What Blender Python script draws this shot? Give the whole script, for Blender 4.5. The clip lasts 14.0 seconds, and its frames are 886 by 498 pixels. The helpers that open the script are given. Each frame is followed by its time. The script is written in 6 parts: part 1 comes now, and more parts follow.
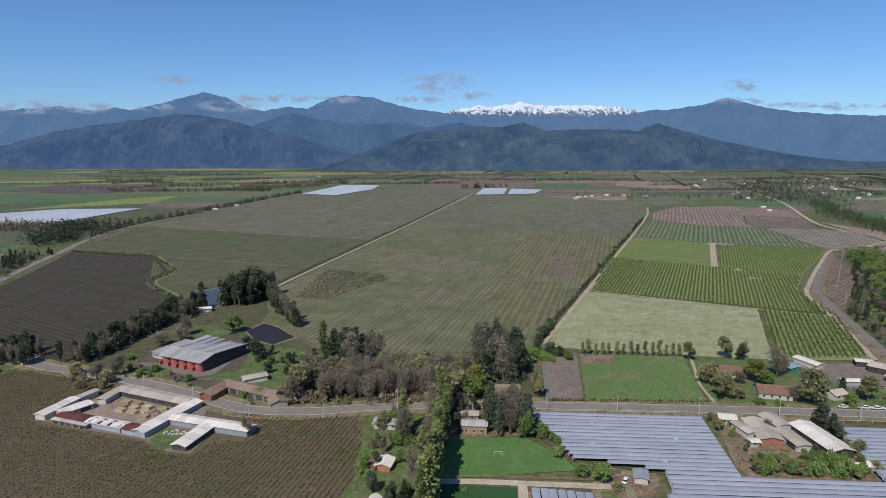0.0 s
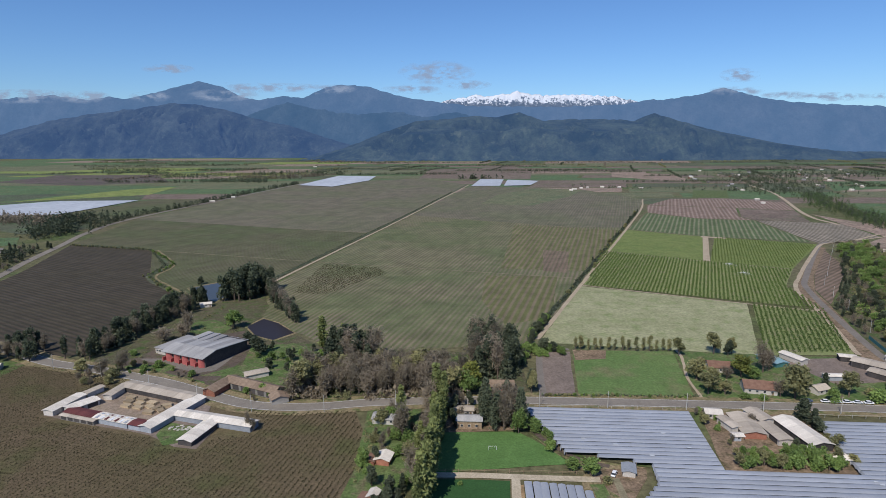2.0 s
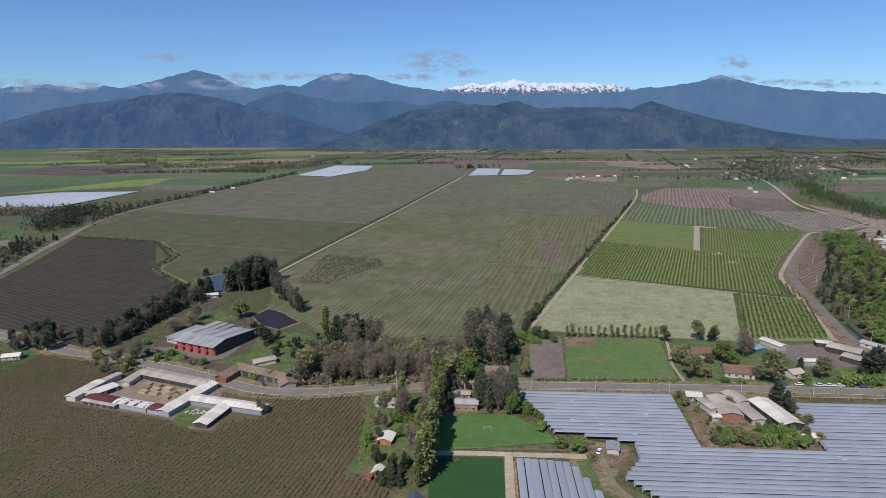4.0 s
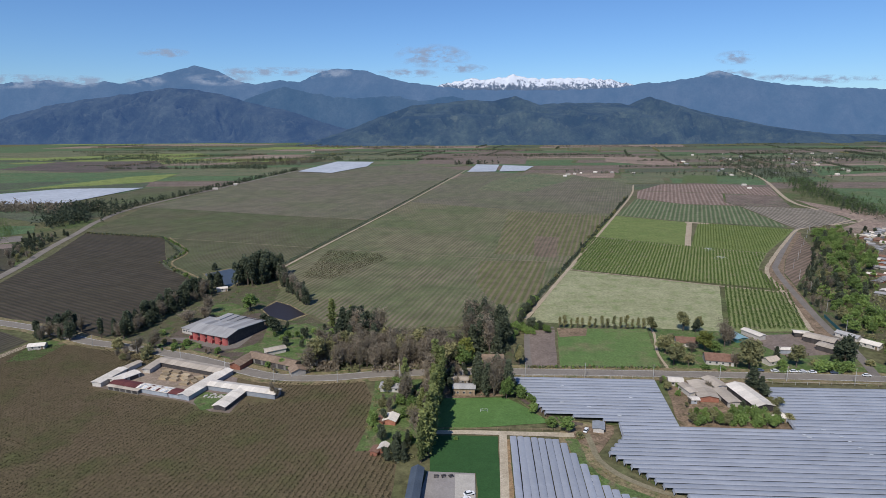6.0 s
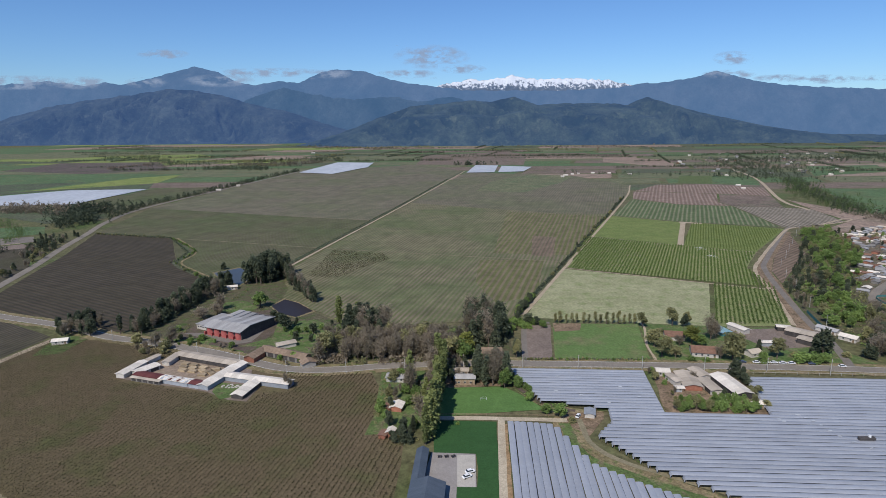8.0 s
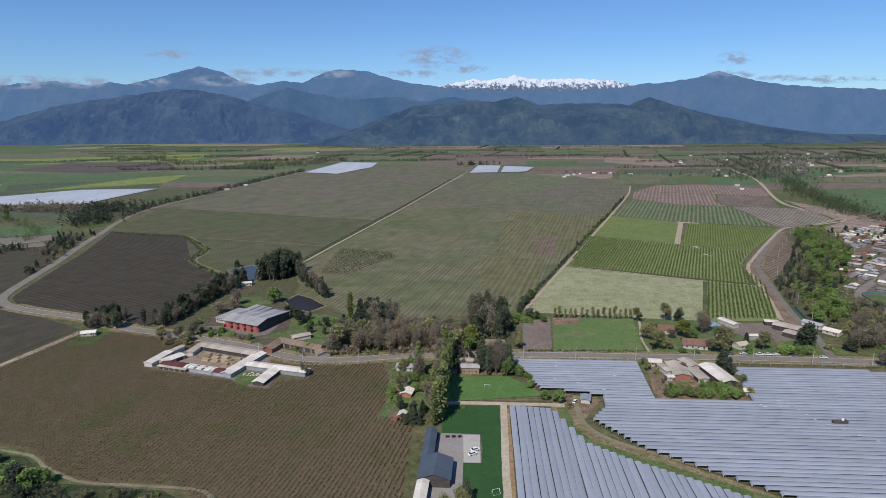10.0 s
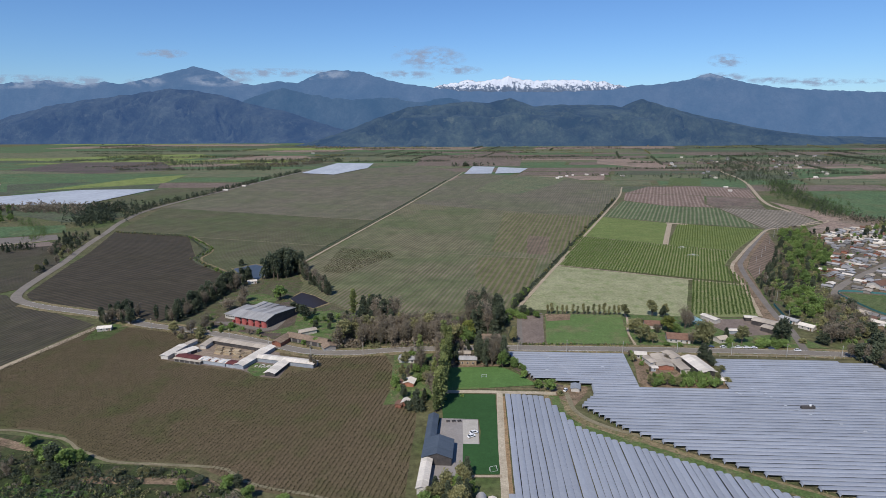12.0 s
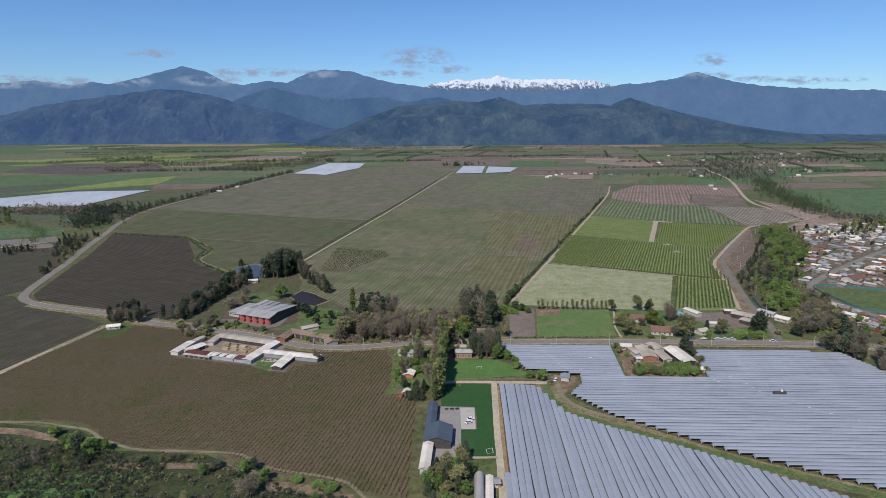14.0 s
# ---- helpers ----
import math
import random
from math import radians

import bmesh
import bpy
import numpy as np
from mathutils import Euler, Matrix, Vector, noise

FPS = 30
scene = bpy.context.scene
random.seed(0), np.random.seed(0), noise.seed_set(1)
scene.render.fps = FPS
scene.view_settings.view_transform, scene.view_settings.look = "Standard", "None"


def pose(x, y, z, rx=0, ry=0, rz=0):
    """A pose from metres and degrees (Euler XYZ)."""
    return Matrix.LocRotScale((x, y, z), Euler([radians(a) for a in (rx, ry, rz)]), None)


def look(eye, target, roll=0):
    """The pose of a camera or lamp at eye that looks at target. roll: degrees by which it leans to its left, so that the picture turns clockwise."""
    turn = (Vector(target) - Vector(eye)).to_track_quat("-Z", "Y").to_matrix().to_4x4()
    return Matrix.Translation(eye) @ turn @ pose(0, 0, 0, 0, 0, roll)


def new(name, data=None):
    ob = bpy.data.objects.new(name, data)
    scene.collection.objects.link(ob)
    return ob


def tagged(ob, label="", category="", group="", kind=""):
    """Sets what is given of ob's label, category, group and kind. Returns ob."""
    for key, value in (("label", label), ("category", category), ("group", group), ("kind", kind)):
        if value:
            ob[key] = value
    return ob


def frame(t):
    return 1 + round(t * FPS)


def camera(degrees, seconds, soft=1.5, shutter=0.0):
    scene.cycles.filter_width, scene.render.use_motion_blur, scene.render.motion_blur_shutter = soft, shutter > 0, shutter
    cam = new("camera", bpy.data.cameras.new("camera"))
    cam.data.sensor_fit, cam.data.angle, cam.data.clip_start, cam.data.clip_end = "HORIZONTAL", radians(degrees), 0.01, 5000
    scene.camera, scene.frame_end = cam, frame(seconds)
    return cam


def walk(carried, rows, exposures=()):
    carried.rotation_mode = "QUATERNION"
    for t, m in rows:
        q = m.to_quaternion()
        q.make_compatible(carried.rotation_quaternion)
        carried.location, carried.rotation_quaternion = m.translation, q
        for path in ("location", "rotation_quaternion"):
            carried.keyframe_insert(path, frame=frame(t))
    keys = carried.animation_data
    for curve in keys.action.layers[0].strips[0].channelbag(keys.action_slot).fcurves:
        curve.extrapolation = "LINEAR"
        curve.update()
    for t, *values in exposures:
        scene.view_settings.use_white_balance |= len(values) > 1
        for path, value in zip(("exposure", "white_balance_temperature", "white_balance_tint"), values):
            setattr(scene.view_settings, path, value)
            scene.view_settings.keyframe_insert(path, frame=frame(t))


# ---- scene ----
cam = camera(73.6, 14.0, soft=0.5)

# seconds, x, y, z, tilt, lean, turn
PATH = [
    (0.0, 0.00, 0.00, 120.00, 80.362, 0.213, -0.036),
    (0.5, -0.25, -0.99, 121.57, 80.096, 0.140, -0.125),
    (1.0, -0.33, -2.47, 123.23, 79.820, 0.113, -0.248),
    (1.5, -0.12, -4.23, 125.00, 79.546, 0.134, -0.305),
    (2.0, -0.02, -6.78, 126.60, 79.317, 0.164, -0.385),
    (2.5, -0.01, -9.93, 128.18, 79.023, 0.237, -0.506),
    (3.0, -0.13, -13.65, 129.72, 78.711, 0.257, -0.589),
    (5.5, -0.21, -38.91, 136.70, 77.700, 0.387, -0.689),
    (6.0, -0.62, -44.03, 137.66, 77.682, 0.342, -0.726),
    (6.5, -0.97, -49.15, 138.67, 77.677, 0.355, -0.750),
    (7.0, -1.31, -54.21, 139.81, 77.668, 0.379, -0.764),
    (7.5, -1.69, -59.36, 140.89, 77.659, 0.414, -0.782),
    (8.0, -2.42, -64.64, 141.82, 77.673, 0.433, -0.841),
    (10.5, -6.16, -93.57, 147.32, 77.597, 0.369, -0.567),
    (11.0, -7.26, -99.46, 148.66, 77.624, 0.280, -0.723),
    (11.5, -8.27, -105.28, 149.91, 77.640, 0.202, -0.942),
    (12.0, -9.28, -110.82, 150.83, 77.612, 0.171, -1.182),
    (12.5, -10.42, -116.40, 151.96, 77.522, 0.211, -1.485),
    (13.0, -11.45, -121.73, 153.28, 77.456, 0.240, -1.724),
    (13.5, -12.65, -126.87, 154.66, 77.454, 0.332, -1.987),
    (14.0, -13.71, -131.27, 155.77, 77.470, 0.367, -2.183),
]
walk(cam, [(t, pose(x, y, z, rx, ry, rz)) for t, x, y, z, rx, ry, rz in PATH], exposures=[(0.0, 0.0), (14.0, 0.0)])

# ---- light ----
SUN_EL, SUN_TO = radians(48), Vector((-0.45, -0.89, 0)).normalized()
world = bpy.data.worlds.new("sky")
scene.world = world
world.use_nodes = True
wn = world.node_tree
sky = wn.nodes.new("ShaderNodeTexSky")
sky.sky_type, sky.sun_disc = "NISHITA", False
sky.sun_elevation, sky.sun_rotation = SUN_EL, math.atan2(SUN_TO.x, SUN_TO.y)
sky.air_density, sky.dust_density, sky.ozone_density, sky.altitude = 1.0, 0.15, 3.0, 400
tint = wn.nodes.new("ShaderNodeMix")
tint.data_type, tint.blend_type = "RGBA", "MULTIPLY"
tint.inputs[0].default_value, tint.inputs[7].default_value = 1.0, (0.66, 0.92, 1.28, 1)
wn.links.new(sky.outputs[0], tint.inputs[6])
wn.links.new(tint.outputs[2], wn.nodes["Background"].inputs[0])
wn.nodes["Background"].inputs[1].default_value = 0.088
sun_data = bpy.data.lights.new("sun", "SUN")
sun_data.energy, sun_data.angle, sun_data.color = 4.0, radians(0.5), (1.0, 0.95, 0.87)
sun = new("sun", sun_data)
up = Vector((SUN_TO.x * math.cos(SUN_EL), SUN_TO.y * math.cos(SUN_EL), math.sin(SUN_EL)))
sun.matrix_world = look(up * 300, (0, 0, 0))


# ---- materials ----
class Nodes:
    """Short hand for building a node tree."""

    def __init__(self, name):
        self.m = bpy.data.materials.new(name)
        self.m.use_nodes = True
        self.t = self.m.node_tree
        self.bsdf = self.t.nodes["Principled BSDF"]
        self.bsdf.inputs["Specular IOR Level"].default_value = 0.25
        self.pos = self.n("ShaderNodeTexCoord").outputs["Object"]

    def n(self, kind, **kw):
        node = self.t.nodes.new(kind)
        for k, v in kw.items():
            node.inputs[k].default_value = v
        return node

    def link(self, a, b):
        self.t.links.new(a, b)

    def math(self, op, a, b=None):
        node = self.t.nodes.new("ShaderNodeMath")
        node.operation = op
        for i, v in enumerate((a, b)):
            if v is None:
                continue
            if isinstance(v, (int, float)):
                node.inputs[i].default_value = v
            else:
                self.link(v, node.inputs[i])
        return node.outputs[0]

    def noise(self, scale, detail=4, rough=0.6, vec=None, stretch=None):
        node = self.n("ShaderNodeTexNoise", Scale=scale, Detail=detail, Roughness=rough)
        src = vec or self.pos
        if stretch:
            mp = self.n("ShaderNodeMapping")
            mp.inputs["Scale"].default_value = stretch
            self.link(src, mp.inputs[0])
            src = mp.outputs[0]
        self.link(src, node.inputs["Vector"])
        return node.outputs[0]

    def ramp(self, fac, stops):
        node = self.n("ShaderNodeValToRGB")
        while len(node.color_ramp.elements) < len(stops):
            node.color_ramp.elements.new(0.5)
        for e, (p, c) in zip(node.color_ramp.elements, stops):
            e.position, e.color = p, (*c, 1) if len(c) == 3 else c
        self.link(fac, node.inputs[0])
        return node.outputs[0]

    def mix(self, fac, a, b, mode="MIX"):
        node = self.t.nodes.new("ShaderNodeMix")
        node.data_type, node.blend_type = "RGBA", mode
        for sock, v in ((node.inputs[0], fac), (node.inputs[6], a), (node.inputs[7], b)):
            if isinstance(v, (int, float)):
                sock.default_value = v
            elif isinstance(v, tuple):
                sock.default_value = (*v, 1)
            else:
                self.link(v, sock)
        return node.outputs[2]

    def done(self, colour, rough=0.9, bump=None, strength=0.4, distance=0.1):
        self.link(colour, self.bsdf.inputs["Base Color"])
        self.bsdf.inputs["Roughness"].default_value = rough
        if bump is not None:
            b = self.n("ShaderNodeBump", Strength=strength, Distance=distance)
            self.link(bump, b.inputs["Height"])
            self.link(b.outputs[0], self.bsdf.inputs["Normal"])
        return self.m


def earth(name, a, b, c=None, scale=0.05, fine=1.2, rough=0.95, grit=1.0):
    """Soil or grass: two colours in broad patches, a third in stains, and a fine grain."""
    k = Nodes(name)
    broad = k.noise(scale, 5, 0.65)
    col = k.ramp(broad, [(0.35, a), (0.65, b)])
    if c:
        col = k.mix(k.ramp(k.noise(scale * 3.1, 3), [(0.5, (0, 0, 0)), (0.68, (1, 1, 1))]), col, c)
    grain = k.noise(fine, 5, 0.7)
    col = k.mix(0.85 * grit, col, k.ramp(grain, [(0.3, (0.4, 0.4, 0.4)), (0.7, (1.6, 1.6, 1.6))]), "MULTIPLY")
    col = k.mix(0.5 * grit, col, k.ramp(k.noise(fine * 0.22, 4, 0.6), [(0.3, (0.6, 0.58, 0.55)), (0.7, (1.4, 1.4, 1.4))]), "MULTIPLY")
    return k.done(col, rough, grain, 0.5, 0.2)


def rowed(name, soil, leaf, way, gap, cover=0.5, patch=None, scale=0.012, streaky=0.4):
    """A planted field: rows of leaf over soil along the direction way, gap metres apart."""
    k = Nodes(name)
    dx, dy = Vector((*way, 0)).normalized().xy
    sep = k.n("ShaderNodeSeparateXYZ")
    wob = k.noise(0.02, 2)
    k.link(k.pos, sep.inputs[0])
    across = k.math("ADD", k.math("MULTIPLY", sep.outputs[0], dy), k.math("MULTIPLY", sep.outputs[1], -dx))
    across = k.math("ADD", across, k.math("MULTIPLY", wob, 1.5))
    wave = k.math("SINE", k.math("MULTIPLY", across, 2 * math.pi / gap))
    band = k.math("ADD", k.math("MULTIPLY", wave, 0.5), 0.5)
    grain = k.noise(0.6, 5, 0.7)
    broad = k.noise(scale, 5, 0.6)
    amount = k.math("ADD", k.math("MULTIPLY", band, 0.7), k.math("MULTIPLY", grain, 0.6))
    fac = k.ramp(k.math("MULTIPLY", amount, cover * 1.6), [(0.25, (0, 0, 0)), (0.75, (1, 1, 1))])
    col = k.mix(fac, soil, leaf)
    if patch:
        col = k.mix(k.ramp(broad, [(0.42, (0, 0, 0)), (0.62, (0.8, 0.8, 0.8))]), col, patch)
    along = k.math("ADD", k.math("MULTIPLY", sep.outputs[0], dx), k.math("MULTIPLY", sep.outputs[1], dy))
    lane = k.n("ShaderNodeCombineXYZ")
    k.link(k.math("MULTIPLY", across, 0.9 / gap), lane.inputs[0])
    k.link(k.math("MULTIPLY", along, 0.012), lane.inputs[1])
    streak = k.noise(1.0, 4, 0.7, lane.outputs[0])
    col = k.mix(streaky, col, k.ramp(streak, [(0.32, (0.55, 0.57, 0.5)), (0.68, (1.45, 1.4, 1.4))]), "MULTIPLY")
    mid = k.noise(scale * 6, 4)
    col = k.mix(0.6, col, k.ramp(mid, [(0.3, (0.65, 0.65, 0.65)), (0.7, (1.3, 1.3, 1.3))]), "MULTIPLY")
    col = k.mix(0.5, col, k.ramp(grain, [(0.3, (0.5, 0.5, 0.5)), (0.7, (1.4, 1.4, 1.4))]), "MULTIPLY")
    return k.done(col, 0.95, fac, 0.5, 0.5)


def plain(name, a, b, scale=0.6, rough=0.6, metal=0.0, streak=None, spread=0.25, fine=3.0):
    """Paint, sheet metal, plaster: a colour with streaks and grain, each object a little different."""
    k = Nodes(name)
    col = k.ramp(k.noise(scale, 5, 0.65, stretch=streak), [(0.35, a), (0.68, b)])
    grain = k.noise(fine, 4)
    col = k.mix(0.45, col, k.ramp(grain, [(0.3, (0.6, 0.6, 0.6)), (0.7, (1.3, 1.3, 1.3))]), "MULTIPLY")
    rnd = k.n("ShaderNodeObjectInfo").outputs["Random"]
    col = k.mix(1.0, col, k.ramp(rnd, [(0.0, (1 - spread,) * 3), (1.0, (1 + spread,) * 3)]), "MULTIPLY")
    k.bsdf.inputs["Metallic"].default_value = metal
    return k.done(col, rough, grain, 0.2, 0.05)


def leafy(name, a, b, c, rough=0.7):
    """Foliage: colour by clump and by tree."""
    k = Nodes(name)
    isl = k.n("ShaderNodeNewGeometry").outputs["Random Per Island"]
    col = k.ramp(isl, [(0.0, tuple(0.55 * p + 0.45 * q for p, q in zip(a, b))), (0.55, b), (1.0, tuple(0.55 * p + 0.45 * q for p, q in zip(c, b)))])
    rnd = k.n("ShaderNodeObjectInfo").outputs["Random"]
    col = k.mix(1.0, col, k.ramp(rnd, [(0.0, (0.7, 0.72, 0.7)), (1.0, (1.3, 1.25, 1.2))]), "MULTIPLY")
    col = k.mix(0.5, col, k.ramp(k.noise(0.35, 3), [(0.3, (0.6, 0.6, 0.6)), (0.7, (1.4, 1.4, 1.4))]), "MULTIPLY")
    k.done(col, rough)
    thin = k.n("ShaderNodeBsdfTranslucent")
    k.link(col, thin.inputs[0])
    both = k.n("ShaderNodeMixShader", Fac=0.28)
    k.link(k.bsdf.outputs[0], both.inputs[1])
    k.link(thin.outputs[0], both.inputs[2])
    k.link(both.outputs[0], k.t.nodes["Material Output"].inputs[0])
    return k.m


def plastic(name, base):
    """Milky plastic sheet stretched over hoops, dusty in places."""
    k = Nodes(name)
    dust = k.noise(0.06, 5, 0.6)
    col = k.ramp(dust, [(0.3, tuple(v * 0.93 for v in base)), (0.7, tuple(min(1, v * 1.04) for v in base))])
    folds = k.noise(0.8, 4, 0.7)
    col = k.mix(0.35, col, k.ramp(folds, [(0.3, (0.72, 0.72, 0.72)), (0.7, (1.15, 1.15, 1.15))]), "MULTIPLY")
    rnd = k.n("ShaderNodeObjectInfo").outputs["Random"]
    col = k.mix(1.0, col, k.ramp(rnd, [(0.0, (0.9, 0.9, 0.9)), (1.0, (1.06, 1.06, 1.06))]), "MULTIPLY")
    k.bsdf.inputs["Specular IOR Level"].default_value = 0.5
    return k.done(col, 0.38, folds, 0.25, 0.15)


def distant(name, a, b, haze_glow, amount, snow=None, relief=0.8, glade=None):
    """Far range backdrop: wooded slopes, air haze put in as an even blue emission."""
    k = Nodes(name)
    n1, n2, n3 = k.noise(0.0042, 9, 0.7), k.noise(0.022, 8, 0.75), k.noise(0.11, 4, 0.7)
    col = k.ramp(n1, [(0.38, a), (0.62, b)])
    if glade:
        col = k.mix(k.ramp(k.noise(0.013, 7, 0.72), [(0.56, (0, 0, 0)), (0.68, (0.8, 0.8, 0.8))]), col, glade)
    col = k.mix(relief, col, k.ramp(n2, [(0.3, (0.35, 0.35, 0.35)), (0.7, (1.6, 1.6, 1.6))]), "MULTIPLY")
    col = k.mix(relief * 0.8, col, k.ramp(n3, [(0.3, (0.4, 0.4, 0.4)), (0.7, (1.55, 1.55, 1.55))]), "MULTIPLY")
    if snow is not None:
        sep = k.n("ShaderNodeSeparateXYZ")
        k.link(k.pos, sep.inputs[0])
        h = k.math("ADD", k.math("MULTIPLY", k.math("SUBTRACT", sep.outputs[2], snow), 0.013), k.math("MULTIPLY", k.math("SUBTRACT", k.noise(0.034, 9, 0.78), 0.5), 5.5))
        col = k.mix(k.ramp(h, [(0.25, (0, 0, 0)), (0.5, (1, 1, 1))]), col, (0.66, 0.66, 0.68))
    k.bsdf.inputs["Emission Color"].default_value = (*haze_glow, 1)
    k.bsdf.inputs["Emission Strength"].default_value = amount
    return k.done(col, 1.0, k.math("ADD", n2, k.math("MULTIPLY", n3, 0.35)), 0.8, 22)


M = {}
M["ground"] = earth("dry_pasture", (0.095, 0.101, 0.041), (0.135, 0.115, 0.068), (0.068, 0.108, 0.030), 0.004, 0.25)
M["grass"] = earth("meadow_grass", (0.085, 0.085, 0.045), (0.105, 0.09, 0.055), (0.06, 0.095, 0.026), 0.05, 0.9)
M["garden"] = earth("garden_green", (0.075, 0.125, 0.035), (0.11, 0.145, 0.052), (0.15, 0.13, 0.075), 0.06, 0.9)
M["lawn"] = earth("mown_lawn", (0.082, 0.158, 0.043), (0.10, 0.185, 0.053), None, 0.06, 1.2, 0.95, 0.5)
M["turf"] = earth("dark_turf", (0.028, 0.078, 0.023), (0.035, 0.092, 0.028), None, 0.06, 1.5, 0.95, 0.4)
M["crop"] = earth("young_crop", (0.095, 0.158, 0.048), (0.12, 0.178, 0.058), (0.155, 0.165, 0.075), 0.02, 0.8, 0.95, 0.6)
M["pale"] = earth("mown_hay", (0.255, 0.26, 0.14), (0.315, 0.31, 0.18), (0.205, 0.235, 0.105), 0.03, 0.5, 0.95, 0.6)
M["dirt"] = earth("bare_dirt", (0.17, 0.12, 0.08), (0.25, 0.18, 0.12), (0.11, 0.09, 0.05), 0.08, 0.9)
M["plough"] = earth("ploughed_soil", (0.175, 0.138, 0.115), (0.215, 0.17, 0.142), None, 0.05, 0.7, 0.95, 0.6)
M["track"] = earth("pale_gravel", (0.34, 0.27, 0.19), (0.42, 0.345, 0.25), None, 0.1, 1.2, 0.95, 0.5)
M["soil"] = earth("damp_soil", (0.095, 0.073, 0.058), (0.125, 0.095, 0.075), (0.085, 0.085, 0.045), 0.06, 0.9, 0.95, 0.7)
M["canalbank"] = earth("straw_bank", (0.19, 0.155, 0.082), (0.25, 0.195, 0.115), (0.10, 0.12, 0.042), 0.07, 0.9)
M["scrub"] = earth("scrub_floor", (0.036, 0.052, 0.018), (0.052, 0.062, 0.024), (0.072, 0.062, 0.034), 0.04, 0.8)
M["asphalt"] = earth("asphalt", (0.195, 0.17, 0.143), (0.235, 0.207, 0.172), None, 0.06, 1.5, 0.95, 0.35)
M["paving"] = earth("concrete_paving", (0.26, 0.235, 0.22), (0.30, 0.275, 0.255), None, 0.1, 1.5, 0.8, 0.25)
M["slab"] = earth("pale_concrete", (0.40, 0.37, 0.325), (0.46, 0.425, 0.375), None, 0.1, 1.5, 0.85, 0.3)
M["gravel"] = earth("light_gravel", (0.40, 0.335, 0.245), (0.48, 0.41, 0.305), None, 0.1, 1.3, 0.95, 0.5)
M["orange_earth"] = earth("orange_earth", (0.27, 0.18, 0.10), (0.34, 0.235, 0.135), (0.2, 0.15, 0.09), 0.1, 1.1, 0.95, 0.6)
M["yard"] = earth("trodden_yard", (0.24, 0.18, 0.135), (0.32, 0.25, 0.19), (0.2, 0.16, 0.11), 0.1, 1.2, 0.9, 0.5)
M["line"] = plain("road_paint", (0.6, 0.6, 0.58), (0.75, 0.75, 0.72))
M["vine_dark"] = earth("vineyard_dark", (0.138, 0.103, 0.063), (0.114, 0.093, 0.049), (0.093, 0.094, 0.038), 0.012, 1.25, 0.95, 0.8)
M["vine_mid"] = rowed("vineyard_brown", (0.194, 0.16, 0.112), (0.122, 0.128, 0.06), (0.28, 0.96), 4.0, 0.5, (0.103, 0.125, 0.054), 0.009)
# Darker than vine_mid: cloud shade over the west is put into its colour.
M["vine_midwest"] = rowed("vineyard_cloud_dim", (0.125, 0.108, 0.072), (0.088, 0.092, 0.042), (0.35, 0.94), 4.0, 0.5, (0.085, 0.104, 0.043), 0.008, 0.3)
M["vine_upper"] = rowed("vineyard_upper", (0.168, 0.142, 0.106), (0.126, 0.12, 0.078), (0.30, 0.95), 4.6, 0.5, (0.124, 0.13, 0.072), 0.006, 0.35)
M["redsoil"] = rowed("red_bare_rows", (0.185, 0.135, 0.10), (0.13, 0.11, 0.068), (0.28, 0.96), 4.0, 0.45)
M["headland"] = earth("headland_grass", (0.19, 0.17, 0.105), (0.25, 0.215, 0.14), None, 0.1, 1.0, 0.95, 0.5)
M["vine_west"] = rowed("vineyard_west", (0.070, 0.055, 0.040), (0.044, 0.040, 0.025), (0.86, -0.51), 4.6, 0.45, (0.056, 0.047, 0.030), 0.012, 0.3)
M["vine_stripe"] = rowed("vineyard_stripe", (0.19, 0.15, 0.10), (0.12, 0.125, 0.05), (0.28, 0.96), 5.5, 0.6)
M["terrace"] = rowed("terrace_rows", (0.21, 0.15, 0.115), (0.13, 0.10, 0.07), (0.75, 0.66), 4.0, 0.5)
M["orchard"] = earth("orchard_floor", (0.172, 0.205, 0.078), (0.205, 0.228, 0.094), (0.235, 0.22, 0.125), 0.03, 0.8, 0.95, 0.6)
M["lime"] = earth("orchard_lime", (0.138, 0.175, 0.052), (0.158, 0.19, 0.06), (0.122, 0.165, 0.046), 0.02, 0.4, 0.95, 0.6)
M["stripe_far"] = rowed("striped_far", (0.30, 0.25, 0.20), (0.125, 0.115, 0.085), (0.10, 0.995), 6.0, 0.5)
M["canola"] = earth("flowering_canola", (0.17, 0.21, 0.06), (0.215, 0.245, 0.075), (0.12, 0.17, 0.05), 0.008, 0.3)
# Far field colours are muted to take in some haze of distance.
M["fargreen"] = earth("far_green", (0.075, 0.125, 0.055), (0.095, 0.145, 0.065), (0.11, 0.13, 0.06), 0.006, 0.2)
M["farolive"] = earth("far_olive", (0.125, 0.135, 0.075), (0.15, 0.15, 0.085), (0.10, 0.13, 0.065), 0.006, 0.2)
M["farbrown"] = earth("far_brown", (0.15, 0.115, 0.092), (0.185, 0.14, 0.112), (0.13, 0.12, 0.08), 0.006, 0.2)
M["fardark"] = earth("far_dark", (0.075, 0.09, 0.055), (0.10, 0.105, 0.065), (0.08, 0.11, 0.055), 0.006, 0.2)
M["farpink"] = earth("far_pink", (0.24, 0.175, 0.135), (0.28, 0.21, 0.165), (0.19, 0.155, 0.115), 0.006, 0.2)
M["sheet"] = plain("white_crop_sheet", (0.42, 0.44, 0.47), (0.52, 0.54, 0.56), 0.02, 0.5, 0, (1, 0.3, 1), 0.05, 0.1)
M["plastic"] = plastic("tunnel_plastic", (0.325, 0.34, 0.375))
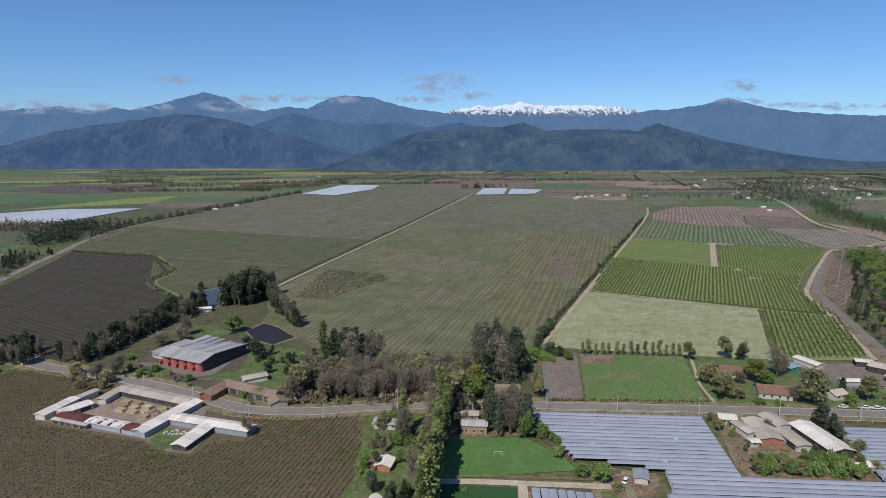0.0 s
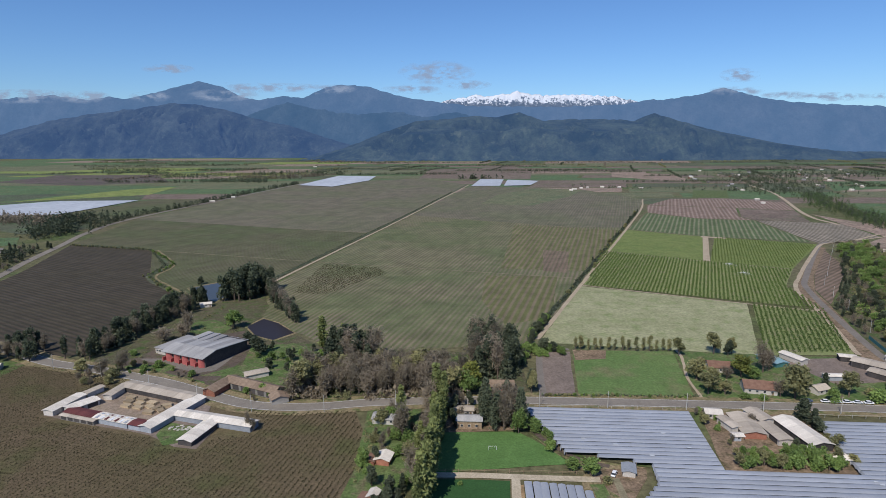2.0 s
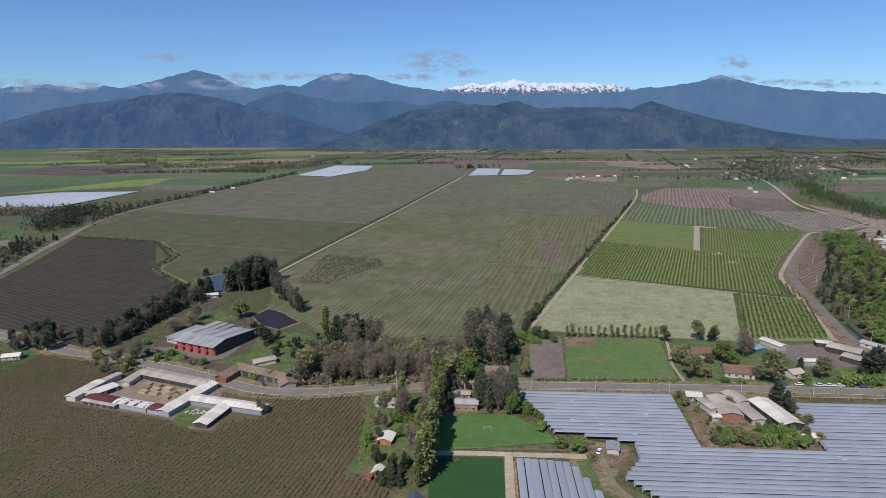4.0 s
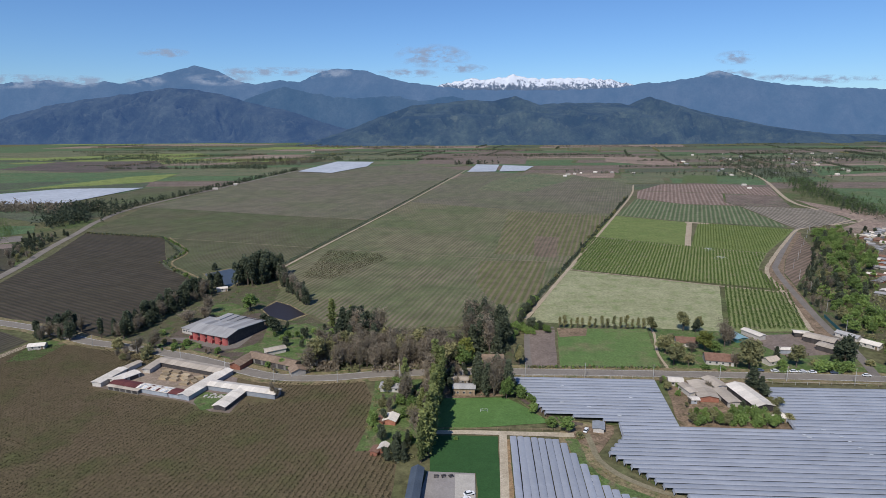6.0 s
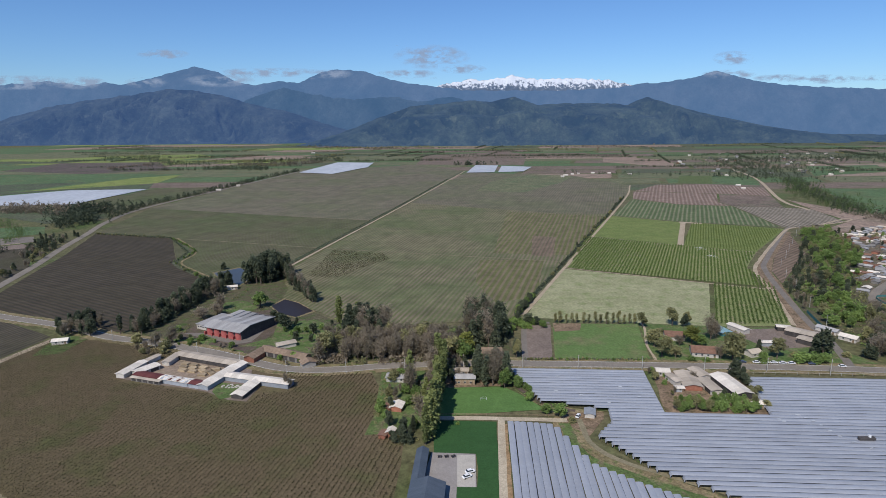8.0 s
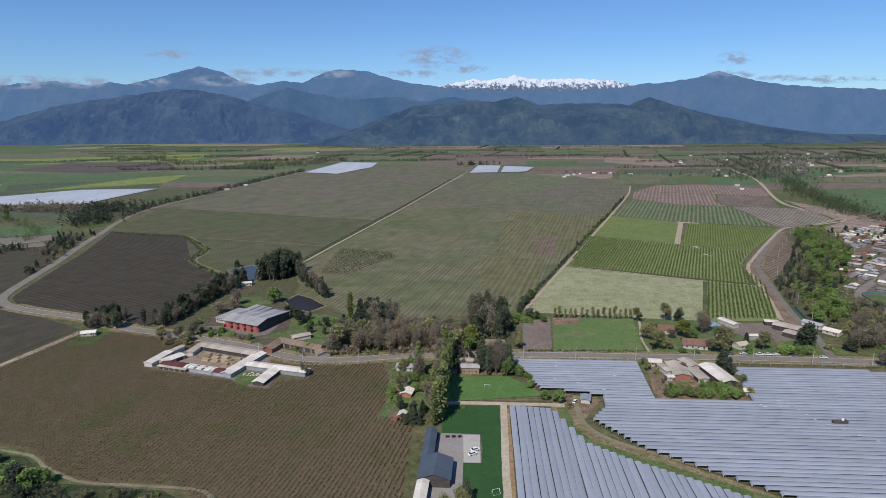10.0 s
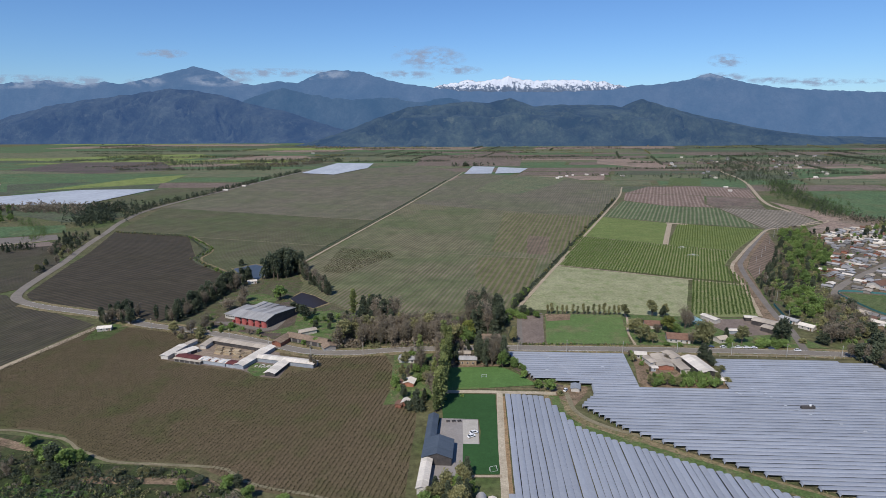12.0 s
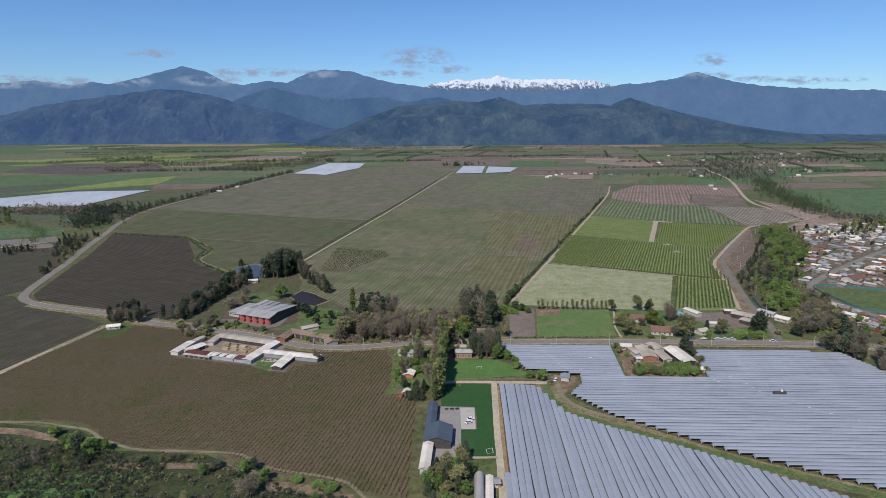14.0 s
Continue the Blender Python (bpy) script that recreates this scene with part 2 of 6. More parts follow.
M["roofzinc"] = plain("zinc_roof", (0.30, 0.29, 0.28), (0.42, 0.40, 0.38), 0.3, 0.6, 0.1, (1, 0.15, 1))
M["roofwhite"] = plain("white_roof", (0.60, 0.535, 0.455), (0.76, 0.695, 0.605), 0.25, 0.65, 0, (1, 0.2, 1), 0.12)
M["rooftan"] = plain("asbestos_roof", (0.385, 0.325, 0.26), (0.50, 0.43, 0.35), 0.3, 0.85, 0, (1, 0.2, 1), 0.15)
M["roofrust"] = plain("rusted_roof", (0.10, 0.03, 0.03), (0.15, 0.05, 0.045), 0.4, 0.8, 0, (1, 0.2, 1), 0.1)
M["roofold"] = plain("old_grey_roof", (0.16, 0.15, 0.14), (0.24, 0.225, 0.21), 0.4, 0.8, 0, None, 0.2)
M["rooftile"] = plain("clay_tile_roof", (0.155, 0.085, 0.06), (0.23, 0.135, 0.095), 0.5, 0.85, 0, None, 0.15)
M["roofbrown"] = plain("old_tile_roof", (0.19, 0.135, 0.095), (0.28, 0.205, 0.145), 0.5, 0.85, 0, None, 0.15)
M["roofblue"] = plain("slate_blue_roof", (0.075, 0.095, 0.12), (0.10, 0.12, 0.15), 0.4, 0.55, 0.05, (1, 0.2, 1), 0.08)
M["tealroof"] = plain("teal_tarpaulin", (0.20, 0.34, 0.38), (0.27, 0.42, 0.46), 0.5, 0.7)
M["red"] = plain("red_plaster", (0.36, 0.095, 0.085), (0.44, 0.125, 0.115), 0.4, 0.85, 0, None, 0.05)
M["plaster"] = plain("pale_plaster", (0.46, 0.42, 0.37), (0.58, 0.54, 0.49), 0.4, 0.85, 0, None, 0.15)
M["bluewall"] = plain("blue_grey_wall", (0.29, 0.31, 0.34), (0.37, 0.39, 0.42), 0.4, 0.8)
M["greywall"] = plain("grey_wall", (0.22, 0.20, 0.18), (0.32, 0.30, 0.27), 0.4, 0.85)
# Dark boards, also used for the shade in open bays and sheds.
M["darkwall"] = plain("dark_boards_and_shade", (0.055, 0.05, 0.05), (0.085, 0.075, 0.07), 0.5, 0.85)
M["brickwall"] = plain("brick_wall", (0.30, 0.12, 0.08), (0.40, 0.18, 0.12), 0.8, 0.9)
M["wood"] = plain("weathered_wood", (0.20, 0.14, 0.09), (0.32, 0.24, 0.16), 1.0, 0.9)
M["boards"] = plain("stacked_boards", (0.30, 0.225, 0.14), (0.44, 0.35, 0.235), 1.0, 0.9, 0, (0.3, 6, 1), 0.35)
M["concrete"] = plain("pole_concrete", (0.38, 0.37, 0.35), (0.50, 0.49, 0.46), 1.0, 0.9)
M["bark"] = plain("tree_bark", (0.09, 0.07, 0.055), (0.15, 0.12, 0.095), 2.0, 0.95)
M["twig"] = leafy("bare_twigs", (0.18, 0.15, 0.112), (0.235, 0.20, 0.15), (0.29, 0.25, 0.19))
M["leafgreen"] = leafy("spring_leaves", (0.13, 0.20, 0.055), (0.185, 0.27, 0.08), (0.24, 0.325, 0.115))
M["leafolive"] = leafy("olive_leaves", (0.185, 0.185, 0.09), (0.25, 0.245, 0.118), (0.31, 0.295, 0.155))
M["leafdark"] = leafy("dark_needles", (0.060, 0.078, 0.050), (0.092, 0.112, 0.070), (0.126, 0.144, 0.096))
M["leafpoplar"] = leafy("poplar_leaves", (0.145, 0.175, 0.062), (0.198, 0.23, 0.086), (0.248, 0.272, 0.115))
M["leafyellow"] = leafy("yellow_spring_leaves", (0.15, 0.17, 0.04), (0.20, 0.22, 0.055), (0.25, 0.265, 0.08))
M["leafriver"] = leafy("river_leaves", (0.085, 0.13, 0.048), (0.115, 0.165, 0.062), (0.145, 0.20, 0.08))
M["vineleaf"] = leafy("vine_shoots", (0.041, 0.035, 0.017), (0.054, 0.047, 0.021), (0.070, 0.069, 0.026))
M["orchleaf"] = leafy("orchard_leaves", (0.09, 0.14, 0.038), (0.12, 0.178, 0.05), (0.15, 0.21, 0.066))
M["limeleaf"] = leafy("lime_leaves", (0.125, 0.17, 0.045), (0.155, 0.20, 0.056), (0.18, 0.22, 0.07))
M["rows_far"] = rowed("green_rows_far", (0.21, 0.21, 0.125), (0.085, 0.118, 0.05), (0.40, 0.92), 6.0, 0.6)
M["pink_rows"] = rowed("pink_rows_far", (0.28, 0.212, 0.172), (0.185, 0.13, 0.102), (0.36, 0.93), 6.5, 0.55)
M["pitch"] = earth("olive_pitch", (0.085, 0.115, 0.04), (0.115, 0.135, 0.055), (0.07, 0.115, 0.035), 0.05, 0.9)
M["lanegrey"] = earth("dusty_asphalt", (0.165, 0.145, 0.125), (0.205, 0.18, 0.155), None, 0.08, 1.5, 0.95, 0.35)
M["villagesoil"] = earth("village_soil", (0.125, 0.102, 0.075), (0.165, 0.135, 0.10), (0.08, 0.085, 0.045), 0.05, 0.9)
M["vine_left"] = rowed("vineyard_leftdark", (0.086, 0.069, 0.052), (0.056, 0.052, 0.034), (0.3, 0.95), 3.6, 0.5, (0.064, 0.061, 0.034))
M["hillsoil"] = earth("hill_soil", (0.095, 0.075, 0.068), (0.125, 0.098, 0.085), (0.08, 0.085, 0.05), 0.006, 0.2)
M["glass"] = plain("dark_glass", (0.03, 0.04, 0.05), (0.05, 0.06, 0.07), 1, 0.1)
M["carwhite"] = plain("white_car_paint", (0.75, 0.75, 0.75), (0.82, 0.82, 0.82), 1, 0.25, 0, None, 0.03)
M["carblue"] = plain("blue_car_paint", (0.08, 0.10, 0.16), (0.10, 0.13, 0.2), 1, 0.25)
M["tyre"] = plain("black_rubber", (0.02, 0.02, 0.02), (0.03, 0.03, 0.03), 2, 0.9)
M["teal"] = plain("teal_mesh", (0.05, 0.15, 0.15), (0.07, 0.19, 0.18), 0.5, 0.8)
M["steel"] = plain("galvanised_steel", (0.45, 0.46, 0.47), (0.58, 0.58, 0.58), 0.8, 0.4, 0.6)


def water_material(name, tint, rough=0.08, gloss=0.5):
    k = Nodes(name)
    k.bsdf.inputs["Specular IOR Level"].default_value = gloss
    rip = k.noise(0.8, 3)
    return k.done(k.ramp(rip, [(0.3, tint), (0.7, tuple(v * 1.4 for v in tint))]), rough, rip, 0.1, 0.05)


M["water"] = water_material("pond_water", (0.05, 0.058, 0.066), 0.3, 0.14)
M["murky"] = water_material("murky_water", (0.028, 0.024, 0.026), 0.35, 0.08)
# Nearer hills: blue emission stands in for the haze before them.
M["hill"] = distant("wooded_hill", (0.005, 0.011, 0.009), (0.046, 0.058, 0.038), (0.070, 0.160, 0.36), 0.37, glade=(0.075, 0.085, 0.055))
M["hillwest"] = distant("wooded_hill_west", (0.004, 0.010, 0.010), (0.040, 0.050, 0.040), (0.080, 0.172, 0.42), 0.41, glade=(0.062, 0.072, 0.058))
# Ridge, range and snow crest: blue emission in place of air haze.
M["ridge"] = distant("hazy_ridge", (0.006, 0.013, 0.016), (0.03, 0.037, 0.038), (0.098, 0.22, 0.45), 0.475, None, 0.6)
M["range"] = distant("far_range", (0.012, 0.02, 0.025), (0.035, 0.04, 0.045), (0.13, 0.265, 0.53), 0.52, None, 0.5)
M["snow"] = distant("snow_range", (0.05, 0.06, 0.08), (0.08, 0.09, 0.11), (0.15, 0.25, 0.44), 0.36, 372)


# ---- building blocks ----
def mesh_of(name, verts, faces, material, smooth=False):
    me = bpy.data.meshes.new(name)
    me.from_pydata([tuple(map(float, v)) for v in verts], [], faces)
    me.materials.append(material)
    if smooth:
        me.polygons.foreach_set("use_smooth", [True] * len(me.polygons))
    me.update()
    return me


def part(name, bm, material, parent, label=""):
    """Links a bmesh, or a mesh that several parts share, as one mesh object under parent."""
    if isinstance(bm, bpy.types.Mesh):
        me = bm
    else:
        me = bpy.data.meshes.new(name)
        bm.to_mesh(me)
        bm.free()
        me.materials.append(material)
    ob = new(name, me)
    ob.parent = parent
    return tagged(ob, label) if label else ob


def thing(name, label, category, x=0, y=0, z=0, turn=0, group="", size=1.0):
    ob = new(name)
    ob.empty_display_size = 0.1
    ob.matrix_basis = pose(x, y, z, 0, 0, turn) @ Matrix.Scale(size, 4)
    return tagged(ob, label, category, group)


def box(bm, x0, y0, z0, x1, y1, z1, bevel=0.0):
    r = bmesh.ops.create_cube(bm, size=1)
    bmesh.ops.scale(bm, vec=(x1 - x0, y1 - y0, z1 - z0), verts=r["verts"])
    bmesh.ops.translate(bm, vec=((x0 + x1) / 2, (y0 + y1) / 2, (z0 + z1) / 2), verts=r["verts"])
    if bevel:
        edges = list({e for v in r["verts"] for e in v.link_edges})
        bmesh.ops.bevel(bm, geom=edges, offset=bevel, segments=1, affect="EDGES")
    return bm


def block(*dims, bevel=0.0):
    return box(bmesh.new(), *dims, bevel=bevel)


def tube(bm, p, q, r0, r1, sides=6):
    """A tapered bar from p to q."""
    p, q = Vector(p), Vector(q)
    m = Matrix.Translation((p + q) / 2) @ (q - p).to_track_quat("Z", "Y").to_matrix().to_4x4()
    bmesh.ops.create_cone(bm, cap_ends=True, segments=sides, radius1=r0, radius2=r1, depth=(q - p).length, matrix=m)
    return bm


def smooth_line(pts, step=6.0):
    """A gliding line through the points."""
    p = [Vector((*q, 0)) for q in pts]
    p = [2 * p[0] - p[1]] + p + [2 * p[-1] - p[-2]]
    out = []
    for a, b, c, d in zip(p, p[1:], p[2:], p[3:]):
        n = max(2, int((c - b).length / step))
        for i in range(n):
            u = i / n
            out.append(0.5 * ((2 * b) + (c - a) * u + (2 * a - 5 * b + 4 * c - d) * u * u + (3 * b - a - 3 * c + d) * u ** 3))
    return out + [p[-2]]


def ribbon(name, pts, width, z, material, label, category, step=6.0, ragged=0.0, kind="structure", off=0.0):
    line = smooth_line(pts, step)
    verts, faces = [], []
    for i, c in enumerate(line):
        d = (line[min(i + 1, len(line) - 1)] - line[max(i - 1, 0)]).normalized()
        s = Vector((-d.y, d.x, 0))
        for e in (1, -1):
            w = width / 2 + ragged * noise.noise(c * 0.15 + Vector((0, 0, 7 * e)))
            verts.append(c + s * (e * w + off) + Vector((0, 0, z)))
    for i in range(len(line) - 1):
        faces.append((2 * i, 2 * i + 1, 2 * i + 3, 2 * i + 2))
    return tagged(new(name, mesh_of(name, verts, faces, material)), label, category, kind=kind)


LAYER = [0.04]


def field(name, pts, material, label, category="field", ragged=1.0, z=None):
    """A sheet of planted or bare land on the ground, with a slightly uneven edge."""
    if z is None:
        LAYER[0] += 0.006
        z = LAYER[0]
    out = []
    for a, b in zip(pts, pts[1:] + pts[:1]):
        a, b = Vector((*a, z)), Vector((*b, z))
        n = max(1, int((b - a).length / 12))
        s = Vector((b.y - a.y, a.x - b.x, 0)).normalized()
        for i in range(n):
            q = a.lerp(b, i / n)
            out.append(q + s * ragged * noise.noise(q * 0.11) if i else q)
    bm = bmesh.new()
    f = bm.faces.new([bm.verts.new(v) for v in out])
    if f.normal.z < 0 or (f.normal_update() or f.normal.z < 0):
        f.normal_flip()
    bmesh.ops.triangulate(bm, faces=bm.faces[:])
    me = bpy.data.meshes.new(name)
    bm.to_mesh(me)
    bm.free()
    me.materials.append(material)
    return tagged(new(name, me), label, category, kind="structure")


def spans(pts, way, gap, inset=0.0):
    """Straight rows, gap apart along way, cut by the outline: pairs of end points."""
    d = Vector((*way, 0)).normalized()
    s = Vector((-d.y, d.x, 0))
    loc = [(Vector((*p, 0)).dot(d), Vector((*p, 0)).dot(s)) for p in pts]
    lo, hi = min(v for _, v in loc), max(v for _, v in loc)
    rows = []
    v = lo + gap * 0.5
    while v < hi:
        cuts = []
        for (u0, v0), (u1, v1) in zip(loc, loc[1:] + loc[:1]):
            if (v0 <= v) != (v1 <= v):
                cuts.append(u0 + (v - v0) / (v1 - v0) * (u1 - u0))
        cuts.sort()
        for a, b in zip(cuts[::2], cuts[1::2]):
            if b - a > 2 * inset + 2:
                rows.append((d * (a + inset) + s * v, d * (b - inset) + s * v))
        v += gap
    return rows


def clump_mesh(name, centres, size, material, leaves=4, flat=0.7, seed=1):
    """Leaf clumps: at every centre a few tilted leaf faces. centres: rows of x, y, z, scale."""
    rng = np.random.default_rng(seed)
    c = np.asarray(centres, float)
    n = len(c) * leaves
    base = np.repeat(c[:, :3], leaves, 0) + rng.normal(0, 1, (n, 3)) * (np.repeat(c[:, 3], leaves) * size * 0.45)[:, None]
    s = np.repeat(c[:, 3], leaves) * size * rng.uniform(0.6, 1.25, n)
    a = rng.normal(0, 1, (n, 3))
    a /= np.linalg.norm(a, axis=1)[:, None]
    b = np.cross(a, rng.normal(0, 1, (n, 3)))
    b /= np.linalg.norm(b, axis=1)[:, None]
    a, b = a * s[:, None] * 0.72, b * s[:, None] * 0.72 * flat
    verts = np.stack([base - a - b * 0.7, base + a - b * 0.5, base + a * 0.1 + b * 1.2], 1).reshape(-1, 3)
    me = bpy.data.meshes.new(name)
    me.vertices.add(3 * n)
    me.vertices.foreach_set("co", verts.ravel())
    me.loops.add(3 * n)
    me.loops.foreach_set("vertex_index", np.arange(3 * n))
    me.polygons.add(n)
    me.polygons.foreach_set("loop_start", np.arange(0, 3 * n, 3))
    me.polygons.foreach_set("loop_total", np.full(n, 3))
    me.materials.append(material)
    me.update(calc_edges=True)
    me.validate()
    return me


def hedge_rows(name, rows, height, width, step, material, label, category, seed=3, gaps=0.05, leaves=3, size=0.8):
    """Many plants in rows, past counting: leaf clumps along every row, as one object."""
    rng = np.random.default_rng(seed)
    out = []
    for p, q in rows:
        n = max(1, int((q - p).length / step))
        u = (np.arange(n) + rng.uniform(0.2, 0.8, n)) / n
        u = u[rng.random(n) > gaps]
        k = len(u)
        x = p.x + (q.x - p.x) * u + rng.normal(0, width, k)
        y = p.y + (q.y - p.y) * u + rng.normal(0, width, k)
        z = height * rng.uniform(0.35, 0.95, k)
        out.append(np.stack([x, y, z, rng.uniform(0.75, 1.25, k)], 1))
    me = clump_mesh(name, np.concatenate(out), size, material, leaves, 0.8, seed)
    return tagged(new(name, me), label, category, kind="stuff")


# ---- ground and far plain ----
def ground_sheet():
    xs = np.concatenate([np.linspace(-6000, -900, 18), np.linspace(-800, 800, 33), np.linspace(900, 6000, 18)])
    ys = np.concatenate([np.linspace(-900, -150, 6), np.linspace(-100, 1500, 33), np.linspace(1600, 4900, 20)])
    verts = [(x, y, 0) for y in ys for x in xs]
    w = len(xs)
    faces = [(j * w + i, j * w + i + 1, (j + 1) * w + i + 1, (j + 1) * w + i) for j in range(len(ys) - 1) for i in range(w - 1)]
    return tagged(new("ground", mesh_of("ground", verts, faces, M["ground"])), "wide valley floor of olive-green pasture", "ground", kind="structure")


ground_sheet()


def far_patchwork():
    """Fields of the far plain, each its own sheet."""
    rng = random.Random(5)
    kinds = ["fargreen", "farolive", "farbrown", "fardark", "farpink", "farolive", "farbrown", "fargreen", "fardark"]
    words = {"fargreen": "bright green", "farolive": "olive-green", "farbrown": "reddish-brown ploughed", "fardark": "dark green", "farpink": "pale pinkish bare", "canola": "yellow-green flowering"}
    y = 1120
    while y < 3900:
        depth = rng.uniform(55, 150) * (1 + (y - 1100) / 2000)
        x = -2900 - rng.uniform(0, 200)
        while x < 2900:
            wide = rng.uniform(160, 620) * (1 + (y - 1100) / 3000)
            k = rng.choice(["fargreen", "canola", "farolive", "fardark", "farbrown", "fargreen", "farolive", "fardark", "fargreen", "farolive", "fargreen", "farpink"] if x < -500 else kinds)
            s = 0.28
            a, b = x + 8, x + wide - 8
            pts = [(a + s * (y - 1500), y + 6), (b + s * (y - 1500), y + rng.uniform(0, 14)), (b + s * (y + depth - 1500), y + depth - 8), (a + s * (y + depth - 1500), y + depth - rng.uniform(4, 14))]
            field("field", pts, M[k], words[k] + " field on the far plain", ragged=3.0, z=0.02)
            x += wide
        y += depth


far_patchwork()


def canopy(name, pts, n, h, size, material, label, seed=1, leaves=3, belly=0.0):
    """A belt of far trees along a line: uneven clumps from the ground up."""
    rng = np.random.default_rng(seed)
    line = smooth_line(pts, 5)
    out = []
    for _ in range(n):
        c = line[rng.integers(len(line))]
        tall = h * rng.uniform(0.45, 1.15)
        x0, y0 = c.x + rng.normal(0, 2 + belly), c.y + rng.normal(0, 2 + belly)
        for j in range(6):
            f = (j + 0.6) / 6
            r = tall * 0.16 * math.sin(math.pi * (0.15 + 0.8 * f))
            out.append((x0 + rng.normal(0, r), y0 + rng.normal(0, r), tall * f, rng.uniform(0.7, 1.2) * tall / 10))
    me = clump_mesh(name, out, size, material, leaves, 0.8, seed)
    return tagged(new(name, me), label, "trees", kind="stuff")


def far_belts():
    rng = random.Random(8)
    for i in range(170):
        y = rng.uniform(1350, 3500)
        x = rng.uniform(-0.74, 0.74) * y + 0.1 * y
        if (-480 < x < 400 and y < 2000) or (x < -600 and y < 1600) or y < 1500 and x < 800:
            continue
        ln = rng.uniform(90, 460)
        dx, dy = (ln, rng.uniform(-0.06, 0.06) * ln) if rng.random() < 0.75 else (ln * 0.28, ln)
        canopy("tree_belt", [(x, y), (x + dx * 0.5, y + dy * 0.5 + 5), (x + dx, y + dy)], int(ln / rng.uniform(1.3, 2.6)), rng.uniform(4, 7.5), 2.0, M[rng.choice(["leafdark", "leafdark", "leafdark", "leafolive", "twig", "leafdark"])],
               "dark belt of trees between far fields", seed=i + 10, leaves=4)


far_belts()


# ---- mountains and clouds ----
def ridged(x, y, seed):
    """Sharp-crested fractal relief, about 0 to 1."""
    total, amp, f = 0.0, 0.5, 1.0
    for o in range(5):
        v = 1 - abs(noise.noise(Vector((x * f, y * f, seed + 3.7 * o)))) * 2
        total += amp * v * abs(v)
        amp, f = amp * 0.52, f * 2.1
    return total


def mountains(name, ridge, y, foot, material, label, rough, seed, spurs=0.5):
    """A range: a ridge line at depth y whose spurs run down to its foot nearer by."""
    xs = np.linspace(ridge[0][0], ridge[-1][0], 420)
    top = np.interp(xs, [p[0] for p in ridge], [p[1] for p in ridge])
    verts, faces, rows = [], [], 40
    for i, x in enumerate(xs):
        crest = max(3.0, top[i] + rough * (noise.noise(Vector((x * 0.012, seed, 0))) + 0.6 * noise.noise(Vector((x * 0.035, seed, 4)))))
        for j in range(rows):
            f = j / (rows - 1)
            dep = y + (foot - y) * f
            bend = 160 * noise.noise(Vector((x * 0.002, f * 1.5, seed + 1)))
            r = ridged((x + bend + 260 * f) * 0.0031, dep * 0.0020, seed)
            h = crest * ((1 - f) ** 1.15 + spurs * 0.5 * (r - 0.28) * math.sin(math.pi * min(1, 0.04 + f * 0.96)) ** 0.7)
            h = max(min(h, crest * (1 - 0.55 * f)), crest * 0.12 * (1 - f)) if f else crest
            verts.append((x, dep, max(h, -2) - 3 * f))
        verts.append((x, y + 120, -5))
    w = rows + 1
    for i in range(len(xs) - 1):
        a, b = i * w, (i + 1) * w
        for j in range(rows - 1):
            faces.append((a + j, a + j + 1, b + j + 1, b + j))
        faces.append((a, b, b + rows, a + rows))
    return tagged(new(name, mesh_of(name, verts, faces, material, True)), label, "mountain", kind="structure")


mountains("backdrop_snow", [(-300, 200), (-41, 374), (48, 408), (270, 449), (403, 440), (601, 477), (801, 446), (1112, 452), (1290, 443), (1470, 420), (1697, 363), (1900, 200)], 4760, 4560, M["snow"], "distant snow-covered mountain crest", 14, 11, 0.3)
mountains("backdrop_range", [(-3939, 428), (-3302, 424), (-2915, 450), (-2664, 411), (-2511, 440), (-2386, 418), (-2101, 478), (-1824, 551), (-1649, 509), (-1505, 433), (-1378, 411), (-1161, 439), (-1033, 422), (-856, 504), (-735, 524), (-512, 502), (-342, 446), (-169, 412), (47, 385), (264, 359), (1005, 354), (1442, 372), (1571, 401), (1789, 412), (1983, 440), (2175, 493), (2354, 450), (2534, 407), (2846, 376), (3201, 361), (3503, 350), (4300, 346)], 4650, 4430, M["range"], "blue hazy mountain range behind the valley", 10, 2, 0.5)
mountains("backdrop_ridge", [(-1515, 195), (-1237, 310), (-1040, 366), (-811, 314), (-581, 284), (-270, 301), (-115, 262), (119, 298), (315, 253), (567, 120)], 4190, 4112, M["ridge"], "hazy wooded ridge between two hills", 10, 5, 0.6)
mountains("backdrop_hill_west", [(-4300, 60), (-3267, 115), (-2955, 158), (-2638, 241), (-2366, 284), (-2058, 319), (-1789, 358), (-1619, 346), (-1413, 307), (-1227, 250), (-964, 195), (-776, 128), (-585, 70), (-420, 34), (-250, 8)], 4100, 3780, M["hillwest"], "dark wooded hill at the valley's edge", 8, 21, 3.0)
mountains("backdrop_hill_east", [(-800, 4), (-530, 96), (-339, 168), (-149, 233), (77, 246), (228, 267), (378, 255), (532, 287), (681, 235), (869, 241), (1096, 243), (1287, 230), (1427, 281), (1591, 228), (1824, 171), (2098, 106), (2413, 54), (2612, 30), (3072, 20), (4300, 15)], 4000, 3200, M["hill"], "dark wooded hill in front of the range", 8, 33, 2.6)


